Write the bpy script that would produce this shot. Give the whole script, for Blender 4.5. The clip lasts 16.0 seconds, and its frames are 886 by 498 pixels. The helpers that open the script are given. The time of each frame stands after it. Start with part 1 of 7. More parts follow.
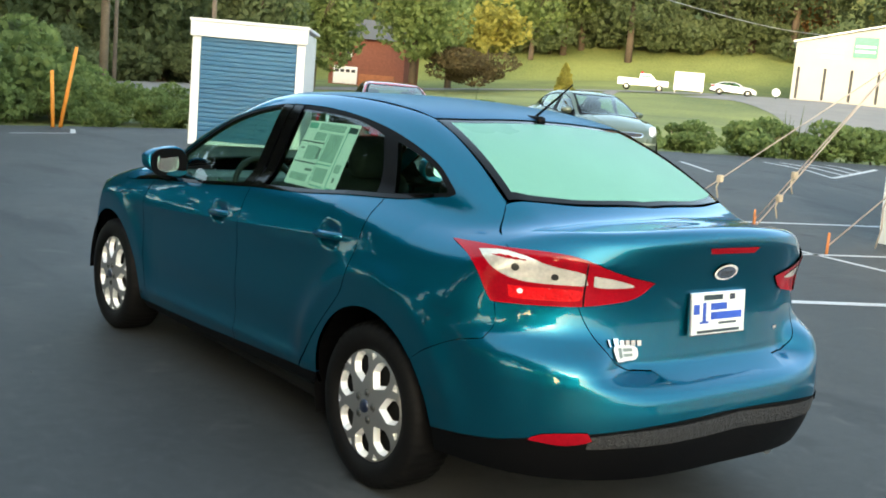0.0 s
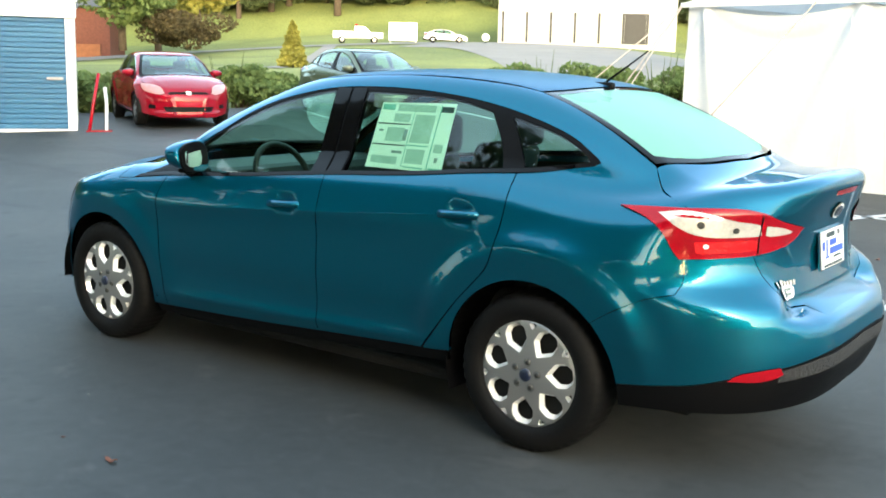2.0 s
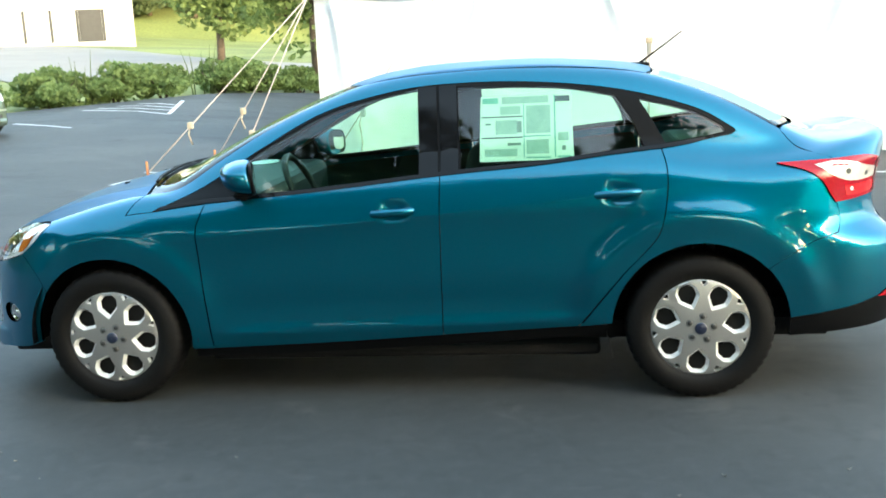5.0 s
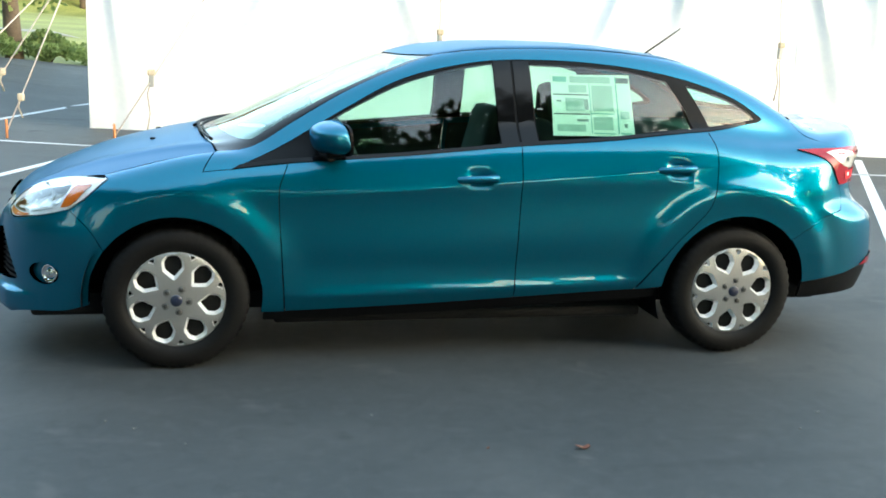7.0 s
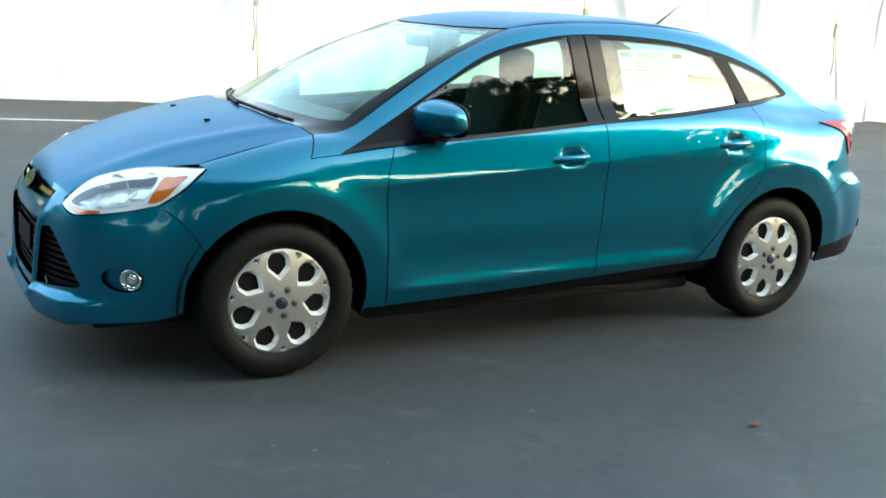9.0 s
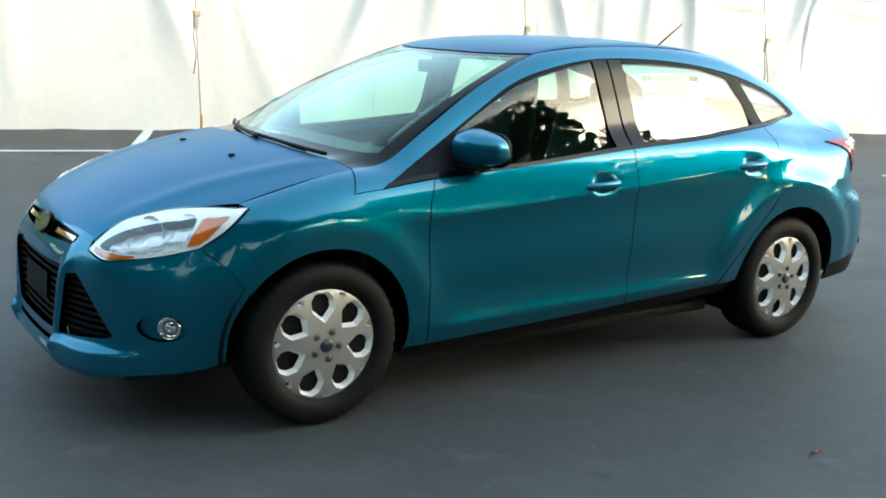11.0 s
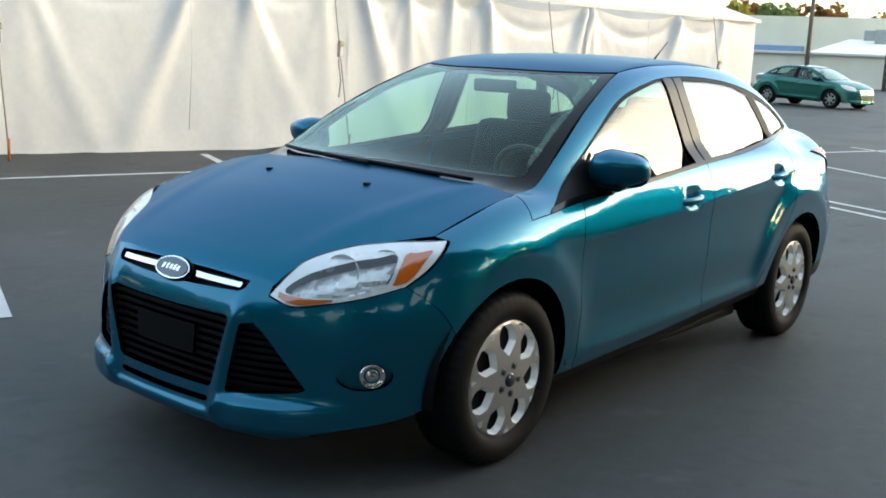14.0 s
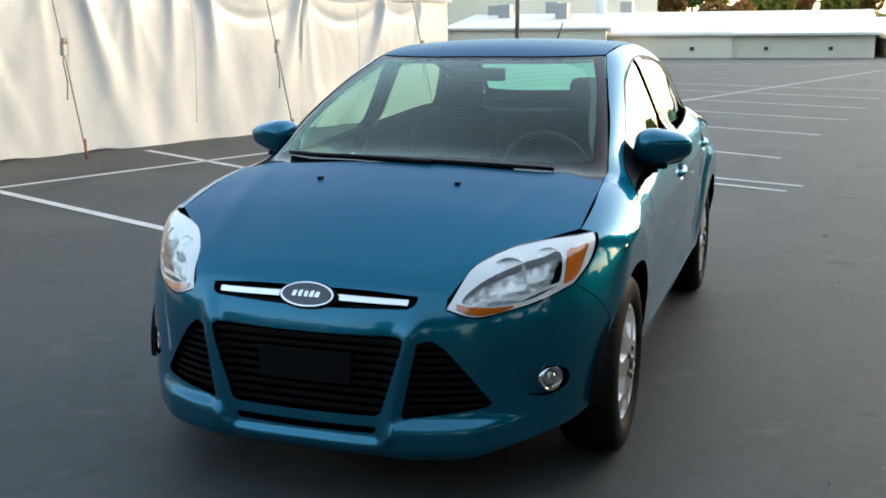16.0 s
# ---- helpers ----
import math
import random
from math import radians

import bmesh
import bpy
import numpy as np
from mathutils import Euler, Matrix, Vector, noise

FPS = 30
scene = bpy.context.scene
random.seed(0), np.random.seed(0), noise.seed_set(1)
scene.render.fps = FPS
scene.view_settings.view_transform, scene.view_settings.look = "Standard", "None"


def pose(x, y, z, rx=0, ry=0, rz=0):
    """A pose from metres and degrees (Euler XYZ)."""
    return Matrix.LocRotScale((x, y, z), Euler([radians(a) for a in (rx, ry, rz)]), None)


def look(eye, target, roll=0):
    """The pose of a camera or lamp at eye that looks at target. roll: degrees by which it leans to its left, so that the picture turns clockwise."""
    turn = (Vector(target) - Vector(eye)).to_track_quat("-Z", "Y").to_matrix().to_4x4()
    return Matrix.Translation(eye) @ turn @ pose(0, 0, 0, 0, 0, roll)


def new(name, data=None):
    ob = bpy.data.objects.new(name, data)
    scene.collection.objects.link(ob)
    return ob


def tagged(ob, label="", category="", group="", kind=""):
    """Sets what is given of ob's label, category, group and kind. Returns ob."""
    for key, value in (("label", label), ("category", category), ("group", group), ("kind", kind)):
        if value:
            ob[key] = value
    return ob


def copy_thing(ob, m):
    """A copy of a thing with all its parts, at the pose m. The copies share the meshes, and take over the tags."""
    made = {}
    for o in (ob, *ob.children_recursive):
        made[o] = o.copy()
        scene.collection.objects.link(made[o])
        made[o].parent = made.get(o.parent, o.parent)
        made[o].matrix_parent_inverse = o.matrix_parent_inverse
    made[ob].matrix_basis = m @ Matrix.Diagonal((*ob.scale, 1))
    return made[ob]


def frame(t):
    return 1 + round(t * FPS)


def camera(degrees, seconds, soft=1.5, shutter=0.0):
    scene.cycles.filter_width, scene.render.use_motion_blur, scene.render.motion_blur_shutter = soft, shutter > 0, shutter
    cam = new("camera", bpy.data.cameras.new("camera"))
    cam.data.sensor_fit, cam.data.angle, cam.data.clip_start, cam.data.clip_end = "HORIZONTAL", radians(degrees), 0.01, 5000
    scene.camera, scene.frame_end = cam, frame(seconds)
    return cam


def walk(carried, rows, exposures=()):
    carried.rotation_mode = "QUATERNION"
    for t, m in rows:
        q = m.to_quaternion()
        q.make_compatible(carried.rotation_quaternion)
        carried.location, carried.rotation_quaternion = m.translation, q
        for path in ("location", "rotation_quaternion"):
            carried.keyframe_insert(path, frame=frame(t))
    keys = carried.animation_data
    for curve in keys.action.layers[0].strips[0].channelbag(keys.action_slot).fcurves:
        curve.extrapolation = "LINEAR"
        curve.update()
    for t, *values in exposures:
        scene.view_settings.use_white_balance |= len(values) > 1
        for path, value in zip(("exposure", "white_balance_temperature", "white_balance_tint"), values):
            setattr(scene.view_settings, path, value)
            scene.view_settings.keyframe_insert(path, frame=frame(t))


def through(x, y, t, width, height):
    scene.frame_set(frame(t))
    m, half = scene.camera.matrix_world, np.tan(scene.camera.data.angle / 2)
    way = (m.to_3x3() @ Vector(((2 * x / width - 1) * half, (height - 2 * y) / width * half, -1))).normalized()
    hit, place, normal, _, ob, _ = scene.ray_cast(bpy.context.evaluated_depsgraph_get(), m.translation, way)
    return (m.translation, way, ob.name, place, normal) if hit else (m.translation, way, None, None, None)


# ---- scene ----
cam = camera(46.1, 16.0, 1.8)
PATH = [
    (0, (-4.435, 3.044, 1.504), (-2.884, 1.817, 1.207), 5.0),
    (0.5, (-4.208, 3.305, 1.519), (-2.737, 1.98, 1.236), 5.1),
    (1, (-4.012, 3.683, 1.523), (-2.645, 2.247, 1.26), 3.3),
    (1.5, (-3.741, 3.969, 1.499), (-2.472, 2.455, 1.188), 1.2),
    (2, (-3.356, 4.241, 1.502), (-2.196, 2.65, 1.152), 1.3),
    (2.5, (-2.975, 4.525, 1.519), (-1.928, 2.858, 1.171), -0.3),
    (3, (-2.55, 4.731, 1.492), (-1.631, 2.992, 1.132), 0.1),
    (3.5, (-2.137, 4.875, 1.492), (-1.389, 3.058, 1.117), 1.2),
    (6, (0.258, 5.51, 1.583), (0.147, 3.549, 1.209), -0.3),
    (6.5, (0.762, 5.545, 1.468), (0.487, 3.594, 1.127), 4.0),
    (7, (1.166, 5.426, 1.496), (0.735, 3.515, 1.093), 2.2),
    (7.5, (1.618, 5.232, 1.52), (1.007, 3.379, 1.078), 3.5),
    (8, (2.025, 5.087, 1.541), (1.261, 3.296, 1.088), 4.5),
    (8.5, (2.399, 4.831, 1.501), (1.52, 3.094, 1.042), 2.4),
    (9, (2.723, 4.599, 1.486), (1.76, 2.906, 1.031), 3.4),
    (11.5, (3.108, 4.14, 1.5), (1.984, 2.538, 1.088), 2.7),
    (12, (3.189, 4.047, 1.493), (2.051, 2.454, 1.081), 3.7),
    (12.5, (3.454, 3.838, 1.448), (2.216, 2.31, 1.083), 2.8),
    (13, (3.706, 3.62, 1.46), (2.386, 2.162, 1.096), 3.3),
    (13.5, (3.967, 3.258, 1.459), (2.554, 1.889, 1.1), 2.0),
    (14, (4.257, 2.941, 1.449), (2.732, 1.701, 1.081), 2.7),
    (14.5, (4.469, 2.629, 1.443), (2.845, 1.528, 1.055), 0.5),
    (15, (4.641, 2.223, 1.465), (2.932, 1.264, 1.064), 1.4),
    (15.5, (4.862, 1.837, 1.479), (3.077, 1.026, 1.084), 0.7),
    (16, (4.963, 1.46, 1.442), (3.112, 0.805, 1.06), -0.2),
]
walk(cam, [(t, look(eye, target, roll)) for t, eye, target, roll in PATH],
     [(0, 1.28, 7250, 3), (1.5, 1.5, 7200, 3), (2.5, 2.1, 7050, 1), (3.5, 2.3, 7050, 0), (6, 1.92, 6900, 0), (9, 1.86, 6900, -1), (11.5, 1.43, 6900, 0), (12.5, 1.31, 6850, 1), (13.5, 1.01, 6900, 4), (16, .84, 7150, 8)])
# ---- sky, sun ----
SUN_FROM = Vector((-.72, .66, .30)).normalized()
world = bpy.data.worlds.new("sky")
scene.world = world
world.use_nodes = True
wn = world.node_tree
sky = wn.nodes.new("ShaderNodeTexSky")
sky.sky_type, sky.sun_disc = "NISHITA", False
sky.sun_elevation = math.asin(SUN_FROM.z)
sky.sun_rotation = math.atan2(SUN_FROM.x, SUN_FROM.y)
sky.dust_density, sky.air_density, sky.ozone_density = 2.2, 1.0, 1.0
# an even pale tone added all over the clear sky as fill light
veil = wn.nodes.new("ShaderNodeMix")
veil.data_type, veil.blend_type = "RGBA", "ADD"
veil.inputs[0].default_value = 1.0
veil.inputs[7].default_value = (.75, .95, 1.1, 1)
wn.links.new(sky.outputs["Color"], veil.inputs[6])
wn.nodes["Background"].inputs["Strength"].default_value = 0.255
wn.links.new(veil.outputs[2], wn.nodes["Background"].inputs["Color"])
sun = new("sun", bpy.data.lights.new("sun", "SUN"))
sun.data.energy, sun.data.angle, sun.data.color = 0.48, radians(25), (1.0, .90, .78)
sun.matrix_world = look(SUN_FROM * 60, (0, 0, 0))


# ---- materials ----
def surface(name, base, rough=.6, metal=0.0, vary=.25, scale=3.0, fine=60.0, bump=.0, tint=None, coat=0.0, spec=.5, pieces=0.0):
    """A painted, mineral or plastic surface: colour wandering at two scales, fine relief, uneven gloss."""
    m = bpy.data.materials.new(name)
    m.use_nodes = True
    t, b = m.node_tree, m.node_tree.nodes["Principled BSDF"]
    add, link = t.nodes.new, t.links.new
    where = add("ShaderNodeTexCoord").outputs["Object"]
    wide, grain = add("ShaderNodeTexNoise"), add("ShaderNodeTexNoise")
    wide.inputs["Scale"].default_value, wide.inputs["Detail"].default_value = scale, 4
    grain.inputs["Scale"].default_value, grain.inputs["Detail"].default_value = fine, 3
    link(where, wide.inputs["Vector"]), link(where, grain.inputs["Vector"])
    mix = add("ShaderNodeMix")
    mix.data_type = "FLOAT"
    mix.inputs[0].default_value = .45
    link(wide.outputs["Fac"], mix.inputs[2]), link(grain.outputs["Fac"], mix.inputs[3])
    span = add("ShaderNodeMapRange")
    span.inputs[1].default_value, span.inputs[2].default_value = .3, .7
    link(mix.outputs[0], span.inputs[0])
    ramp = add("ShaderNodeMix")
    ramp.data_type = "RGBA"
    other = tint or base
    ramp.inputs[6].default_value = (*[c * (1 - vary) for c in base], 1)
    ramp.inputs[7].default_value = (*[min(1, c * (1 + vary)) for c in other], 1)
    link(span.outputs[0], ramp.inputs[0])
    colour = ramp.outputs[2]
    if pieces:
        info, hue = add("ShaderNodeObjectInfo"), add("ShaderNodeHueSaturation")
        level = add("ShaderNodeMapRange")
        level.inputs[3].default_value, level.inputs[4].default_value = 1 - pieces, 1 + pieces
        link(info.outputs["Random"], level.inputs[0]), link(level.outputs[0], hue.inputs["Value"])
        link(colour, hue.inputs["Color"])
        colour = hue.outputs["Color"]
    link(colour, b.inputs["Base Color"])
    gloss = add("ShaderNodeMapRange")
    gloss.inputs[3].default_value, gloss.inputs[4].default_value = max(.02, rough - .08), min(1, rough + .08)
    link(wide.outputs["Fac"], gloss.inputs[0]), link(gloss.outputs[0], b.inputs["Roughness"])
    b.inputs["Metallic"].default_value, b.inputs["Specular IOR Level"].default_value = metal, spec
    b.inputs["Coat Weight"].default_value, b.inputs["Coat Roughness"].default_value = coat, .03
    if bump:
        relief = add("ShaderNodeBump")
        relief.inputs["Strength"].default_value, relief.inputs["Distance"].default_value = bump, .01
        link(mix.outputs[0], relief.inputs["Height"]), link(relief.outputs[0], b.inputs["Normal"])
    return m


def paint(name, deep, flake, rough=.32, metal=.65, coat=1.0, mist=.012, edge=4.0):
    """Metallic car paint under clear lacquer, with fine flakes."""
    m = bpy.data.materials.new(name)
    m.use_nodes = True
    t, b = m.node_tree, m.node_tree.nodes["Principled BSDF"]
    add, link = t.nodes.new, t.links.new
    where = add("ShaderNodeTexCoord").outputs["Object"]
    cells = add("ShaderNodeTexNoise")
    cells.inputs["Scale"].default_value = 900
    link(where, cells.inputs["Vector"])
    mix = add("ShaderNodeMix")
    mix.data_type = "RGBA"
    mix.inputs[6].default_value, mix.inputs[7].default_value = (*deep, 1), (*flake, 1)
    link(cells.outputs["Fac"], mix.inputs[0]), link(mix.outputs[2], b.inputs["Base Color"])
    b.inputs["Metallic"].default_value, b.inputs["Roughness"].default_value = metal, rough
    b.inputs["Specular IOR Level"].default_value = 0.0
    b.inputs["Specular Tint"].default_value = (*[min(1, c * edge) for c in flake], 1)
    b.inputs["Coat Weight"].default_value, b.inputs["Coat Roughness"].default_value, b.inputs["Coat IOR"].default_value = coat, mist, 1.42
    return m


def pane_glass(name, tint, rough=.0, gain=1.0, sheen=(.80, 1, .92), floor=.085, sharp=3.6):
    """Thin tinted glass: clear seen straight on, mirror-like at a slant."""
    m = bpy.data.materials.new(name)
    m.use_nodes = True
    t = m.node_tree
    t.nodes.remove(t.nodes["Principled BSDF"])
    add, link = t.nodes.new, t.links.new
    clear, shine, mix, rim = add("ShaderNodeBsdfTransparent"), add("ShaderNodeBsdfGlossy"), add("ShaderNodeMixShader"), add("ShaderNodeLayerWeight")
    clear.inputs["Color"].default_value = (*tint, 1)
    shine.inputs["Roughness"].default_value, shine.inputs["Color"].default_value = rough, (*sheen, 1)
    rim.inputs["Blend"].default_value = .5
    power, span = add("ShaderNodeMath"), add("ShaderNodeMapRange")
    power.operation = "POWER"
    power.inputs[1].default_value = sharp
    span.inputs[3].default_value, span.inputs[4].default_value = floor * gain, min(1, .95 * gain)
    link(rim.outputs["Facing"], power.inputs[0]), link(power.outputs[0], span.inputs[0]), link(span.outputs[0], mix.inputs[0])
    link(clear.outputs[0], mix.inputs[1]), link(shine.outputs[0], mix.inputs[2])
    link(mix.outputs[0], t.nodes["Material Output"].inputs["Surface"])
    return m


TEAL = paint("teal_blue_paint", (.0004, .084, .152), (.0008, .160, .242), .31, .78)
TEAL_DEWY = paint("teal_blue_paint_dulled_by_dew", (.0004, .084, .152), (.0008, .160, .242), .36, .78, .5, .30, 2.2)
BLACK = surface("black_plastic", (.003, .003, .0034), .5, spec=.12, vary=.3, fine=300, bump=.15)
GLOSS_BLACK = surface("gloss_black_trim", (.003, .003, .0035), .06, vary=.2, spec=.2)
SEAL = surface("black_rubber_seal", (.004, .004, .0045), .28, spec=.15)
GLASS = pane_glass("green_tinted_glass", (.62, .86, .75), sheen=(.97, 1, .98), floor=.05)
SCREEN = pane_glass("green_tinted_windscreen", (.66, .88, .78), gain=1.0, rough=.0, sheen=(.86, 1, .94), floor=.015, sharp=3.9)
CLEAR = pane_glass("clear_lens", (.95, .96, .96), sheen=(1, 1, 1))
LAMP_CHROME = surface("lamp_reflector_chrome", (.92, .93, .93), .26, .35, vary=.02, scale=20, fine=60)
LAMP_WHITE = surface("clear_ribbed_lens", (.72, .68, .60), .15, .3, vary=.25, scale=14, fine=70, bump=.2, coat=.3)
RED_LAMP = surface("reddish_headlamp", (.42, .20, .20), .2, vary=.2, scale=12, fine=40, coat=.5)
RED_BRIGHT = surface("bright_red_lens", (.70, .006, .012), .2, vary=.3, scale=25, fine=120, bump=.5, coat=.15, spec=.3)
BADGE_FACE = surface("grey_blue_enamel", (.10, .12, .17), .2, vary=.2, coat=1)
HEATER = surface("heater_wire", (.10, .16, .12), .6, vary=.2)
BADGE_BLUE = surface("dark_blue_enamel", (.008, .014, .04), .3, vary=.1, coat=1)
MESH_BLACK = surface("black_honeycomb", (.02, .02, .021), .6, vary=.5, scale=60, fine=110, bump=1.0)
INK_PALE = surface("pale_print", (.38, .48, .44), .8, vary=.2, scale=30, fine=150)
RED_LENS = pane_glass("red_lens", (.75, .02, .03))
RED_BODY = surface("red_reflector", (.32, .002, .010), .12, vary=.25, fine=120, bump=.1, coat=.15, spec=.3)
AMBER = surface("amber_reflector", (.66, .14, .008), .2, vary=.2, fine=90, bump=.3, coat=1)
SILVER = surface("silver_wheel_paint", (.42, .42, .405), .34, .75, vary=.06, fine=400)
BRIGHT_SILVER = surface("bright_silver_edge", (.86, .86, .84), .3, .2, vary=.05, fine=300)
NUT = surface("grey_nut_metal", (.07, .07, .066), .4, .6, vary=.2)
LAMP_BEZEL = surface("silver_white_lamp_bezel", (.90, .91, .91), .25, .1, vary=.01, scale=20, fine=60)
MIRROR = surface("mirror_silvering", (.55, .57, .58), .03, 1.0, vary=.02)
CHROME = surface("chrome", (.85, .86, .87), .06, 1.0, vary=.03)
RUBBER = surface("tyre_rubber", (.0055, .0053, .0053), .62, spec=.16, vary=.3, scale=6, fine=90, bump=.2)
DARK = surface("dark_metal", (.008, .008, .008), .7, .0, spec=.2)
CLOTH = surface("charcoal_seat_cloth", (.013, .014, .015), .9, vary=.3, fine=80, bump=.1)
CABIN = surface("dark_grey_cabin_plastic", (.012, .013, .014), .6, vary=.2)
LINER = surface("grey_headliner", (.35, .35, .33), .9)
PAPER = surface("white_paper", (.78, .82, .78), .8, vary=.04)
INK = surface("grey_print", (.22, .27, .26), .8)
INK_DARK = surface("dark_print", (.03, .05, .06), .8)
INK_GREEN = surface("green_print", (.18, .45, .38), .8)
INK_BLUE = surface("blue_print", (.03, .09, .45), .6)
def asphalt(name):
    """Old sealed asphalt: fine stone grain, broad worn patches, dark seal streaks, oil drips and dusty scuffs."""
    m = surface(name, (.043, .047, .048), .62, spec=.2, vary=.24, scale=.3, fine=240, bump=.3, tint=(.053, .056, .056))
    t = m.node_tree
    add, link = t.nodes.new, t.links.new
    b = t.nodes["Principled BSDF"]
    colour = b.inputs["Base Color"].links[0].from_socket
    where = add("ShaderNodeTexCoord").outputs["Object"]
    stretch = add("ShaderNodeMapping")
    stretch.inputs["Scale"].default_value, stretch.inputs["Rotation"].default_value = (.22, 1.0, 1.0), (0, 0, radians(-14))
    link(where, stretch.inputs["Vector"])
    for vector, scale, detail, low, high, tone, amount in ((where, .55, 6, .50, .66, (.085, .085, .083), .5), (stretch.outputs[0], 1.3, 5, .56, .68, (.022, .024, .025), .6),
                                                           (where, 3.3, 4, .62, .70, (.090, .088, .085), .5), (where, 1.9, 2, .69, .73, (.017, .018, .018), .6), (where, 14, 5, .5, .72, (.082, .083, .082), .28), (where, 9, 6, .52, .75, (.022, .024, .025), .32)):
        n, span, mix = add("ShaderNodeTexNoise"), add("ShaderNodeMapRange"), add("ShaderNodeMix")
        n.inputs["Scale"].default_value, n.inputs["Detail"].default_value, n.inputs["Distortion"].default_value = scale, detail, .4
        link(vector, n.inputs["Vector"]), link(n.outputs["Fac"], span.inputs[0])
        span.inputs[1].default_value, span.inputs[2].default_value, span.inputs[4].default_value = low, high, amount
        mix.data_type = "RGBA"
        mix.inputs[7].default_value = (*tone, 1)
        link(span.outputs[0], mix.inputs[0]), link(colour, mix.inputs[6])
        colour = mix.outputs[2]
    link(colour, b.inputs["Base Color"])
    return m


ASPHALT = asphalt("sealed_asphalt")
LINE = surface("worn_white_line_paint", (.50, .51, .51), .7, vary=.22, scale=3, fine=80, bump=.2)
GRASS = surface("mown_grass", (.082, .122, .024), .95, vary=.4, scale=.10, fine=5, bump=.6, tint=(.165, .180, .050))
WHITE = surface("white_painted_metal", (.75, .76, .75), .5, vary=.06)
BLUE_DOOR = surface("blue_roller_door", (.022, .13, .25), .45, vary=.12, scale=1.5)
BARK = surface("bark", (.09, .065, .045), .95, vary=.4, scale=5, fine=30, bump=.8)
ROPE = surface("rope", (.42, .36, .27), .9, vary=.3, fine=90)
STEEL = surface("galvanised_steel", (.35, .36, .36), .45, .8, vary=.15)
BRICK = surface("red_brick", (.20, .07, .045), .9, vary=.3, scale=4, fine=12)
ORANGE = surface("orange_post_paint", (.70, .27, .04), .6)
CREAM = surface("cream_wall", (.80, .72, .58), .8, vary=.08, scale=.6)
ROOFING = surface("grey_roofing", (.09, .09, .09), .8, vary=.2)


def foliage(name, base, tint, vary=.35, through=.45):
    """Leaves: matt, with light coming through them."""
    m = surface(name, base, .75, vary=vary, scale=.9, fine=7, tint=tint, spec=.2)
    return sheeting(m, through)


def sheeting(m, through):
    """Lets light through a thin sheet."""
    t = m.node_tree
    add, link = t.nodes.new, t.links.new
    b = t.nodes["Principled BSDF"]
    glow, mix = add("ShaderNodeBsdfTranslucent"), add("ShaderNodeMixShader")
    link(b.inputs["Base Color"].links[0].from_socket, glow.inputs["Color"])
    mix.inputs[0].default_value = through
    link(b.outputs[0], mix.inputs[1]), link(glow.outputs[0], mix.inputs[2])
    link(mix.outputs[0], t.nodes["Material Output"].inputs["Surface"])
    return m


def dew_film(name, colour, amount):
    """Fine droplets on glass, half clear."""
    m = sheeting(surface(name, colour, .5, vary=.06, scale=6, fine=200), .4)
    t = m.node_tree
    add, link = t.nodes.new, t.links.new
    clear, mix, patch, span = add("ShaderNodeBsdfTransparent"), add("ShaderNodeMixShader"), add("ShaderNodeTexNoise"), add("ShaderNodeMapRange")
    clear.inputs["Color"].default_value = (.93, .98, .96, 1)
    patch.inputs["Scale"].default_value = 9
    link(add("ShaderNodeTexCoord").outputs["Object"], patch.inputs["Vector"])
    span.inputs[1].default_value, span.inputs[2].default_value = .3, .7
    span.inputs[3].default_value, span.inputs[4].default_value = amount * .6, amount
    link(patch.outputs["Fac"], span.inputs[0]), link(span.outputs[0], mix.inputs[0])
    out = t.nodes["Material Output"].inputs["Surface"]
    link(clear.outputs[0], mix.inputs[1]), link(out.links[0].from_socket, mix.inputs[2]), link(mix.outputs[0], out)
    return m


REAR_GLASS = sheeting(surface("dew_covered_rear_glass", (.31, .74, .56), .30, vary=.05, scale=2, fine=300, tint=(.35, .78, .60)), .5)
DEW_FILM = dew_film("dew_left_by_the_wipers", (.50, .80, .68), .30)
VINYL = sheeting(surface("white_tent_vinyl", (.84, .86, .87), .38, vary=.04, scale=.8, fine=14, bump=.05, tint=(.87, .88, .88)), .26)
# greens lightened, with the far trees' haze put into the colour
LEAF = foliage("green_leaves", (.125, .19, .06), (.21, .26, .095), through=.55)
LEAF_DARK = foliage("dark_green_leaves", (.092, .128, .058), (.150, .182, .085), through=.55)
HEDGE = foliage("bright_green_shrub_leaves", (.11, .17, .055), (.18, .24, .09), through=.5)
# darkened leaf copy, its shade put into the colour for the car's reflections
LEAF_SHADED = foliage("deep_green_leaves", (.024, .040, .012), (.045, .065, .016), through=.2)
LEAF_GOLD = foliage("yellow_green_leaves", (.22, .22, .05), (.32, .29, .07))
LEAF_RUST = foliage("rust_leaves", (.18, .095, .035), (.28, .15, .05))
LEAF_RUST_DARK = foliage("brown_green_leaves", (.075, .062, .034), (.11, .085, .04))
LEAF_BROWN = surface("dry_brown_leaf", (.16, .055, .03), .7, vary=.3, scale=30, fine=90)
GRIT = surface("pale_grit", (.22, .21, .19), .9, vary=.4, scale=20)
PALE_WALL = surface("white_sheet_metal", (.36, .355, .335), .6, vary=.06, scale=.5)
DARK_DOOR = surface("dark_opening", (.035, .034, .033), .7)
SIGN_GREEN = surface("green_sign", (.10, .45, .22), .6)
SIGN_BLUE = surface("faded_blue_lettering", (.28, .36, .45), .7)
SIGN_RED = surface("faded_red_lettering", (.50, .28, .25), .7)
TERRACOTTA = surface("orange_brick", (.34, .13, .06), .9)
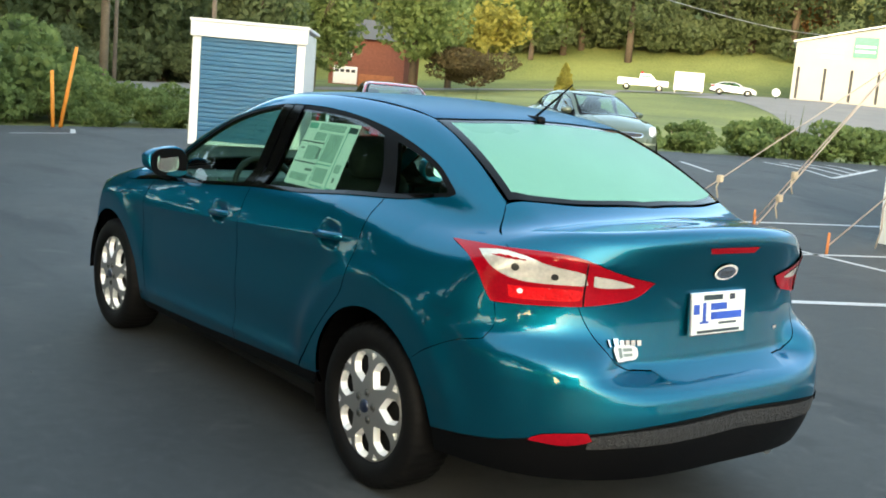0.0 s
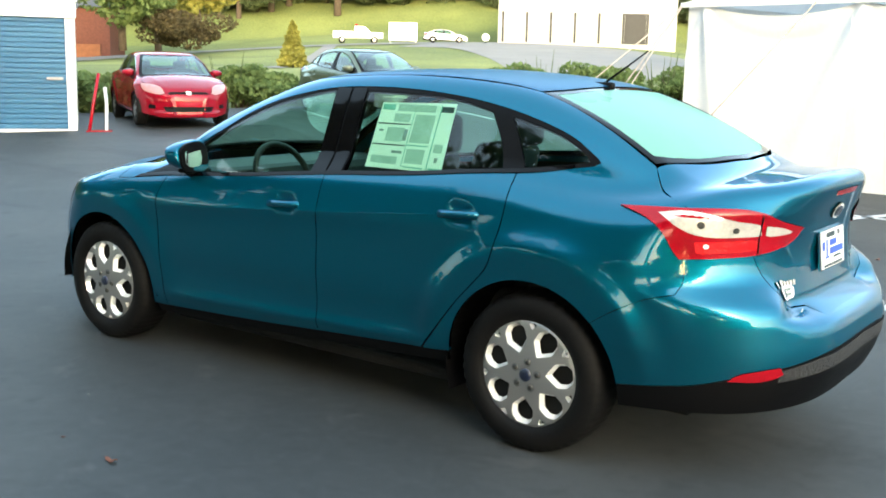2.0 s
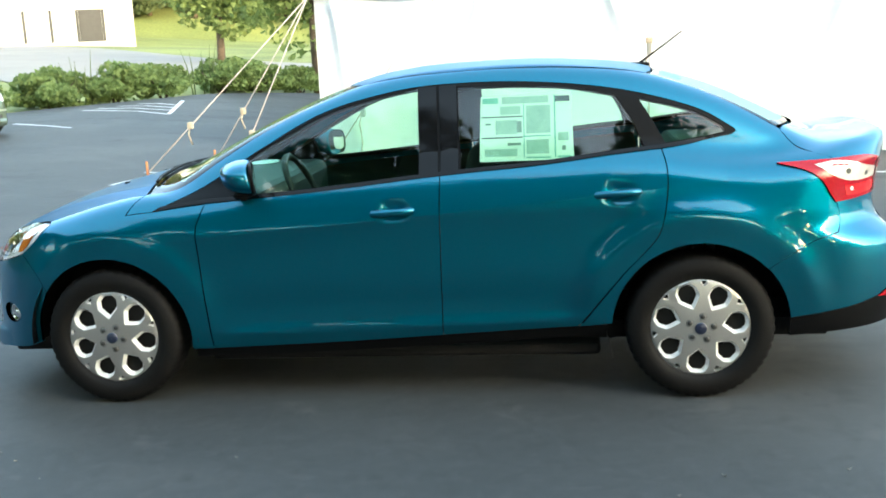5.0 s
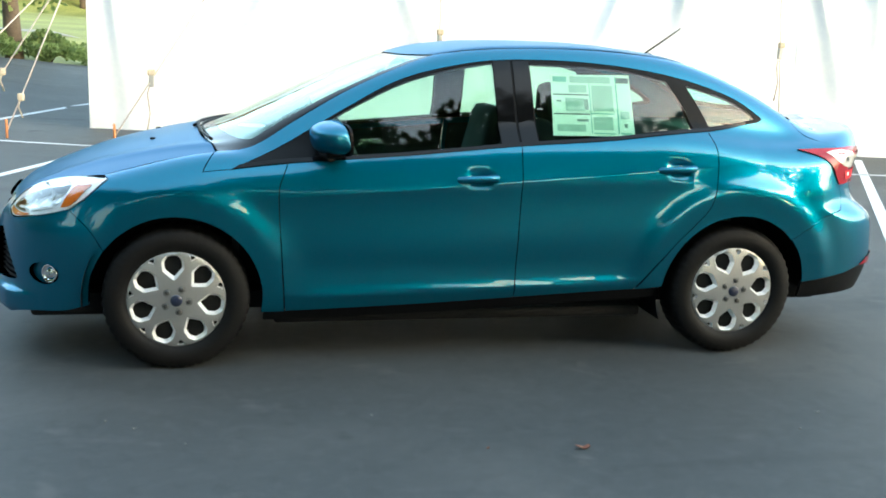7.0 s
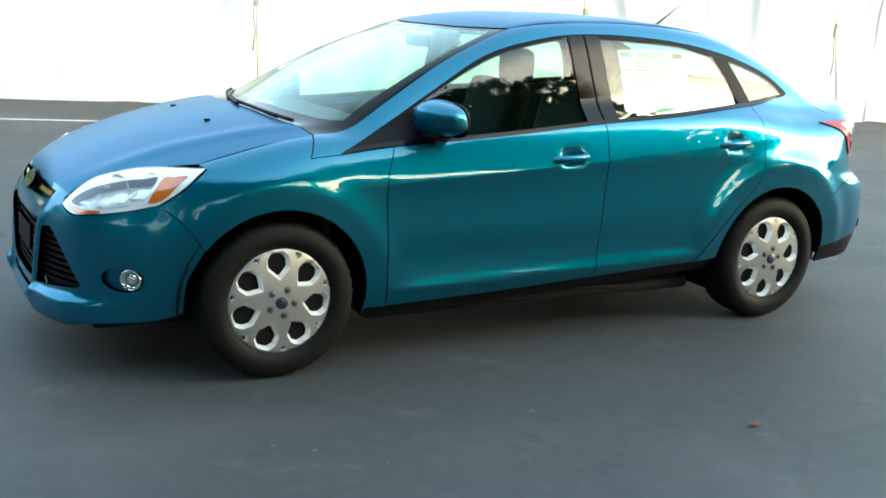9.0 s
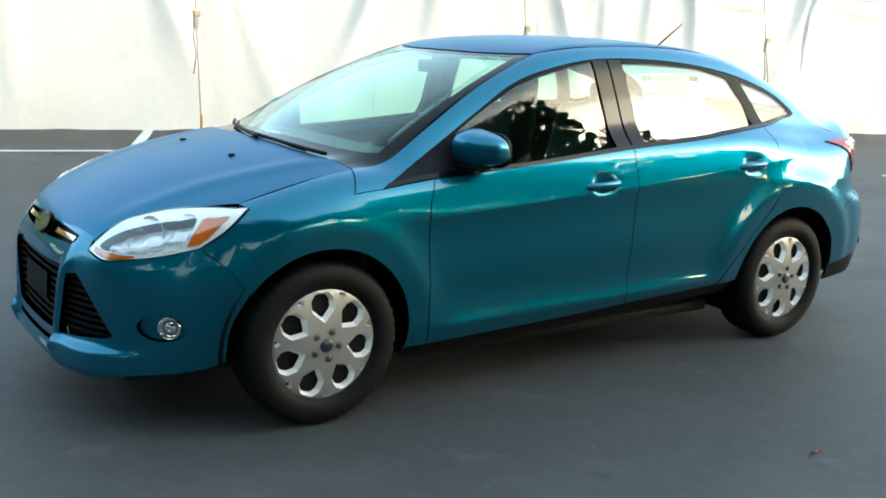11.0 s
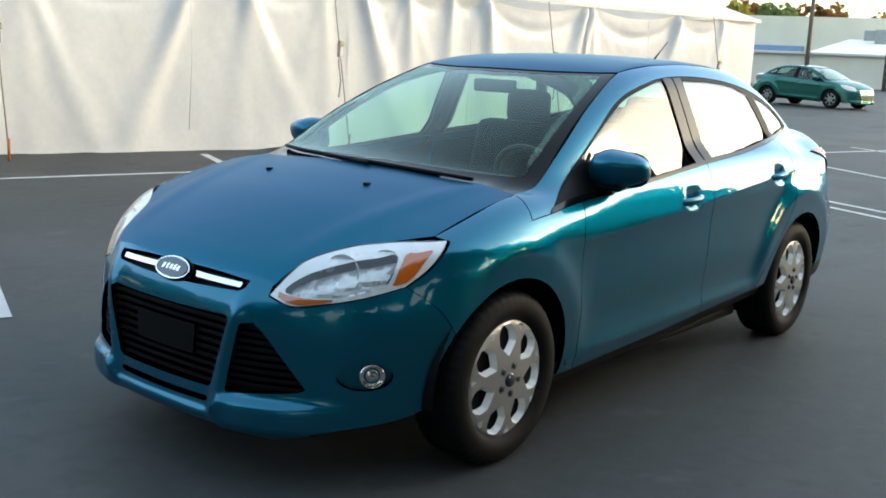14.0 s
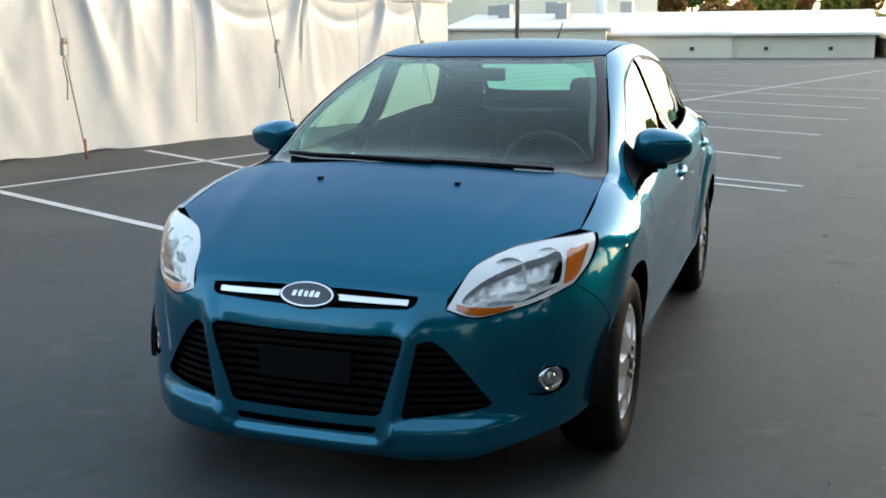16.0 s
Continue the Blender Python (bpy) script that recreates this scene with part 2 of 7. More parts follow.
POLE_WOOD = surface("weathered_pole_wood", (.15, .12, .095), .9, vary=.3, scale=6, fine=30, bump=.5)
GREY_WALL = surface("pale_blue_grey_wall", (.60, .64, .66), .8, vary=.08, scale=.6)
METAL_ROOF = surface("pale_metal_roof", (.78, .74, .68), .6, .0, vary=.1, scale=.4)
AWNING = surface("blue_awning", (.16, .24, .36), .8)
STRAP = surface("pale_webbing", (.40, .35, .31), .8, vary=.15, fine=120)
RUST = surface("rusty_orange_steel", (.42, .15, .05), .8, vary=.3)
RED_PAINT = paint("red_car_paint", (.20, .003, .012), (.30, .006, .020), .4, .3)
SAGE_PAINT = paint("sage_green_car_paint", (.10, .125, .095), (.155, .185, .145), .4, .6)
PINE_PAINT = paint("dark_green_car_paint", (.014, .10, .085), (.03, .16, .13), .35, .6)
WHITE_PAINT = paint("white_car_paint", (.70, .70, .68), (.76, .76, .74), .4, .0)
# opaque glass with the sky's mint reflection put into its colour
FAR_GLASS = surface("tinted_car_glass", (.16, .30, .26), .04, vary=.2, coat=1, spec=.9)
SAGE_STRIP = surface("pale_sage_strip", (.30, .33, .25), .5)


# ---- building helpers ----
from mathutils.geometry import delaunay_2d_cdt


def part(name, bm, material, parent=None, label="", smooth=False):
    """Links a bmesh as one mesh object, under a thing or a part."""
    me = bpy.data.meshes.new(name)
    bm.to_mesh(me)
    bm.free()
    if smooth:
        me.shade_smooth()
    return mesh_part(name, me, material, parent, label)


def mesh_part(name, me, material, parent=None, label=""):
    if material and not me.materials:
        me.materials.append(material)
    ob = new(name, me)
    if parent:
        ob.parent = parent
    if label:
        ob["label"] = label
    return ob


def thing(name, label, category, group="", kind="", at=None):
    ob = tagged(new(name), label, category, group, kind)
    if at is not None:
        ob.matrix_basis = at
    return ob


def box_bm(lo, hi, bevel=0.0, turn=None):
    bm = bmesh.new()
    c, s = (Vector(lo) + Vector(hi)) / 2, Vector(hi) - Vector(lo)
    bmesh.ops.create_cube(bm, size=1, matrix=Matrix.Translation(c) @ (turn or Matrix()) @ Matrix.Diagonal((*s, 1)))
    if bevel:
        bmesh.ops.bevel(bm, geom=bm.edges[:], offset=bevel, segments=2, affect="EDGES", profile=.5)
    return bm


def tube_bm(points, radius, sides=8, taper=None):
    """A round rod along points; radius may be one number or one for each point."""
    bm, rings = bmesh.new(), []
    pts = [Vector(p) for p in points]
    for n, p in enumerate(pts):
        way = (pts[min(n + 1, len(pts) - 1)] - pts[max(n - 1, 0)]).normalized()
        side = way.orthogonal().normalized() if not rings else (last - way * last.dot(way)).normalized()
        last, up = side, way.cross(side)
        r = radius[n] if isinstance(radius, (list, tuple)) else radius
        rings.append([bm.verts.new(p + r * (math.cos(a) * side + math.sin(a) * up)) for a in np.arange(sides) * 2 * math.pi / sides])
    for a, b in zip(rings, rings[1:]):
        for k in range(sides):
            bm.faces.new((a[k], a[(k + 1) % sides], b[(k + 1) % sides], b[k]))
    bm.faces.new(rings[0][::-1]), bm.faces.new(rings[-1])
    bmesh.ops.recalc_face_normals(bm, faces=bm.faces[:])
    for f in bm.faces:
        f.smooth = len(f.verts) == 4
    return bm


def lathe_bm(profile, sides=48, axis="Y", closed=False):
    """A turned shape from (radius, along) pairs."""
    bm, rings = bmesh.new(), []
    for r, h in profile:
        ring = []
        for a in np.arange(sides) * 2 * math.pi / sides:
            c, s = r * math.cos(a), r * math.sin(a)
            ring.append(bm.verts.new((c, h, s) if axis == "Y" else (c, s, h)))
        rings.append(ring)
    for a, b in zip(rings, rings[1:] + ([rings[0]] if closed else [])):
        for k in range(sides):
            bm.faces.new((a[k], a[(k + 1) % sides], b[(k + 1) % sides], b[k]))
    bmesh.ops.recalc_face_normals(bm, faces=bm.faces[:])
    for f in bm.faces:
        f.smooth = True
    return bm


def prism_bm(outline, depth, axis="z"):
    """A flat outline of (u, v) pairs, thickened by depth along the axis."""
    bm = bmesh.new()
    lay = {"z": lambda u, v, w: (u, v, w), "y": lambda u, v, w: (u, w, v), "x": lambda u, v, w: (w, u, v)}[axis]
    a = [bm.verts.new(lay(u, v, 0)) for u, v in outline]
    b = [bm.verts.new(lay(u, v, depth)) for u, v in outline]
    bm.faces.new(a), bm.faces.new(b)
    for k in range(len(a)):
        bm.faces.new((a[k], a[(k + 1) % len(a)], b[(k + 1) % len(a)], b[k]))
    bmesh.ops.recalc_face_normals(bm, faces=bm.faces[:])
    return bm


def mesh_of(name, verts, faces, smooth=False):
    me = bpy.data.meshes.new(name)
    me.from_pydata([tuple(v) for v in verts], [], [tuple(f) for f in faces])
    if smooth:
        me.shade_smooth()
    return me


def curve(points, step=.02, closed=False):
    """Points eased through by a Catmull-Rom line, about a step apart."""
    p = np.array(points, float)
    if len(p) == 2:
        n = max(1, int(np.linalg.norm(p[1] - p[0]) / step))
        return [tuple(p[0] + (p[1] - p[0]) * k / n) for k in range(n + 1)]
    q = np.vstack([p[-1], p, p[0], p[1]]) if closed else np.vstack([2 * p[0] - p[1], p, 2 * p[-1] - p[-2]])
    out = []
    for a, b, c, d in zip(q, q[1:], q[2:], q[3:]):
        n = max(1, int(np.linalg.norm(c - b) / step))
        for k in range(n):
            u = k / n
            out.append(tuple(.5 * (2 * b + (c - a) * u + (2 * a - 5 * b + 4 * c - d) * u * u + (3 * b - a - 3 * c + d) * u ** 3)))
    return out if closed else out + [tuple(p[-1])]


def inside(points, outline):
    x, y = points[:, 0], points[:, 1]
    hit = np.zeros(len(points), bool)
    for (x0, y0), (x1, y1) in zip(outline, np.roll(outline, -1, 0)):
        cross = (y0 > y) != (y1 > y)
        hit ^= cross & (x < (x1 - x0) * (y - y0) / (y1 - y0 + 1e-12) + x0)
    return hit


def filled(outline, holes=(), grid=.03, extra=()):
    """Triangles that fill a flat outline round its holes: points, faces, the loops."""
    loops = [np.array(outline)] + [np.array(h) for h in holes]
    flat, edges = [], []
    for loop in loops:
        n = len(flat)
        flat += [tuple(v) for v in loop]
        edges += [(n + k, n + (k + 1) % len(loop)) for k in range(len(loop))]
    lo, hi = loops[0].min(0), loops[0].max(0)
    gx, gy = np.meshgrid(np.arange(lo[0], hi[0], grid), np.arange(lo[1], hi[1], grid))
    gx = gx + (np.arange(len(gx)) % 2)[:, None] * grid / 2
    pts = np.stack([gx.ravel(), gy.ravel()], 1)
    keep = inside(pts, loops[0])
    for h in loops[1:]:
        keep &= ~inside(pts, h)
    rim = np.array(flat)
    pts = pts[keep]
    if len(pts):
        near = np.min([((pts - r) ** 2).sum(1) for r in rim], 0)
        pts = pts[near > (.45 * grid) ** 2]
    if len(extra):
        more = np.array(extra)
        fit = inside(more, loops[0])
        for h in loops[1:]:
            fit &= ~inside(more, h)
        more = more[fit]
    if len(extra) and len(more):
        more = more[np.min([((more - r) ** 2).sum(1) for r in rim], 0) > .004 ** 2]
        pts = pts[np.min([((pts - r) ** 2).sum(1) for r in more], 0) > (.6 * grid) ** 2]
        pts = np.vstack([pts, more])
    all_pts = [Vector(v) for v in flat] + [Vector(v) for v in pts]
    v, _, f, vo, _, _ = delaunay_2d_cdt(all_pts, edges, [], 0, 1e-7)
    v = np.array([tuple(a) for a in v])
    mid = np.array([v[list(t)].mean(0) for t in f])
    ok = inside(mid, loops[0])
    for h in loops[1:]:
        ok &= ~inside(mid, h)
    at = {o: n for n, orig in enumerate(vo) for o in orig}
    rims, n = [], 0
    for loop in loops:
        rims.append([at[n + k] for k in range(len(loop))])
        n += len(loop)
    return v, [tuple(t) for t, good in zip(f, ok) if good], rims


# ---- the sedan's skin: one smooth implicit surface, x ahead, y to its left, z up ----
def spline(knots):
    """A smooth curve through (at, value) knots, level beyond them."""
    k = np.array(sorted(knots), float)
    a, v = k[:, 0], k[:, 1]
    m = np.gradient(v, a)

    def value(s):
        s = np.clip(s, a[0], a[-1])
        n = np.clip(np.searchsorted(a, s) - 1, 0, len(a) - 2)
        h = a[n + 1] - a[n]
        u = (s - a[n]) / h
        return ((1 + 2 * u) * (1 - u) ** 2 * v[n] + u * (1 - u) ** 2 * h * m[n]
                + u * u * (3 - 2 * u) * v[n + 1] + u * u * (u - 1) * h * m[n + 1])
    return value


def smooth_max(a, b, r):
    h = np.clip(r - np.abs(a - b), 0, None) / r
    return np.maximum(a, b) + h * h * r / 4


HALF_WIDTH = spline([(2.3, .74), (2.0, .81), (1.8, .85), (1.6, .878), (1.324, .897), (.9, .895), (.4, .898), (0, .902), (-.6, .906),
                     (-1.0, .908), (-1.324, .908), (-1.6, .895), (-1.8, .875), (-2.0, .84), (-2.4, .74)])
SECTION = spline([(.1, -.13), (.2, -.075), (.28, -.035), (.36, -.020), (.45, -.012), (.58, -.002), (.68, 0), (.76, 0), (.81, -.001), (.86, -.013), (.91, -.028),
                  (.96, -.046), (1.0, -.068), (1.05, -.115), (1.12, -.22), (1.2, -.40)])
HOOD = spline([(2.22, .60), (2.14, .675), (2.09, .722), (1.97, .79), (1.82, .855), (1.67, .908), (1.5, .952), (1.35, .985), (1.2, 1.008), (1.0, 1.02),
               (.8, 1.04), (.5, 1.10), (0, 1.14), (-.6, 1.17), (-1.1, 1.17), (-1.35, 1.13), (-1.6, 1.098), (-1.8, 1.108), (-1.95, 1.112), (-2.1, 1.116), (-2.2, 1.124), (-2.28, 1.124), (-2.36, 1.10)])
HOOD_FALL = spline([(2.2, .17), (1.9, .15), (1.6, .125), (1.3, .11), (.9, .10), (-1.5, .10), (-1.8, .10), (-2.1, .09), (-2.3, .13)])
NOSE = spline([(.1, 2.0), (.17, 2.12), (.21, 2.155), (.26, 2.16), (.34, 2.158), (.45, 2.155), (.55, 2.15), (.62, 2.138), (.68, 2.118), (.74, 2.10), (.9, 2.05), (1.2, 1.9)])
TAIL = spline([(.1, -2.14), (.2, -2.24), (.3, -2.30), (.4, -2.338), (.47, -2.346), (.54, -2.340), (.575, -2.330), (.595, -2.314), (.610, -2.288), (.622, -2.252), (.634, -2.218), (.650, -2.199), (.68, -2.190), (.72, -2.182), (.84, -2.170),
               (.92, -2.180), (.97, -2.196), (1.03, -2.222), (1.075, -2.246), (1.11, -2.26), (1.2, -2.27)])
TAIL_SIDE = spline([(.1, -2.14), (.2, -2.24), (.3, -2.30), (.4, -2.338), (.48, -2.347), (.56, -2.342), (.62, -2.334), (.655, -2.322), (.68, -2.302), (.70, -2.275), (.72, -2.244), (.74, -2.218), (.765, -2.201), (.80, -2.190), (.86, -2.182),
                    (.92, -2.184), (.97, -2.196), (1.03, -2.222), (1.075, -2.246), (1.11, -2.26), (1.2, -2.27)])
ROOF = spline([(2.6, .2), (2.0, .55), (1.5, .84), (1.3, .938), (1.2, .99), (1.05, 1.066), (.9, 1.138), (.6, 1.278), (.35, 1.375), (.15, 1.436), (-.05, 1.466), (-.3, 1.479),
               (-.55, 1.482), (-.85, 1.467), (-1.1, 1.437), (-1.3, 1.384), (-1.5, 1.310), (-1.7, 1.214), (-1.9, 1.10), (-2.05, .98), (-2.25, .62), (-2.6, .2)])
ROOF_FALL = spline([(1.2, .22), (.8, .135), (.5, .12), (.3, .115), (-.1, .085), (-.6, .07), (-1.0, .09), (-1.3, .13), (-1.8, .19)])
CABIN_INSET = spline([(1.5, .22), (1.2, .125), (1.0, .07), (.8, .038), (.5, .012), (.1, 0), (-.6, 0), (-.9, .004), (-1.2, .022), (-1.47, .056), (-1.7, .098), (-2.0, .17)])


def crease_z(x):
    """The height of the shoulder crease, rising towards the tail."""
    return .770 + .0745 * (.858 - x) + .006 * np.clip(-x, 0, 2) ** 2


def lip_z(y):
    """The height of the ledge along the front bumper's foot."""
    u = np.clip((np.abs(y) - .25) / .07, 0, 1)
    return .243 + .062 * u * u * (3 - 2 * u)


def greenhouse(p):
    """The cabin's own shape, from the belt to the roof."""
    x, y, z = p[..., 0], np.abs(p[..., 1]), p[..., 2]
    cabin = smooth_max(y - (.803 - .385 * (z - 1.0) - .10 * np.clip(z - 1.0, 0, 1) ** 2 - CABIN_INSET(x)), z - (ROOF(x) - ROOF_FALL(x) * y * y), .11)
    return smooth_max(cabin, .92 - z, .02)


def skin(p):
    """Below nought inside the body, nought on its skin."""
    x, y, z = p[..., 0], np.abs(p[..., 1]), p[..., 2]
    # sides, with the shoulder crease, the sill's edge and the flares over the wheels
    fold = crease_z(x)
    along = np.clip((1.12 - x) / .35, 0, 1) * np.clip((x + 1.45) / .5, 0, 1)
    side = HALF_WIDTH(x) + SECTION(z - .5 * along * (fold - .81))
    under = np.clip(fold - z, 0, None)
    side = side - along * .020 * (1 - np.exp(-under / .085)) * np.exp(-(under / .36) ** 2)
    mid = np.clip((.95 - np.abs(x)) / .25, 0, 1)
    side = side + .010 * mid * np.exp(-((z - (.345 - .03 * x)) / .028) ** 2) - .006 * mid * np.exp(-((z - .45) / .07) ** 2)
    for hub, rise, ring in ((1.324, .015, .45), (-1.324, .023, .485)):
        r = np.hypot(x - hub, z - .318)
        bump = np.where(r < ring, .75 + .25 * np.exp(-((r - ring) / .06) ** 2), np.exp(-((r - ring) / .066) ** 2))
        side = side + rise * bump * np.clip((z - .30) / .2, 0, 1)
    for hx, hz in ((-.02, .862), (-.99, .914)):
        side = side - .020 * np.exp(-((x - hx) / .055) ** 4 - ((z - hz) / .036) ** 4)
    nose = NOSE(z) - .75 * y ** 3.2
    band = np.clip((z - .22) / .05, 0, 1) * np.clip((.70 - z) / .12, 0, 1)
    nose = nose + .020 * band * np.exp(-((y - .298 - .20 * (z - .325)) / .034) ** 2)
    nose = nose + (.016 + .016 * np.clip((y - .25) / .07, 0, 1)) / (1 + np.exp(np.clip((z - lip_z(y)) / .006, -40, 40))) * np.clip((.70 - y) / .16, 0, 1)
    swage = .007 * np.exp(-((y - .42 - .21 * (2.05 - x)) / .055) ** 2) * np.clip((2.05 - x) / .2, 0, 1) * np.clip((x - 1.0) / .2, 0, 1)
    low = smooth_max(y - side, z - (HOOD(x) - HOOD_FALL(x) * y * y + swage), .11)
    low = smooth_max(low, x - nose, .09)
    corner = np.clip((y - .40) / .26, 0, 1)
    corner = corner * corner * (3 - 2 * corner)
    low = smooth_max(low, TAIL(z) + corner * (TAIL_SIDE(z) - TAIL(z)) + (.62 + .40 * np.clip((z - .99) / .09, 0, 1)) * y ** 3.6 - x, .10)
    low = smooth_max(low, .17 - z, .05)
    return -smooth_max(-low, -greenhouse(p), .05)


def slope(p, field=skin):
    """The skin's outward normals."""
    e = 2e-3
    g = np.stack([field(p + e * a) - field(p - e * a) for a in np.eye(3)], -1)
    return g / np.linalg.norm(g, axis=-1, keepdims=True)


def reach(o, d, far=3.0, field=skin):
    """Where rays from inside the body leave it."""
    a, b = np.zeros(len(o)), np.full(len(o), far)
    for _ in range(34):
        m = (a + b) / 2
        out = field(o + m[:, None] * d) > 0
        a, b = np.where(out, a, m), np.where(out, m, b)
    return o + a[:, None] * d


# ---- panels cut out of the skin ----
AXIS_Z = .62


def side_at(x, z):
    return reach(np.array([[x, 0, z]]), np.array([[0, 1.0, 0]]))[0]


def top_at(x, y):
    return reach(np.array([[x, y, .5]]), np.array([[0, 0, 1.0]]))[0]


def rays(mode, uv):
    """Rays from inside the body for flat coordinates of one of the ways to unroll it."""
    u, v = uv[:, 0], uv[:, 1]
    nil = np.zeros_like(u)
    if mode == "side":      # station, angle about the body's long axis
        return np.stack([u, nil, nil + AXIS_Z], 1), np.stack([nil, np.cos(v), np.sin(v)], 1)
    if mode == "top":       # plan
        return np.stack([u, v, nil + .5], 1), np.stack([nil, nil, nil + 1], 1)
    if mode == "front":     # angle about an upright axis, height
        return np.stack([nil + 1.0, nil, v], 1), np.stack([np.cos(u), np.sin(u), nil], 1)
    if mode == "rear":
        return np.stack([nil - 1.0, nil, v], 1), np.stack([-np.cos(u), np.sin(u), nil], 1)
    if mode == "boot":      # across, angle about a cross axis
        return np.stack([nil - 1.75, u, nil + .80], 1), np.stack([-np.cos(v), nil, np.sin(v)], 1)
    raise ValueError(mode)


def unrolled(mode, p):
    """The flat coordinates of points: (x, z) of the side, ("top", x, y) of the plan, or (x, y, z)."""
    out = []
    for q in p:
        if isinstance(q[0], str):
            q = top_at(q[1], q[2])
        elif len(q) == 2:
            q = side_at(*q)
        elif mode != "top":
            q = np.array(q, float)[None]
            for _ in range(6):
                q = q - skin(q)[:, None] * slope(q)
            q = q[0]
        x, y, z = q
        out.append({"side": lambda: (x, math.atan2(z - AXIS_Z, y)), "top": lambda: (x, y), "front": lambda: (math.atan2(y, x - 1.0), z),
                    "rear": lambda: (math.atan2(y, -1.0 - x), z), "boot": lambda: (y, math.atan2(z - .80, -1.75 - x))}[mode]())
    return out


def skin_mesh(name, mode, outline, holes=(), grid=.035, lift=0.0, flange=.014, mirror=False, hole_flange=None, extra=(), field=skin):
    """A panel that follows the skin inside an outline of flat coordinates, with edges turned in."""
    uv, faces, rims = filled(outline, holes, grid, extra)
    o, d = rays(mode, uv)
    p = reach(o, d, field=field)
    nrm = slope(p, field)
    p = p + lift * nrm
    tri = np.array(faces)
    if (np.cross(p[tri[:, 1]] - p[tri[:, 0]], p[tri[:, 2]] - p[tri[:, 0]]) * nrm[tri[:, 0]]).sum() < 0:
        faces = [t[::-1] for t in faces]
    verts, norms, faces = list(p), list(nrm), list(faces)
    for k, rim in enumerate(rims):
        depth = flange if k == 0 or hole_flange is None else hole_flange
        if not depth:
            continue
        ring = p[rim]
        along = np.roll(ring, -1, 0) - np.roll(ring, 1, 0)
        out = np.cross(along, nrm[rim])
        out /= np.linalg.norm(out, axis=1, keepdims=True) + 1e-9
        n0, n = len(verts), len(rim)
        verts += list(ring) + list(ring - depth * nrm[rim])
        norms += list(out) + list(out)
        for a in range(n):
            b = (a + 1) % n
            faces.append((n0 + a, n0 + b, n0 + n + b, n0 + n + a))
    verts, norms = np.array(verts), np.array(norms)
    if mirror:
        verts, norms = verts * (1, -1, 1), norms * (1, -1, 1)
        faces = [f[::-1] for f in faces]
    me = mesh_of(name, verts, faces, True)
    me.normals_split_custom_set_from_vertices([tuple(v) for v in norms])
    return me


def panel(name, mode, outline, material, parent, label="", both=False, **more):
    """One skin panel, or a left and a right one."""
    made = []
    for flip in ((False, True) if both else (False,)):
        made.append(mesh_part(name, skin_mesh(name, mode, outline, mirror=flip, **more), material, parent, label))
    return made


def lines(mode, *runs, step=.02):
    """An outline out of eased runs, each ending where the next begins."""
    out = []
    for run in runs:
        c = curve(unrolled(mode, run), step)
        out += c if not out or np.hypot(*np.subtract(out[-1], c[0])) > 1e-6 else c[1:]
    if np.hypot(*np.subtract(out[0], out[-1])) < 1e-6:
        out.pop()
    return out


def arc(hub, r, a0, a1, n=14):
    return [(hub + r * math.cos(radians(a)), .318 + r * math.sin(radians(a))) for a in np.linspace(a0, a1, n)]


def crease_points():
    """Rows of flat side coordinates along the shoulder crease, close together at its edge."""
    rows = []
    for off in (-.045, -.026, -.012, -.003, .003, .012, .026, .045):
        x = np.arange(-1.5, 1.2, .016)
        o = np.stack([x, 0 * x, crease_z(x) + off], 1)
        p = reach(o, np.tile([0, 1.0, 0], (len(x), 1)))
        rows += list(zip(p[:, 0], np.arctan2(p[:, 2] - AXIS_Z, p[:, 1])))
    return rows


# ---- the blue sedan ----
CREASE = crease_points()


def sym(half, axis):
    """A whole outline from its left half."""
    flip = [tuple(-c if n == axis else c for n, c in enumerate(p)) for p in half]
    rest = [p for p in reversed(flip) if abs(p[axis]) > 1e-6]
    return list(half) + rest


sedan = thing("sedan", "teal-blue metallic four-door sedan with silver wheel covers, parked on the asphalt", "car")

LAMP_TOP = [(2.064, .445, .658), (1.995, .475, .732), (1.931, .497, .772), (1.818, .572, .812), (1.735, .662, .832), (1.605, .80, .842)]
LAMP_BACK = [(1.605, .80, .842), (1.66, .81, .79), (1.706, .803, .752), (1.777, .776, .702)]
LAMP_LOW = [(1.777, .776, .702), (1.88, .70, .668), (1.971, .62, .647), (2.037, .527, .632), (2.064, .445, .658)]
TAIL_TOP = [(-1.648, .80, 1.013), (-1.86, .768, 1.010), (-2.05, .62, .998), (-2.14, .48, .968), (-2.185, .34, .929)]
TAIL_LOW = [(-2.17, .44, .868), (-2.13, .60, .852), (-2.0, .73, .842), (-1.892, .815, .838)]

def tail_at(y, z):
    """A place on the tail, straight behind the body's middle."""
    return tuple(reach(np.array([[-1.5, y, z]]), np.array([[-1.0, 0, 0]]))[0])


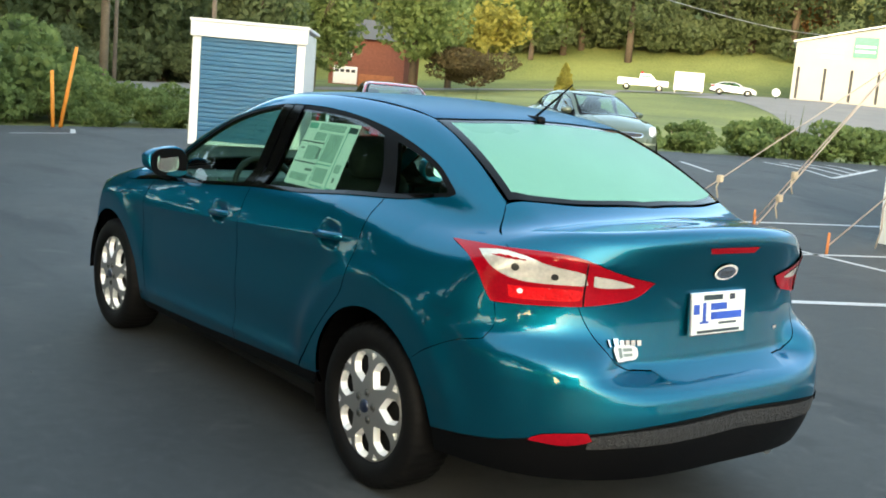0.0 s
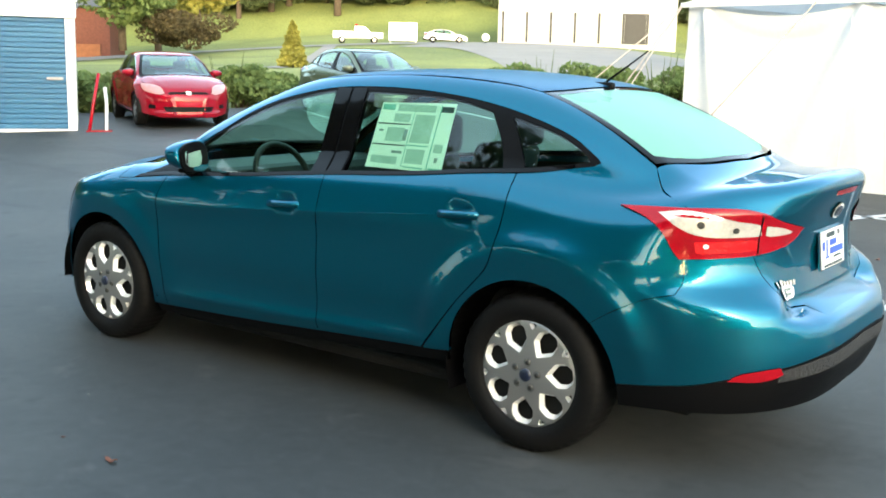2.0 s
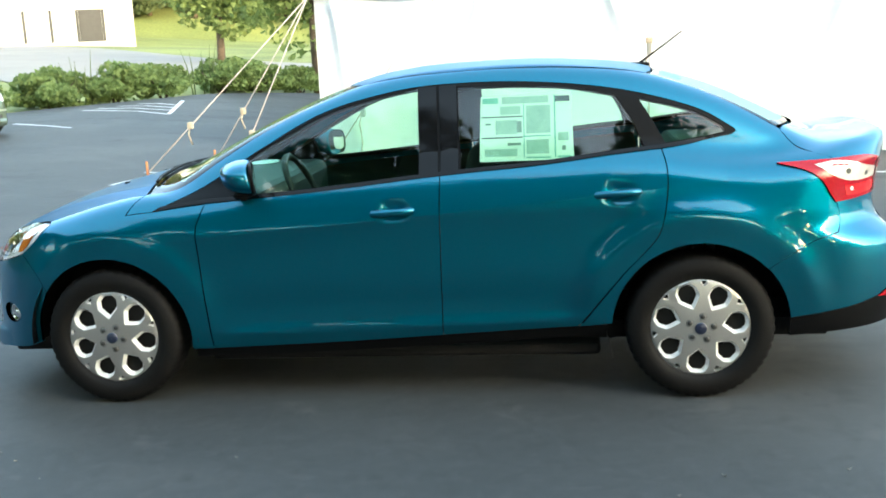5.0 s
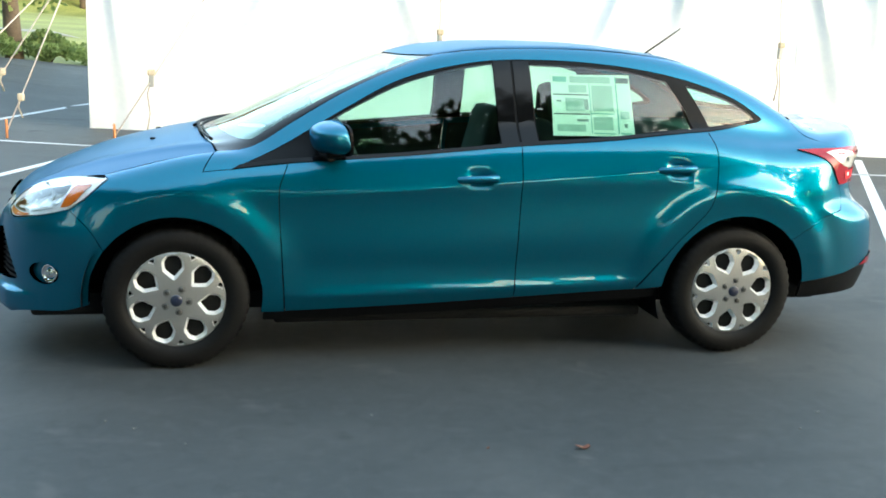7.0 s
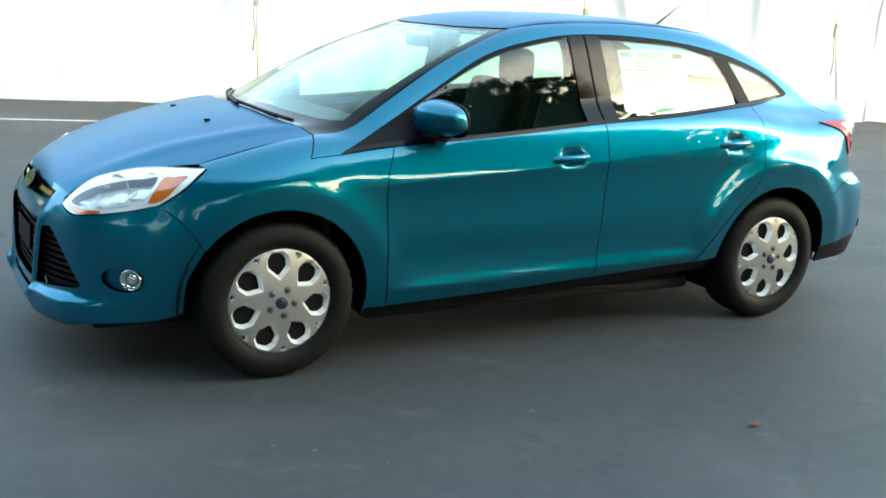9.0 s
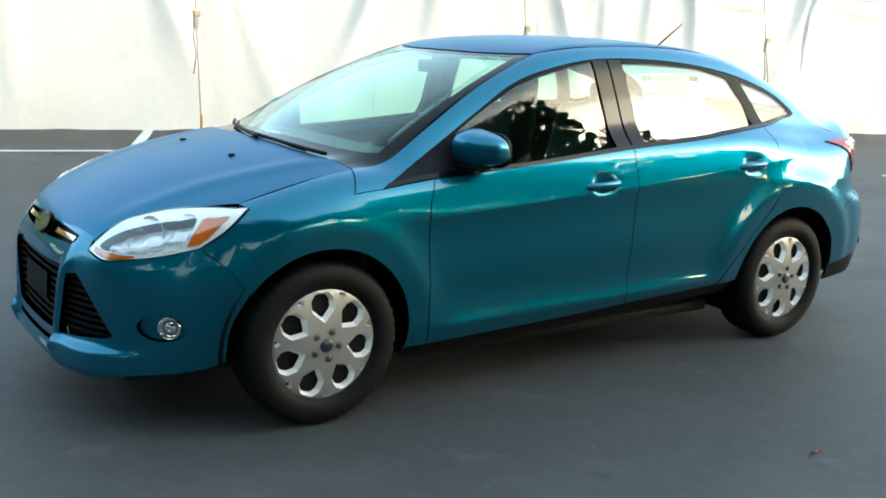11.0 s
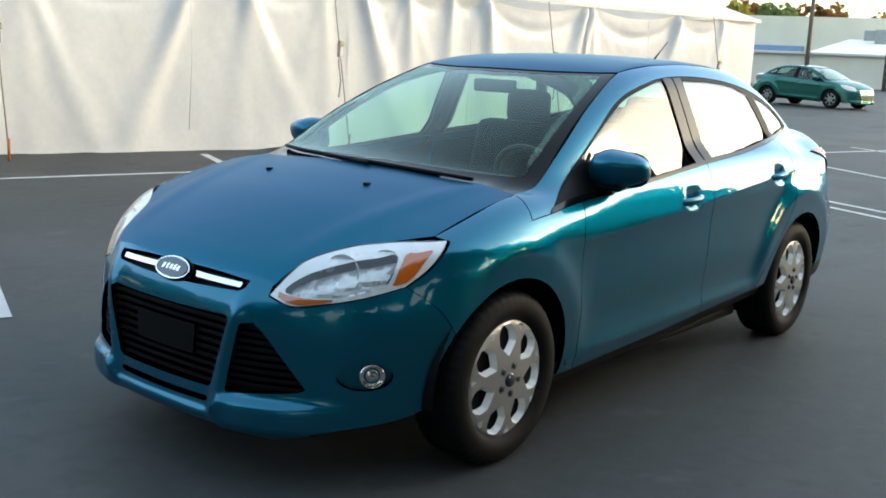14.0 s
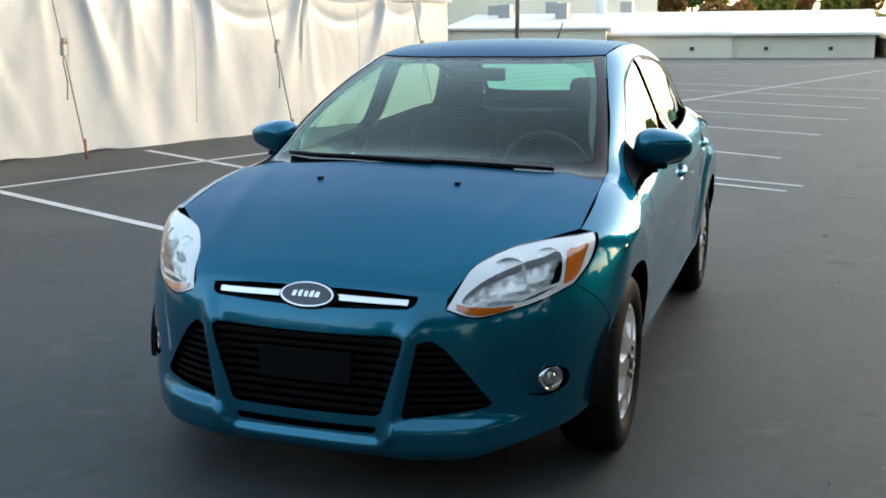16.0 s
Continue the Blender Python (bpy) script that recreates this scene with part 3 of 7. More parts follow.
# hood, roof, boot lid
hood_half = lines("top", [(2.088, 0, 0), (2.082, .15, 0), (2.066, .30, 0), (2.048, .418, 0), (2.045, .446, 0)], [(2.045, .446, 0), (1.992, .4725, 0), (1.929, .495, 0), (1.816, .5695, 0), (1.733, .6595, 0), (1.62, .757, 0)],
                  [(1.62, .757, 0), (1.3, .752, 0), (1.155, .743, 0)], [(1.155, .743, 0), (1.175, .60, 0), (1.225, .35, 0), (1.245, 0, 0)])
panel("hood", "top", sym(hood_half, 1), TEAL_DEWY, sedan, "teal hood dulled by fine dew")
roof_half = lines("top", [(.285, 0, 0), (.265, .25, 0), (.205, .45, 0), (.15, .548, 0)], [(.15, .548, 0), (-.4, .556, 0), (-1.13, .528, 0)],
                  [(-1.13, .528, 0), (-1.165, .35, 0), (-1.18, 0, 0)])
panel("roof", "top", sym(roof_half, 1), TEAL_DEWY, sedan, "teal roof dulled by fine dew")
lid_half = lines("boot", [(-1.835, 0, 1.12), (-1.80, .3, 1.12), (-1.735, .50, 1.13), (-1.69, .603, 1.12)], [(-1.69, .603, 1.12), (-1.76, .6855, 1.08), (-1.842, .744, 1.035)], [(-1.842, .744, 1.035), (-1.93, .752, .97), (-1.99, .735, .94)],
                 [(-1.99, .735, .94), (-2.04, .68, .92), (-2.07, .62, .90), (-2.07, .60, .86)], [tail_at(.603, .86), tail_at(.578, .80), tail_at(.551, .75), tail_at(.518, .70), tail_at(.480, .663), tail_at(.43, .642)],
                 [tail_at(.43, .642), tail_at(.25, .635), tail_at(0, .632)])
panel("boot_lid", "boot", sym(lid_half, 0), TEAL, sedan, grid=.022)

# sides
BELT = [(1.085, .892), (.84, .920), (.36, .955), (-.22, 1.008), (-.70, 1.043), (-1.17, 1.085), (-1.40, 1.117), (-1.475, 1.128)]
ARC_TOP = [(-1.475, 1.128), (-1.50, 1.142), (-1.46, 1.175), (-1.32, 1.252), (-1.0, 1.342), (-.6, 1.390), (-.2, 1.393), (.07, 1.358), (.33, 1.286), (.57, 1.162), (.80, 1.026), (.95, .949), (1.085, .892)]
fender = lines("side", [("top", 1.62, .7605), ("top", 1.3, .7555), ("top", 1.16, .7465)], [("top", 1.16, .7465), (1.212, .878)], [(1.212, .878), (1.15, .885), (1.09, .889)], [(1.09, .889), (.96, .904), (.846, .916)], [(.846, .916), (.868, .86), (.887, .78), (.872, .5), (.857, .25)],
               [(.857, .25), (.945, .25)], arc(1.324, .372, 191, 36), [(1.625, .537), (1.68, .62), (1.77, .70)], [(1.77, .70), (1.70, .75), (1.655, .79), (1.60, .838)], [(1.60, .838), ("top", 1.62, .7605)])
panel("front_fender", "side", fender, TEAL, sedan, both=True, grid=.026, extra=CREASE)
front_door = lines("side", [(.841, .917), (.36, .955), (-.219, 1.008)], [(-.219, 1.008), (-.211, .65), (-.205, .302)], [(-.205, .302), (.3, .274), (.852, .253)], [(.852, .253), (.867, .5), (.882, .78), (.863, .86), (.841, .917)])
panel("front_door", "side", front_door, TEAL, sedan, both=True, grid=.024, extra=CREASE)
rear_door = lines("side", [(-.2235, 1.009), (-.70, 1.043), (-1.172, 1.085)], [(-1.172, 1.085), (-1.188, 1.0), (-1.182, .88), (-1.148, .74), (-1.07, .645), (-.99, .56), (-.80, .334)], [(-.80, .334), (-.5, .319), (-.2095, .303)],
                  [(-.2095, .303), (-.2155, .65), (-.2235, 1.009)])
panel("rear_door", "side", rear_door, TEAL, sedan, both=True, grid=.024, extra=CREASE)
side_frame = lines("side", [("top", 1.152, .739), ("top", 1.0, .733), ("top", .80, .698), ("top", .55, .642), ("top", .3, .585), ("top", .145, .553)], [("top", .145, .553), ("top", -.4, .561), ("top", -1.135, .533)],
                   [("top", -1.135, .533), ("top", -1.3, .55), ("top", -1.5, .58), ("top", -1.69, .607)], [("top", -1.69, .607), ("top", -1.76, .689), (-1.845, 1.036)], [(-1.845, 1.036), (-1.93, .985)],
                   [(-1.93, .985), (-1.895, .84)], [(-1.895, .84), (-1.91, .765), (-1.895, .715)], [(-1.895, .715), (-1.80, .69), (-1.69, .635), arc(-1.324, .378, 137, 4)[0]], arc(-1.324, .378, 137, 4), [arc(-1.324, .378, 137, 4)[-1], (-.86, .336), (-.81, .334)],
                   [(-.81, .334), (-.995, .56), (-1.075, .645), (-1.153, .74), (-1.187, .88), (-1.193, 1.0), (-1.177, 1.086)],
                   [(-1.177, 1.086), (-1.40, 1.117), (-1.475, 1.128)], ARC_TOP, [(1.085, .892), (1.15, .888), (1.206, .8815)], [(1.206, .8815), ("top", 1.152, .739)])
panel("side_frame", "side", side_frame, TEAL, sedan, both=True, grid=.026, extra=CREASE)
sill = lines("side", [(.95, .247), (.3, .27), (-.2, .298), (-.80, .330), (-.93, .335)], [(-.93, .335), (-.925, .285)], [(-.925, .285), (.2, .225), (.95, .20)], [(.95, .20), (.95, .247)])
panel("sill", "side", sill, BLACK, sedan, "black plastic sill", both=True, lift=-.006)

# glass and its black surrounds
GLASS_F = lines("side", [(.66, .953), (.36, .972), (-.135, 1.018)], [(-.135, 1.018), (-.118, 1.380)], [(-.118, 1.380), (.05, 1.350), (.30, 1.283), (.52, 1.178), (.71, 1.068)], [(.71, 1.068), (.68, .953)])
GLASS_R = lines("side", [(-.31, 1.033), (-.70, 1.06), (-1.105, 1.097)], [(-1.105, 1.097), (-1.06, 1.20), (-.985, 1.315)], [(-.985, 1.315), (-.8, 1.356), (-.6, 1.372), (-.295, 1.378)], [(-.295, 1.378), (-.31, 1.033)])
GLASS_Q = lines("side", [(-1.195, 1.108), (-1.40, 1.134), (-1.455, 1.143)], [(-1.455, 1.143), (-1.44, 1.165), (-1.31, 1.237), (-1.085, 1.300)], [(-1.085, 1.300), (-1.14, 1.21), (-1.195, 1.108)])
surround = lines("side", BELT, ARC_TOP)
panel("window_surround", "side", surround, BLACK, sedan, "black window frames and pillar trim", both=True, holes=[GLASS_F, GLASS_R, GLASS_Q], lift=-.003, hole_flange=.02)
for name, outline in (("front_door_glass", GLASS_F), ("rear_door_glass", GLASS_R), ("quarter_glass", GLASS_Q)):
    panel(name, "side", outline, GLASS, sedan, "tinted side glass", both=True, lift=-.006, flange=0, field=greenhouse)
for x0, x1, z0, z1 in ((-.128, -.212, 1.012, 1.385), (-.224, -.302, 1.022, 1.388)):
    panel("pillar_trim", "side", lines("side", [(x0, z0), (x0 + .012, z1)], [(x0 + .012, z1), (x1 + .012, z1)], [(x1 + .012, z1), (x1, z0 + .006)], [(x1, z0 + .006), (x0, z0)]), GLOSS_BLACK, sedan,
          "gloss black door pillar trim", both=True, lift=.001)
panel("mirror_sail", "side", lines("side", [(1.06, .903), (.96, .909), (.846, .924), (.685, .957)], [(.685, .957), (.715, 1.062)], [(.715, 1.062), (.80, 1.017), (.94, .949), (1.06, .903)]), BLACK, sedan, "black corner trim behind the door mirror", both=True, lift=.001)
belt_strip = lines("side", BELT[:-1], [(-1.40, 1.117), (-1.398, 1.131)], [(-1.398, 1.131), (-1.17, 1.100), (-.70, 1.058), (-.22, 1.023), (.36, .970), (.84, .936), (1.05, .910)], [(1.05, .910), (1.085, .892)])
panel("belt_strip", "side", belt_strip, GLOSS_BLACK, sedan, "black strip under the windows", both=True, lift=.004)
screen_half = lines("top", [(1.24, 0, 0), (1.215, .36, 0), (1.165, .60, 0), (1.14, .735, 0)], [(1.14, .735, 0), (1.0, .728, 0), (.80, .690, 0), (.55, .635, 0), (.3, .579, 0), (.16, .547, 0)], [(.16, .547, 0), (.21, .44, 0), (.272, .25, 0), (.295, 0, 0)])
screen_in = lines("top", [(1.165, 0, 0), (1.12, .36, 0), (1.05, .60, 0), (1.0, .672, 0)], [(1.0, .672, 0), (.78, .638, 0), (.53, .588, 0), (.32, .535, 0), (.22, .505, 0)], [(.22, .505, 0), (.26, .40, 0), (.30, .25, 0), (.325, 0, 0)])
panel("windscreen_border", "top", sym(screen_half, 1), GLOSS_BLACK, sedan, "black windscreen border", holes=[sym(screen_in, 1)], lift=-.004, flange=.02)
panel("windscreen", "top", sym(screen_in, 1), SCREEN, sedan, "green-tinted windscreen", lift=-.0045, flange=0, grid=.09)
# dew that the wipers leave along the screen's edges
dew_near = lines("top", [(.96, .661, 0), (.78, .634, 0), (.53, .584, 0), (.33, .533, 0), (.25, .505, 0)], [(.25, .505, 0), (.275, .40, 0), (.29, .33, 0)], [(.29, .33, 0), (.318, .40, 0), (.36, .495, 0)], [(.36, .495, 0), (.53, .556, 0), (.78, .608, 0), (.93, .640, 0)], [(.93, .640, 0), (.96, .661, 0)])
dew_far = lines("top", [(1.01, .665, 0), (.78, .634, 0), (.53, .584, 0), (.33, .533, 0), (.25, .505, 0)], [(.25, .505, 0), (.28, .36, 0), (.305, .20, 0)], [(.305, .20, 0), (.345, .33, 0), (.43, .455, 0)], [(.43, .455, 0), (.60, .535, 0), (.80, .575, 0), (.98, .565, 0)], [(.98, .565, 0), (1.04, .60, 0)], [(1.04, .60, 0), (1.01, .665, 0)])
for film_edge in (dew_near, [(u, -v) for u, v in dew_far]):
    panel("dew_strip", "top", film_edge, DEW_FILM, sedan, "pale strip of dew the wipers missed", lift=-.002, flange=0)
rear_half = lines("top", [(-1.19, 0, 0), (-1.175, .35, 0), (-1.14, .52, 0)], [(-1.14, .52, 0), (-1.3, .54, 0), (-1.5, .568, 0), (-1.685, .592, 0)], [(-1.685, .592, 0), (-1.73, .50, 0), (-1.79, .3, 0), (-1.825, 0, 0)])
rear_in = lines("top", [(-1.215, 0, 0), (-1.205, .34, 0), (-1.18, .485, 0)], [(-1.18, .485, 0), (-1.4, .519, 0), (-1.66, .562, 0)], [(-1.66, .562, 0), (-1.708, .48, 0), (-1.77, .29, 0), (-1.80, 0, 0)])
panel("rear_window_border", "top", sym(rear_half, 1), GLOSS_BLACK, sedan, "black rear window border", holes=[sym(rear_in, 1)], lift=-.004, flange=.02)
panel("rear_window", "top", sym(rear_in, 1), REAR_GLASS, sedan, "pale green heated rear window misted with dew", lift=-.0045, flange=0)

for k in range(9):
    x = -1.27 - .055 * k
    w = .455 + .13 * (-1.27 - x) - (.10 if k == 8 else .0)
    mesh_part("heater_line", skin_mesh("heater_line", "top", lines("top", [(x, -w, 0), (x + .012, 0, 0), (x, w, 0)], [(x, w, 0), (x - .0025, w, 0)], [(x - .0025, w, 0), (x + .0095, 0, 0), (x - .0025, -w, 0)], [(x - .0025, -w, 0), (x, -w, 0)], step=.05), lift=-.0065, flange=0, grid=.3), HEATER, sedan, "thin brown heater wire")

# front bumper with its openings
def flat_front(*runs, step=.012):
    """Runs of (y, z) on the nose."""
    out = []
    for run in runs:
        c = curve([(math.atan2(y, (2.14 - .75 * abs(y) ** 3.2) - 1.0), z) for y, z in run], step)
        out += c if not out else c[1:]
    return out[:-1] if np.hypot(*np.subtract(out[0], out[-1])) < 1e-6 else out


def front_sym(half):
    return sym(half, 0)


main_grille = front_sym(flat_front([(0, .572), (.31, .577)], [(.31, .577), (.325, .565), (.255, .335)], [(.255, .335), (.24, .322), (0, .318)]))
side_grille = flat_front([(.365, .558), (.41, .565)], [(.41, .565), (.46, .52), (.570, .368)], [(.570, .368), (.555, .349), (.325, .320)], [(.325, .320), (.318, .330), (.365, .558)])
low_slot = front_sym(flat_front([(0, .285), (.235, .288)], [(.235, .288), (.24, .276), (.225, .266)], [(.225, .266), (0, .262)]))
top_slot = front_sym(flat_front([(0, .704), (.20, .702), (.37, .691)], [(.37, .691), (.36, .668), (.335, .655)], [(.335, .655), (.14, .649), (0, .645)]))
fog_hole = [(u + .080 * math.cos(a), z + .047 * math.sin(a)) for u, z in [(math.atan2(.725, .90), .408)] for a in np.arange(24) * math.pi / 12]
bumper_half = lines("front", [(2.10, 0, .722), (2.09, .20, .718), (2.06, .33, .712), (2.046, .444, .701)], [(2.046, .444, .701), (2.069, .4435, .657)], [(2.07, .442, .655), (2.042, .527, .627), (1.976, .62, .642), (1.885, .70, .663), (1.772, .699)], [(1.772, .699), (1.6825, .62), (1.6275, .537)],
                    [(1.6275, .537), (1.685, .42), (1.698, .29)], [(1.698, .29), (1.80, .78, .255), (1.98, .64, .225), (2.08, .45, .205), (2.13, .2, .20), (2.14, 0, .20)])
LIP = [(float(u), float(lip_z(1.14 * math.sin(u)) + off)) for off in (-.016, -.006, .003, .012) for u in np.arange(-.62, .62, .014)]
flip = lambda h: [(-u, v) for u, v in h]
panel("front_bumper", "front", front_sym(bumper_half), TEAL, sedan, grid=.018, extra=LIP, holes=[main_grille, side_grille, flip(side_grille), low_slot, top_slot, fog_hole, flip(fog_hole)], hole_flange=.045)

def grille(name, outline, z0, z1, bars, label):
    base = mesh_part(name, skin_mesh(name, "front", outline, lift=-.05, flange=0), BLACK, sedan, label)
    u = np.array(outline)
    for n in range(bars):
        z = z0 + (z1 - z0) * (n + .5) / bars
        ends = []
        for (a, za), (b, zb) in zip(u, np.roll(u, -1, 0)):
            if (za > z) != (zb > z):
                ends.append(a + (b - a) * (z - za) / (zb - za))
        lo, hi = min(ends), max(ends)
        h = min(.0065, (z1 - z0) / bars * .27)
        slat = [(a, z + s * h) for s, row in ((-1, np.linspace(lo, hi, 14)), (1, np.linspace(hi, lo, 14))) for a in row]
        mesh_part("slat", skin_mesh("slat", "front", slat, lift=-.018, flange=.03, grid=.5), BLACK, base)
    return base


grille("main_grille", main_grille, .325, .57, 9, "black slatted lower grille")
grille("side_grille", side_grille, .34, .56, 9, "black slatted side grille")
grille("side_grille", flip(side_grille), .34, .56, 9, "black slatted side grille")
mesh_part("lower_slot", skin_mesh("lower_slot", "front", low_slot, lift=-.04, flange=0), BLACK, sedan)
mesh_part("upper_slot", skin_mesh("upper_slot", "front", top_slot, lift=-.035, flange=0), BLACK, sedan)
plate_blank = front_sym(flat_front([(0, .515), (.16, .517)], [(.16, .517), (.155, .415)], [(.155, .415), (0, .412)]))
mesh_part("plate_blank", skin_mesh("plate_blank", "front", plate_blank, lift=-.006, flange=.03), BLACK, sedan, "black blank plate mount")
for s in (1, -1):
    bar = [(s * u, z) for u, z in flat_front([(.085, .688), (.34, .683)], [(.34, .683), (.335, .667)], [(.335, .667), (.085, .671)], [(.085, .671), (.085, .688)])]
    mesh_part("chrome_bar", skin_mesh("chrome_bar", "front", bar, lift=-.004, flange=.02), CHROME, sedan, "chrome grille bar")
    # head lamps
    lamp = lines("front", LAMP_TOP, LAMP_BACK, LAMP_LOW)
    lamp = [(s * u, v) for u, v in lamp]
    upper, lower = np.array(lines("front", LAMP_TOP)), np.array(lines("front", LAMP_LOW[::-1] + LAMP_BACK[::-1][1:]))
    u0, u1 = upper[0, 0], upper[-1, 0]

    def face_at(fu, fv):
        """A place in the lamp's face: fractions from its inner tip to its outer one, and from its lower edge up."""
        u = u0 + fu * (u1 - u0)
        lo, hi = np.interp(u, lower[:, 0], lower[:, 1]), np.interp(u, upper[:, 0], upper[:, 1])
        return s * u, lo + fv * (hi - lo)
    window = curve([face_at(*q) for q in ((.08, .44), (.20, .68), (.42, .75), (.58, .76), (.69, .76), (.64, .20), (.56, .11), (.42, .09), (.22, .18))], .012, True)
    head = mesh_part("head_lamp", skin_mesh("head_lamp", "front", lamp, holes=[window], lift=-.003, flange=.03, hole_flange=.05, grid=.02), LAMP_BEZEL, sedan, "headlamp with chrome reflectors and amber corners")
    facets = skin_mesh("reflector", "front", window, lift=-.045, flange=0, grid=.022)
    rng = np.random.default_rng(3)
    for v in facets.vertices:
        v.co.x += float(rng.uniform(-.007, .006))
    for f in facets.polygons:
        f.use_smooth = False
    mesh_part("reflector", facets, LAMP_CHROME, head, "faceted chrome reflector")
    rail = [face_at(*q) for q in ((.16, .30), (.40, .13), (.66, .13), (.66, .19), (.42, .19), (.18, .36))]
    mesh_part("trim_ridge", skin_mesh("trim_ridge", "front", rail, lift=-.002, flange=.006, grid=.02), LAMP_BEZEL, head, "silver ridge under the reflectors")
    for (lx, ly, lz), r in (((1.905, .60, .735), .056), ((1.80, .70, .757), .052)):
        bowl = part("bowl", lathe_bm([(.008, -.040), (r * .55, -.030), (r * .85, -.010), (r, .006), (r * 1.05, .004)], 28), LAMP_CHROME, head, "round chrome reflector bowl", smooth=True)
        bowl.matrix_basis = Matrix.Translation((lx - .03, s * (ly - .015), lz)) @ Matrix.Rotation(s * radians(-64), 4, "Z")
        bulb = part("bulb", lathe_bm([(.001, .0), (.009, -.004), (.010, -.04)], 12), SILVER, head, smooth=True)
        bulb.matrix_basis = bowl.matrix_basis
    for corner in (((.665, .12), (.735, .74), (.80, .73), (.90, .62), (.855, .38), (.79, .14), (.73, .09)), ((.05, .46), (.11, .26), (.24, .13), (.35, .06), (.30, .015), (.16, .03), (.05, .16))):
        mesh_part("side_marker", skin_mesh("side_marker", "front", curve([face_at(*q) for q in corner + corner[:1]], .012)[:-1], lift=.0, flange=.02, grid=.02), AMBER, head, "amber marker")
    mesh_part("lens", skin_mesh("lens", "front", lamp, lift=.002, flange=.012, grid=.02), CLEAR, head, "clear lens")
    # fog lamp in its round pocket
    fog_u, fog_z = s * math.atan2(.725, .90), .408
    ring = lambda k: [(fog_u + k * .080 * math.cos(a), fog_z + k * .047 * math.sin(a)) for a in np.arange(24) * math.pi / 12]
    pocket = mesh_part("fog_lamp", skin_mesh("fog_lamp", "front", ring(1.0), lift=-.020, flange=0, grid=.02), TEAL, sedan, "round chrome-ringed fog lamp in a body-coloured pocket")
    fog = part("bezel", lathe_bm([(.002, .010), (.016, .016), (.024, -.004), (.036, .016), (.042, .016), (.045, -.03)], 28), CHROME, pocket, "chrome bezel and lens", smooth=True)
    o, d = rays("front", np.array([[fog_u + s * .022, fog_z]]))
    n = slope(reach(o, d))[0]
    fog.matrix_basis = Matrix.Translation(Vector(reach(o, d)[0]) - Vector(n) * .022) @ Vector(n).to_track_quat("Y", "Z").to_matrix().to_4x4()

# tail lamps, rear bumper
for s in (1, -1):
    tail = lines("rear", TAIL_TOP, [(-2.185, .34, .929), (-2.18, .39, .887), (-2.17, .44, .868)], TAIL_LOW, [(-1.892, .815, .838), (-1.865, .83, .88), (-1.83, .83, .93), (-1.76, .82, .975), (-1.648, .80, 1.013)])
    tail = [(s * u, v) for u, v in tail]
    rear_lamp = mesh_part("tail_lamp", skin_mesh("tail_lamp", "rear", tail, lift=.007, flange=.03, grid=.025), RED_BODY, sedan, "red tail lamp with clear reversing section")
    for run in ([(-1.80, .80, .992), (-1.90, .75, .990), (-2.02, .65, .976), (-2.075, .585, .966), (-2.088, .575, .925), (-2.05, .63, .918), (-1.95, .745, .920), (-1.88, .795, .945)],
                [(-2.092, .56, .962), (-2.13, .49, .948), (-2.158, .42, .922), (-2.135, .49, .915), (-2.10, .56, .921)]):
        clear = mesh_part("reversing_lamp", skin_mesh("reversing_lamp", "rear", [(s * u, v) for u, v in lines("rear", run + run[:1])], lift=.009, flange=.01, grid=.02), LAMP_WHITE, rear_lamp, "clear silver reversing section")
    for spot_p, r0, mat, text in (((-1.93, .742, .957), .011, NUT, "dark bulb behind the clear lens"), ((-2.02, .66, .945), .010, NUT, "dark bulb behind the clear lens"), ((-1.965, .755, .885), .008, LAMP_BEZEL, "bright brake bulb")):
        lens_at = unrolled("rear", [spot_p])[0]
        mesh_part("bulb", skin_mesh("bulb", "rear", [(s * (lens_at[0] + r0 * math.cos(a)), lens_at[1] + r0 * 1.1 * math.sin(a)) for a in np.arange(14) * math.pi / 7], lift=.0115, flange=.006, grid=.1), mat, rear_lamp, text)
    for run in ([(-1.93, .78, .90), (-2.06, .625, .905), (-2.09, .59, .90), (-2.09, .60, .868), (-2.0, .72, .86), (-1.94, .78, .862)],):
        mesh_part("brake_lens", skin_mesh("brake_lens", "rear", [(s * u, v) for u, v in lines("rear", run + run[:1])], lift=.0095, flange=.01, grid=.02), RED_BRIGHT, rear_lamp, "bright red ribbed brake lens")
    seam = [(-2.084, .5855, .99), (-2.086, .5825, .99), (-2.097, .588, .85), (-2.095, .591, .85)]
    mesh_part("seam", skin_mesh("seam", "rear", [(s * u, v) for u, v in lines("rear", seam + seam[:1])], lift=.011, flange=.004, grid=.1), SEAL, rear_lamp, "dark seam between the lamp halves")
rear_bumper_half = lines("rear", [tail_at(0, .6285), tail_at(.25, .6315), tail_at(.431, .6385)], [tail_at(.431, .6385), tail_at(.483, .660), tail_at(.521, .6975), tail_at(.554, .7475), tail_at(.581, .798), tail_at(.606, .86)], [tail_at(.606, .86), (-2.0, .73, .85), (-1.8975, .838)],
                         [(-1.8975, .838), (-1.9125, .765), (-1.8975, .7125)], [(-1.8975, .7125), (-1.8025, .6875), (-1.6925, .6325), arc(-1.324, .379, 137.4, 174)[0]], arc(-1.324, .379, 137.4, 174), [arc(-1.324, .379, 137.4, 174)[-1], (-1.702, .355)], [(-1.702, .355), (-1.95, .82, .39), (-2.12, .7, .441), (-2.25, .45, .484), (-2.31, .2, .502), (-2.33, 0, .508)])
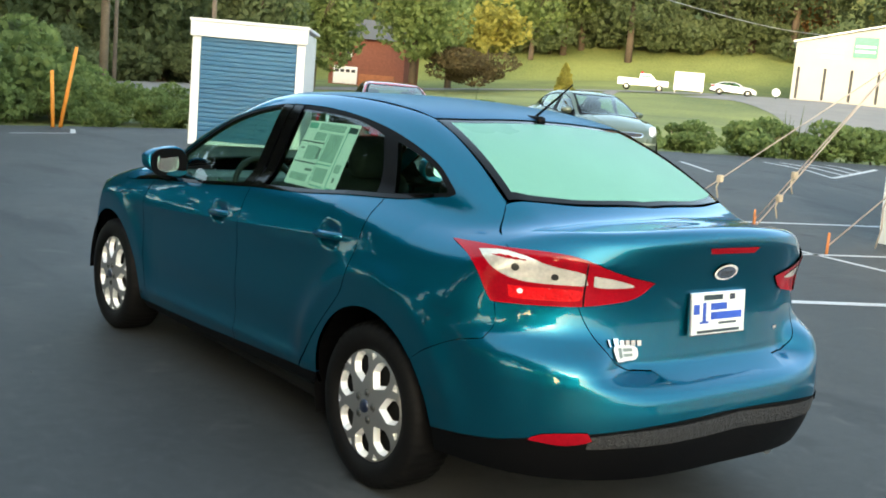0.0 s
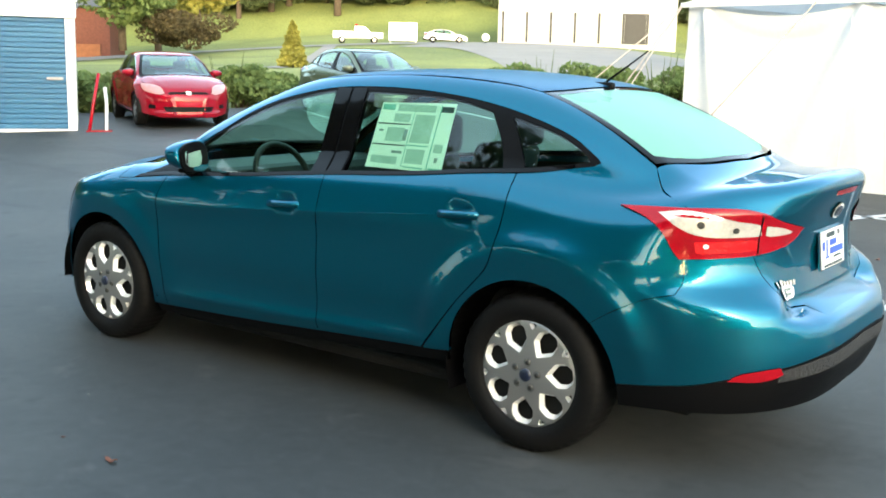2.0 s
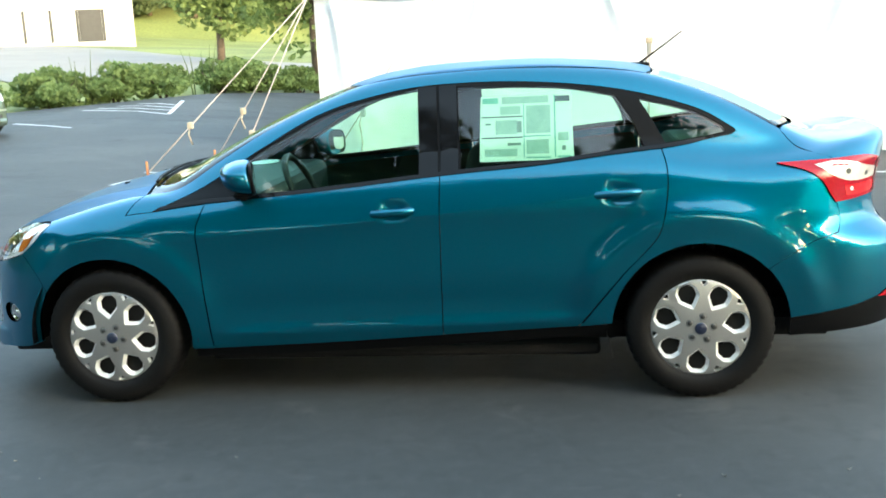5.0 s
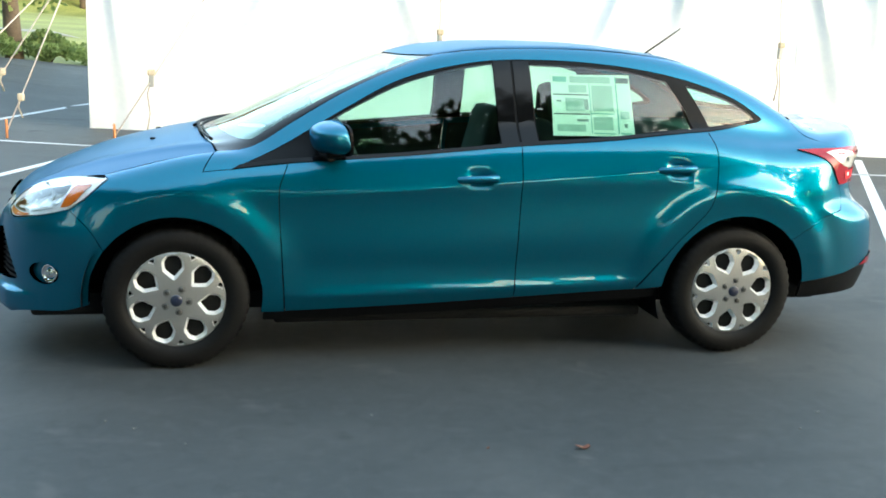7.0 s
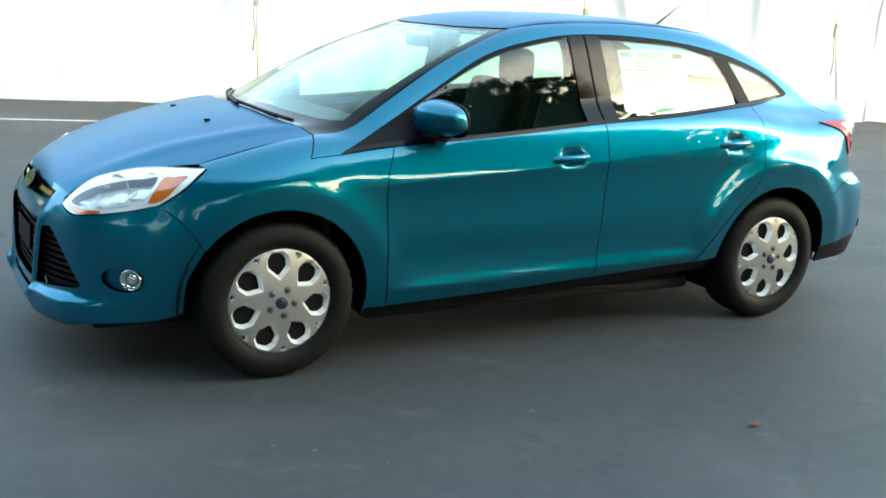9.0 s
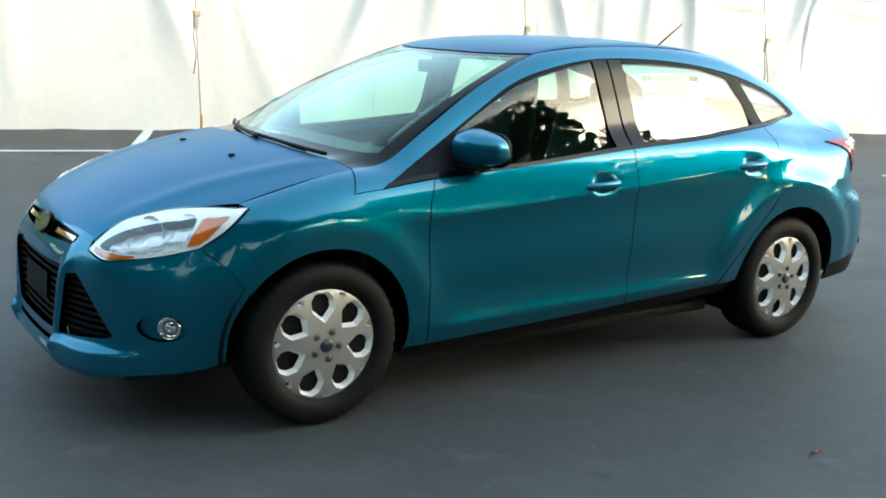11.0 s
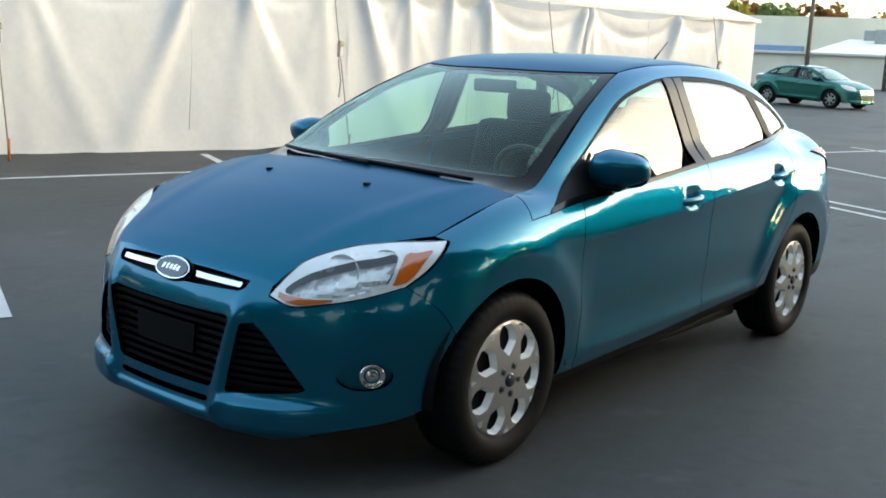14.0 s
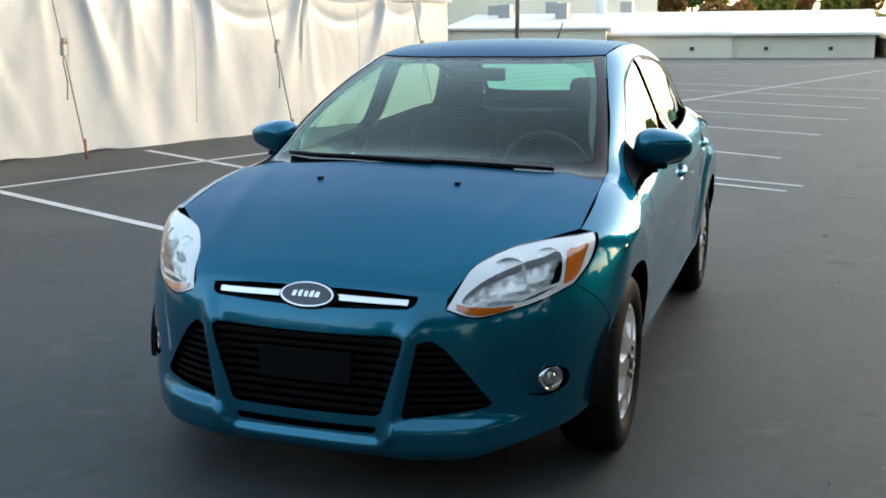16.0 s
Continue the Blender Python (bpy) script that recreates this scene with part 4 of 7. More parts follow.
SHELF = [(float(u), float(z)) for z in np.arange(.575, .775, .0055) for u in np.arange(-1.0, 1.0, .018) if z < .645 + .2 * max(0, abs(u) - .33)]
panel("rear_bumper", "rear", sym(rear_bumper_half, 0), TEAL, sedan, grid=.014, extra=SHELF)
valance_half = lines("rear", [(-2.33, 0, .504), (-2.31, .2, .498), (-2.25, .45, .480), (-2.12, .7, .437), (-1.95, .82, .386), (-1.702, .351)], [(-1.702, .351), (-1.70, .265)], [(-1.70, .265), (-1.95, .8, .282), (-2.15, .6, .30), (-2.28, 0, .30)])
panel("rear_valance", "rear", sym(valance_half, 0), BLACK, sedan, "black textured rear valance", lift=-.004)

# wheels
def wheel_meshes():
    tyre = lathe_bm([(.20, -.095), (.225, -.10), (.26, -.105), (.295, -.10), (.312, -.085), (.318, -.06), (.319, 0), (.318, .06), (.312, .085), (.295, .10), (.26, .107), (.235, .104), (.224, .096), (.21, .085)], 144)
    for v in tyre.verts:
        r, k = math.hypot(v.co.x, v.co.z), round(math.atan2(v.co.z, v.co.x) / (2 * math.pi) * 144)
        if r > .3105 and abs(v.co.y) > .05 and k % 3 == 0:
            v.co.x, v.co.z = v.co.x * .981, v.co.z * .981
    ring = [(.226 * math.cos(a), .226 * math.sin(a)) for a in np.arange(112) * 2 * math.pi / 112]
    holes = []
    for k in range(7):
        a = 2 * math.pi * (k + .5) / 7 + .14
        flat = [(.089, 0), (.096, .009), (.132, .045), (.139, .0475), (.172, .0475), (.179, .045), (.199, .029), (.203, .021), (.204, 0)]
        flat = flat + [(r, -w) for r, w in flat[-2:0:-1]]
        holes.append(curve([(r * math.cos(a) - w * math.sin(a), r * math.sin(a) + w * math.cos(a)) for r, w in flat], .006, True))
        a = 2 * math.pi * k / 7 + .14
        polar = [(.181, 0), (.202, .085), (.206, .05), (.207, 0), (.206, -.05), (.202, -.085)]
        holes.append([(r * math.cos(a + d), r * math.sin(a + d)) for r, d in polar])
    v, f, rims = filled(ring, holes, .014)
    r = np.hypot(v[:, 0], v[:, 1])
    rim = set(i for loop in rims[1:] for i in loop)
    h = .088 + .018 * (1 - (r / .226) ** 2) - .012 * np.exp(-((r - .226) / .012) ** 2)
    verts = [(x, y, z) for (x, z), y in zip(v, h)]
    faces = [t if np.cross(v[t[1]] - v[t[0]], v[t[2]] - v[t[0]]) < 0 else t[::-1] for t in f]
    for loop in rims:
        n0, cx = len(verts), v[loop].mean(0)
        inner = [v[i] + (0 if loop is rims[0] else .24) * (cx - v[i]) for i in loop]
        verts += [(x, h[i] - .024, z) for i, (x, z) in zip(loop, inner)]
        for a in range(len(loop)):
            b = (a + 1) % len(loop)
            faces.append((loop[a], loop[b], n0 + b, n0 + a))
    n_face = len(f)
    return tyre, mesh_of("wheel_cover", verts, faces[:n_face]), mesh_of("spoke_edge", verts, faces[n_face:])


tyre_bm, cover_mesh, edge_mesh = wheel_meshes()
tyre_mesh = bpy.data.meshes.new("tyre")
tyre_bm.to_mesh(tyre_mesh)
for hub_x in (1.324, -1.324):
    for s in (1, -1):
        wheel = mesh_part("wheel", mesh_of("wheel_disc", [(.215 * math.cos(a), .06, .215 * math.sin(a)) for a in np.arange(32) * math.pi / 16], [tuple(range(32))]), DARK, sedan, "wheel with silver seven-spoke cover")
        wheel.matrix_basis = pose(hub_x, s * .785, .318, 0, 0, 0 if s > 0 else 180) @ pose(0, 0, 0, 0, 0 if hub_x > 0 else 16, 0)
        mesh_part("tyre", tyre_mesh, RUBBER, wheel, "black rubber tyre")
        cover = mesh_part("wheel_cover", cover_mesh, SILVER, wheel, "silver plastic wheel cover")
        mesh_part("spoke_edge", edge_mesh, BRIGHT_SILVER, cover, "bright bevelled spoke edges")
        part("hub_cap", lathe_bm([(.001, .115), (.022, .115), (.026, .111), (.026, .09)], 24), BADGE_BLUE, wheel, "dark blue centre cap")
        for k in range(5):
            a = 2 * math.pi * k / 5 + .75
            bm = lathe_bm([(.001, .112), (.008, .112), (.011, .108), (.012, .1035), (.0165, .106), (.017, .09)], 14)
            bmesh.ops.translate(bm, verts=bm.verts[:], vec=(.052 * math.cos(a), 0, .052 * math.sin(a)))
            part("lug_nut", bm, NUT, wheel)
        # wheel housing
        bm = bmesh.new()
        arcs = [(.40 * math.cos(a), .40 * math.sin(a)) for a in np.linspace(-.08, math.pi + .08, 25)]
        rows = [[bm.verts.new((c, y, d)) for c, d in arcs] for y in (-.25, .085)]
        for k in range(24):
            bm.faces.new((rows[0][k], rows[0][k + 1], rows[1][k + 1], rows[1][k]))
        bm.faces.new(rows[0])
        liner = part("wheel_liner", bm, BLACK, sedan, "black wheel housing")
        liner.matrix_basis = wheel.matrix_basis

# mirrors
for s in (1, -1):
    bm = bmesh.new()
    bmesh.ops.create_icosphere(bm, subdivisions=4, radius=1)
    for v in bm.verts:
        x, y, z = v.co
        x, y, z = (math.copysign(abs(c) ** .62, c) for c in (x, y, z))
        flat = max(-.55, x)
        tall = (.078 if z > 0 else .070) - .022 * max(-.3, y)
        v.co = (flat * .090 * (1 - .34 * max(0, y)) + .012 * z, y * .118, z * tall * (1 - .25 * max(0, x)) + .004 * y)
    shell = part("door_mirror", bm, TEAL, sedan, "teal door mirror housing", smooth=True)
    shell.matrix_basis = Matrix.Translation((.65, s * .888, 1.030)) @ Matrix.Diagonal((1, s, 1, 1)) @ pose(0, 0, 0, 0, 0, 14)
    bm = bmesh.new()
    ring = [bm.verts.new((-.0535 + .006 * math.sin(a), .014 + .068 * math.copysign(abs(math.cos(a)) ** .7, math.cos(a)) , .046 * math.copysign(abs(math.sin(a)) ** .7, math.sin(a)))) for a in np.arange(36) * math.pi / 18]
    bm.faces.new(ring)
    part("mirror_glass", bm, MIRROR, shell, "mirror glass")
    bm = bmesh.new()
    bezel_ring = lambda k, x: [bm.verts.new((x + .006 * math.sin(a), .108 * k * math.copysign(abs(math.cos(a)) ** .7, math.cos(a)), .072 * k * math.copysign(abs(math.sin(a)) ** .7, math.sin(a)))) for a in np.arange(36) * math.pi / 18]
    front_edge, back_edge = bezel_ring(1.0, -.0525), bezel_ring(1.0, -.040)
    bm.faces.new(front_edge)
    for k in range(36):
        bm.faces.new((front_edge[k], front_edge[(k + 1) % 36], back_edge[(k + 1) % 36], back_edge[k]))
    part("mirror_bezel", bm, BLACK, shell, "black mirror bezel")
    bm = box_bm((-.045, -.10, -.082), (.04, .02, -.055), .012)
    part("mirror_base", bm, BLACK, shell, "black mirror base")
    part("mirror_foot", tube_bm([(.0, -.16, -.085), (.0, -.10, -.082), (0, -.02, -.075)], [.034, .032, .026], 10), BLACK, shell, "black mirror foot")

# door handles
for s in (1, -1):
    for x, z in ((-.01, .860), (-.98, .912)):
        y = float(side_at(x, z)[1])
        bm = tube_bm([(x + .10, y - .012, z - .006), (x + .085, y + .018, z - .004), (x + .03, y + .030, z), (x - .04, y + .030, z + .004), (x - .085, y + .018, z + .006), (x - .10, y - .012, z + .006)], [.014, .016, .016, .016, .016, .014], 10)
        ob = part("door_handle", bm, TEAL, sedan, "body-coloured pull handle", smooth=True)
        ob.matrix_basis = Matrix.Diagonal((1, s, 1, 1))

# underside and cabin
# low trays added to keep the tent's light from under the car
part("under_tray", box_bm((-.90, -.76, .165), (.90, .76, .222), .02), DARK, sedan, "dark tray added under the body to block light")
part("engine_tray", box_bm((1.02, -.58, .175), (1.98, .58, .222), .02), DARK, sedan, "dark tray added under the engine to block light")
part("silencer", box_bm((-2.05, -.45, .20), (-1.72, .30, .34), .06), DARK, sedan, "dark exhaust silencer")
part("floor_pan", box_bm((-1.9, -.66, .22), (1.9, .66, .30)), DARK, sedan, "dark underside")
part("inner_panel", box_bm((-2.14, -.62, .30), (-1.75, .62, .62), .03), DARK, sedan, "dark inner body behind the rear wheels")
part("inner_panel", box_bm((1.74, -.60, .27), (1.93, .60, .66), .03), DARK, sedan, "dark inner body before the front wheels")
for s in (1, -1):
    part("inner_panel", box_bm((-1.86, min(s * .62, s * .84), .30), (-1.74, max(s * .62, s * .84), .60), .02), DARK, sedan)
    part("inner_panel", box_bm((1.735, min(s * .60, s * .74), .27), (1.80, max(s * .60, s * .74), .60), .02), DARK, sedan)
part("dashboard", box_bm((.62, -.68, .72), (1.1, .68, .955), .05), CABIN, sedan, "dark grey dashboard")
# a pale flat oval laid on the dashboard
slip = [(.95 + .075 * math.cos(a), -.52 + .12 * math.sin(a)) for a in np.arange(24) * math.pi / 12]
bm = prism_bm(slip, .003)
bmesh.ops.translate(bm, verts=bm.verts[:], vec=(0, 0, .957))
part("paper_slip", bm, PAPER, sedan, "pale flat oval on the dashboard")
part("parcel_shelf", box_bm((-1.72, -.58, 1.0), (-1.32, .58, 1.05), .01), CABIN, sedan)
for s in (1, -1):
    bm = box_bm((-.30, s * .37 - .25, .42), (.28, s * .37 + .25, .56), .05)
    seat = part("front_seat", bm, CLOTH, sedan, "charcoal cloth front seat", smooth=True)
    part("seat_back", box_bm((-.42, s * .37 - .24, .50), (-.26, s * .37 + .24, 1.12), .06, Matrix.Rotation(radians(-14), 4, "Y")), CLOTH, seat, smooth=True)
    part("head_restraint", box_bm((-.56, s * .37 - .13, 1.09), (-.45, s * .37 + .13, 1.28), .045), CLOTH, seat, smooth=True)
bench = part("rear_seat", box_bm((-1.15, -.62, .42), (-.68, .62, .58), .05), CLOTH, sedan, "charcoal cloth rear bench", smooth=True)
part("seat_back", box_bm((-1.38, -.62, .5), (-1.2, .62, 1.05), .05, Matrix.Rotation(radians(-20), 4, "Y")), CLOTH, bench, smooth=True)
wheel_pts = [(.50 + .08 * math.sin(a), .37 + .185 * math.cos(a), .90 + .17 * math.sin(a)) for a in np.linspace(0, 2 * math.pi, 33)]
part("steering_wheel", tube_bm(wheel_pts, .016, 8), CABIN, sedan, "black steering wheel")

# antenna, nozzles, wipers
base = part("antenna", box_bm((-1.19, -.022, 1.40), (-1.07, .022, 1.438), .014), BLACK, sedan, "black roof antenna", smooth=True)
part("rod", tube_bm([(-1.135, 0, 1.43), (-1.24, 0, 1.503), (-1.345, 0, 1.578)], [.006, .0045, .003], 8), BLACK, base)
for s in (1, -1):
    p = top_at(1.44, s * .272)
    part("washer_nozzle", box_bm((1.432, s * .272 - .010, p[2] - .004), (1.456, s * .272 + .010, p[2] + .007), .003), BLACK, sedan, "black washer nozzle")
for run in ([(1.255, .10), (1.215, -.15), (1.14, -.42), (1.06, -.60)], [(1.17, .56), (1.215, .35), (1.235, .05), (1.225, -.10)]):
    pts = [tuple(top_at(x, y) + (0, 0, .010)) for x, y in run]
    arm = part("wiper", tube_bm(curve(pts, .05), .008, 6), BLACK, sedan, "black wiper")
    part("blade", tube_bm([tuple(Vector(p) + Vector((-.02, 0, -.006))) for p in curve(pts, .05)[3:]], .005, 5), BLACK, arm)
panel("cowl", "top", sym(lines("top", [(1.25, 0, 0), (1.215, .35, 0), (1.115, .60, 0), (1.02, .73, 0)], [(1.02, .73, 0), (.97, .70, 0)], [(.97, .70, 0), (1.06, .58, 0), (1.14, .34, 0), (1.175, 0, 0)]), 1), BLACK, sedan, "black cowl under the wipers", lift=-.018, flange=0)


def oval(name, mode, u, v, ru, rv, material, parent, lift, label="", n=36):
    pts = [(u + ru * math.cos(a), v + rv * math.sin(a)) for a in np.arange(n) * 2 * math.pi / n]
    return mesh_part(name, skin_mesh(name, mode, pts, lift=lift, flange=.012, grid=.02), material, parent, label)


# badges: plain ovals
mount = oval("badge_mount", "front", 0, .676, .092, .039, BLACK, sedan, .002, "black badge mount")
badge = oval("front_badge", "front", 0, .676, .083, .034, CHROME, mount, .014, "chrome oval badge with a dark face")
oval("badge_face", "front", 0, .676, .076, .0295, BADGE_BLUE, badge, .017)
for k in range(5):
    u0 = -.045 + .018 * k
    mesh_part("badge_mark", skin_mesh("badge_mark", "front", [(u0 + .003 * math.sin(k), .669), (u0 + .013, .668), (u0 + .016, .684 + .003 * (k % 2)), (u0 + .004, .683)], lift=.0185, flange=.003, grid=.1), CHROME, badge)
rear_badge = oval("rear_badge", "boot", -.007, math.atan2(.966 - .80, .45), .062, .052, LAMP_BEZEL, sedan, .008, "chrome oval badge with a dark face")
oval("badge_face", "boot", -.007, math.atan2(.966 - .80, .45), .050, .038, BADGE_FACE, rear_badge, .011)
for k in range(4):
    u0 = .026 - .017 * k
    a0 = math.atan2(.966 - .80, .45)
    mesh_part("badge_mark", skin_mesh("badge_mark", "boot", [(u0, a0 - .018), (u0 - .011, a0 - .018), (u0 - .011, a0 + .018), (u0, a0 + .016)], lift=.0125, flange=.003, grid=.1), CHROME, rear_badge)


def boot_bar(name, y0, y1, z0, z1, material, parent, lift, label=""):
    """A strip on the boot's upright face."""
    at = lambda y, z: (y, math.atan2(z - .80, .42))
    pts = curve([at(y0, z0), at(y1, z0)], .03) + curve([at(y1, z0), at(y1, z1)], .02)[1:] + curve([at(y1, z1), at(y0, z1)], .03)[1:] + curve([at(y0, z1), at(y0, z0)], .02)[1:-1]
    return mesh_part(name, skin_mesh(name, "boot", pts, lift=lift, flange=.008, grid=.03), material, parent, label)


script = boot_bar("model_badge", .505, .498, .736, .714, CHROME, sedan, .006, "small chrome lettering drawn as plain bars")
for k, (a, b) in enumerate(((.482, .462), (.455, .438), (.431, .414), (.407, .390), (.383, .366))):
    boot_bar("letter_bar", a, b, .716, .734 if k else .740, CHROME, script, .006)
decal = mesh_part("dealer_decal", skin_mesh("dealer_decal", "boot", [(.437 + .056 * math.copysign(abs(math.cos(a)) ** .5, math.cos(a)), math.atan2(.694 - .80, .42) + .054 * math.copysign(abs(math.sin(a)) ** .7, math.sin(a))) for a in np.arange(32) * math.pi / 16], lift=.006, flange=.006, grid=.02), WHITE, sedan, "white oval decal with grey bars")
boot_bar("print_bar", .47, .455, .680, .709, INK, decal, .008)
boot_bar("print_bar", .447, .405, .698, .708, INK, decal, .008)
boot_bar("print_bar", .447, .405, .682, .691, INK, decal, .008)
trim = boot_bar("trim_badge", -.385, -.415, .720, .730, CHROME, sedan, .004, "small chrome trim badge")
brake = mesh_part("high_brake_lamp", skin_mesh("high_brake_lamp", "boot", [(y, math.atan2(z - .8, .50)) for y, z in ((.140, 1.066), (-.140, 1.066), (-.120, 1.048), (.120, 1.048))], lift=.003, flange=.01, grid=.03), RED_BODY, sedan, "red high brake lamp")

# dealer plate
plate = part("dealer_plate", box_bm((-.006, -.155, -.078), (.006, .155, .078), .004), CHROME, sedan, "white dealer plate in a chrome frame, with blue bars")
plate.matrix_basis = pose(-2.188, 0, .814, 0, 6, 0)
def plate_bar(y0, y1, z0, z1, material, lift=.0075):
    part("print_bar", box_bm((-lift - .0015, min(y0, y1), z0), (-lift, max(y0, y1), z1)), material, plate)
plate_bar(-.147, .147, -.071, .071, PAPER, .0062)
for y0, y1, z0, z1, m in ((.085, -.02, .048, .066, INK_DARK), (-.06, -.09, .046, .066, BADGE_BLUE), (.045, -.045, .012, .036, INK_BLUE), (.045, -.13, -.022, .004, INK_BLUE), (.0, -.10, -.040, -.032, INK_DARK),
                          (.09, .072, -.03, .04, INK_BLUE), (.105, .057, -.034, -.026, INK_BLUE), (.14, .108, .0, .035, INK_BLUE), (.12, -.12, -.068, -.058, INK_DARK)):
    plate_bar(y0, y1, z0, z1, m)

# price sheet behind the rear door glass
sheet_out = lines("side", [(-.392, 1.066), (-.398, 1.335)], [(-.398, 1.335), (-.795, 1.343)], [(-.795, 1.343), (-.803, 1.072)], [(-.803, 1.072), (-.392, 1.066)])
sheet = mesh_part("price_sheet", skin_mesh("price_sheet", "side", sheet_out, lift=-.012, flange=0, field=greenhouse), PAPER, sedan, "white printed price sheet inside the rear door glass")
def sheet_bar(x0, x1, z0, z1, material):
    """A printed block: fractions of the sheet's width and height."""
    px = lambda u: -.394 - .407 * u
    pz = lambda v: 1.338 - .268 * v
    run = lambda a, b: [a, b]
    out = lines("side", [(px(x0), pz(z0)), (px(x1), pz(z0))], [(px(x1), pz(z0)), (px(x1), pz(z1))], [(px(x1), pz(z1)), (px(x0), pz(z1))], [(px(x0), pz(z1)), (px(x0), pz(z0))])
    mesh_part("print_block", skin_mesh("print_block", "side", out, lift=-.0105, flange=0, grid=.05, field=greenhouse), material, sheet)
for x0, x1, z0, z1, m in ((.03, .20, .04, .13, INK_GREEN), (.24, .74, .03, .14, INK_PALE), (.81, .97, .04, .13, INK_DARK), (.02, .46, .335, .355, INK_DARK), (.02, .46, .665, .685, INK_DARK), (.48, .76, .655, .672, INK_GREEN),
                          (.30, .44, .76, .80, INK), (.22, .44, .18, .31, INK_PALE), (.17, .40, .40, .62, INK_PALE), (.40, .45, .42, .60, INK), (.06, .12, .44, .47, INK), (.50, .76, .18, .62, INK_PALE), (.80, .815, .02, .97, INK_GREEN),
                          (.83, .97, .95, .97, INK_GREEN), (.88, .92, .82, .88, INK), (.05, .40, .85, .95, INK_PALE), (.50, .74, .72, .92, INK_PALE), (.84, .95, .62, .75, INK_PALE), (.47, .48, .15, .97, INK_GREEN), (.50, .76, .96, .975, INK_GREEN)):
    sheet_bar(x0, x1, z0, z1, m)

# rear valance strip, reflectors, exhaust
strip = sym(lines("rear", [(-2.33, 0, .496), (-2.25, .45, .473), (-2.20, .62, .450)], [(-2.20, .62, .450), (-2.20, .62, .41)], [(-2.20, .62, .41), (-2.25, .45, .425), (-2.32, 0, .440)]), 0)
panel("mesh_strip", "rear", strip, MESH_BLACK, sedan, "black honeycomb strip", lift=.0)
for s in (1, -1):
    run = [(-2.085, .768, .418), (-2.123, .743, .446), (-2.217, .633, .464), (-2.224, .62, .440), (-2.17, .68, .418)]
    mesh_part("reflector", skin_mesh("reflector", "rear", [(s * u, v) for u, v in lines("rear", run + run[:1])], lift=.006, flange=.01, grid=.03), RED_BODY, sedan, "red bumper reflector")
part("exhaust_pipe", tube_bm([(-1.9, -.42, .25), (-2.16, -.42, .255), (-2.20, -.42, .245)], .022, 14), STEEL, sedan, "steel exhaust tip")

# inner trim, headliner
for name, outline in (("front_door_trim", front_door), ("rear_door_trim", rear_door)):
    o = np.array(outline)
    mid = o.mean(0)
    inner = [tuple(mid + .97 * (q - mid)) for q in o]
    panel(name, "side", inner, CABIN, sedan, "dark door trim", both=True, lift=-.06, flange=0, grid=.06)
panel("headliner", "top", [tuple(np.array((-.42, 0)) + .96 * (np.array(q) - (-.42, 0))) for q in sym(roof_half, 1)], LINER, sedan, "pale grey headliner", lift=-.03, flange=0, grid=.08)
part("rear_view_mirror", box_bm((.30, -.12, 1.285), (.325, .12, 1.345), .01), CABIN, sedan, "black rear-view mirror")
part("centre_console", box_bm((-.5, -.11, .3), (.75, .11, .62), .03), CABIN, sedan)
part("firewall", box_bm((1.05, -.7, .3), (1.08, .7, .93)), CABIN, sedan)
part("boot_bulkhead", box_bm((-1.42, -.62, .3), (-1.38, .62, 1.02)), CABIN, sedan)


# ---- ground, lot, lines ----
def lot_tilt(x, y):
    """The lot rises gently towards its far corner and its west end."""
    return np.clip((x - 3) / 6, 0, 1) * .033 * np.clip(-y - 2.5, 0, 28) + np.clip(-20 - x, 0, 60) * .012


def height(x, y):
    """The land: level round the lot, a grassy rise, wooded hills beyond."""
    r, a = np.hypot(x, y), np.arctan2(y, x)
    toward = np.exp(-((a + .95) / .38) ** 2)
    z = lot_tilt(x, y) * np.clip((90 - np.abs(x)) / 40, 0, 1) + np.interp(r, (30, 62, 80, 98, 113, 126, 140), (0, .35, 1.3, 2.65, 3.35, 4.6, 6.0)) * toward + np.clip(r - 30, 0, 96) * .002
    # hill steepened out of view so the car roof mirrors trees, not sky
    z = z + np.clip(r - 135, 0, 200) * .36 * np.exp(-((a + .9) / .9) ** 2)
    west = np.exp(-((np.abs(a) - math.pi) / .6) ** 2)
    z = z - west * np.clip(r - 78, 0, 20) * .08 + west * np.clip(r - 100, 0, 300) * .05
    return z - .12


def ground_z(x, y):
    return float(height(np.array(float(x)), np.array(float(y))))


def lot_z(x, y):
    return float(lot_tilt(np.array(float(x)), np.array(float(y))))


rings = [0, 4, 8, 11, 14, 17, 20, 22, 24, 26, 28] + list(range(30, 142, 3)) + [150, 170, 210, 270, 350, 500, 800, 1500, 3000]
spokes = 240
gv, gf = [(0, 0, -.12)], []
for n, r in enumerate(rings[1:]):
    for k in range(spokes):
        a = 2 * math.pi * k / spokes
        x, y = r * math.cos(a), r * math.sin(a)
        gv.append((x, y, ground_z(x, y)))
        here, nxt = 1 + n * spokes + k, 1 + n * spokes + (k + 1) % spokes
        gf.append((0, here, nxt) if n == 0 else (here - spokes, here, nxt, nxt - spokes))
tagged(mesh_part("ground", mesh_of("ground", gv, gf, True), GRASS), "mown grass ground rising to wooded hills", "ground", kind="structure")

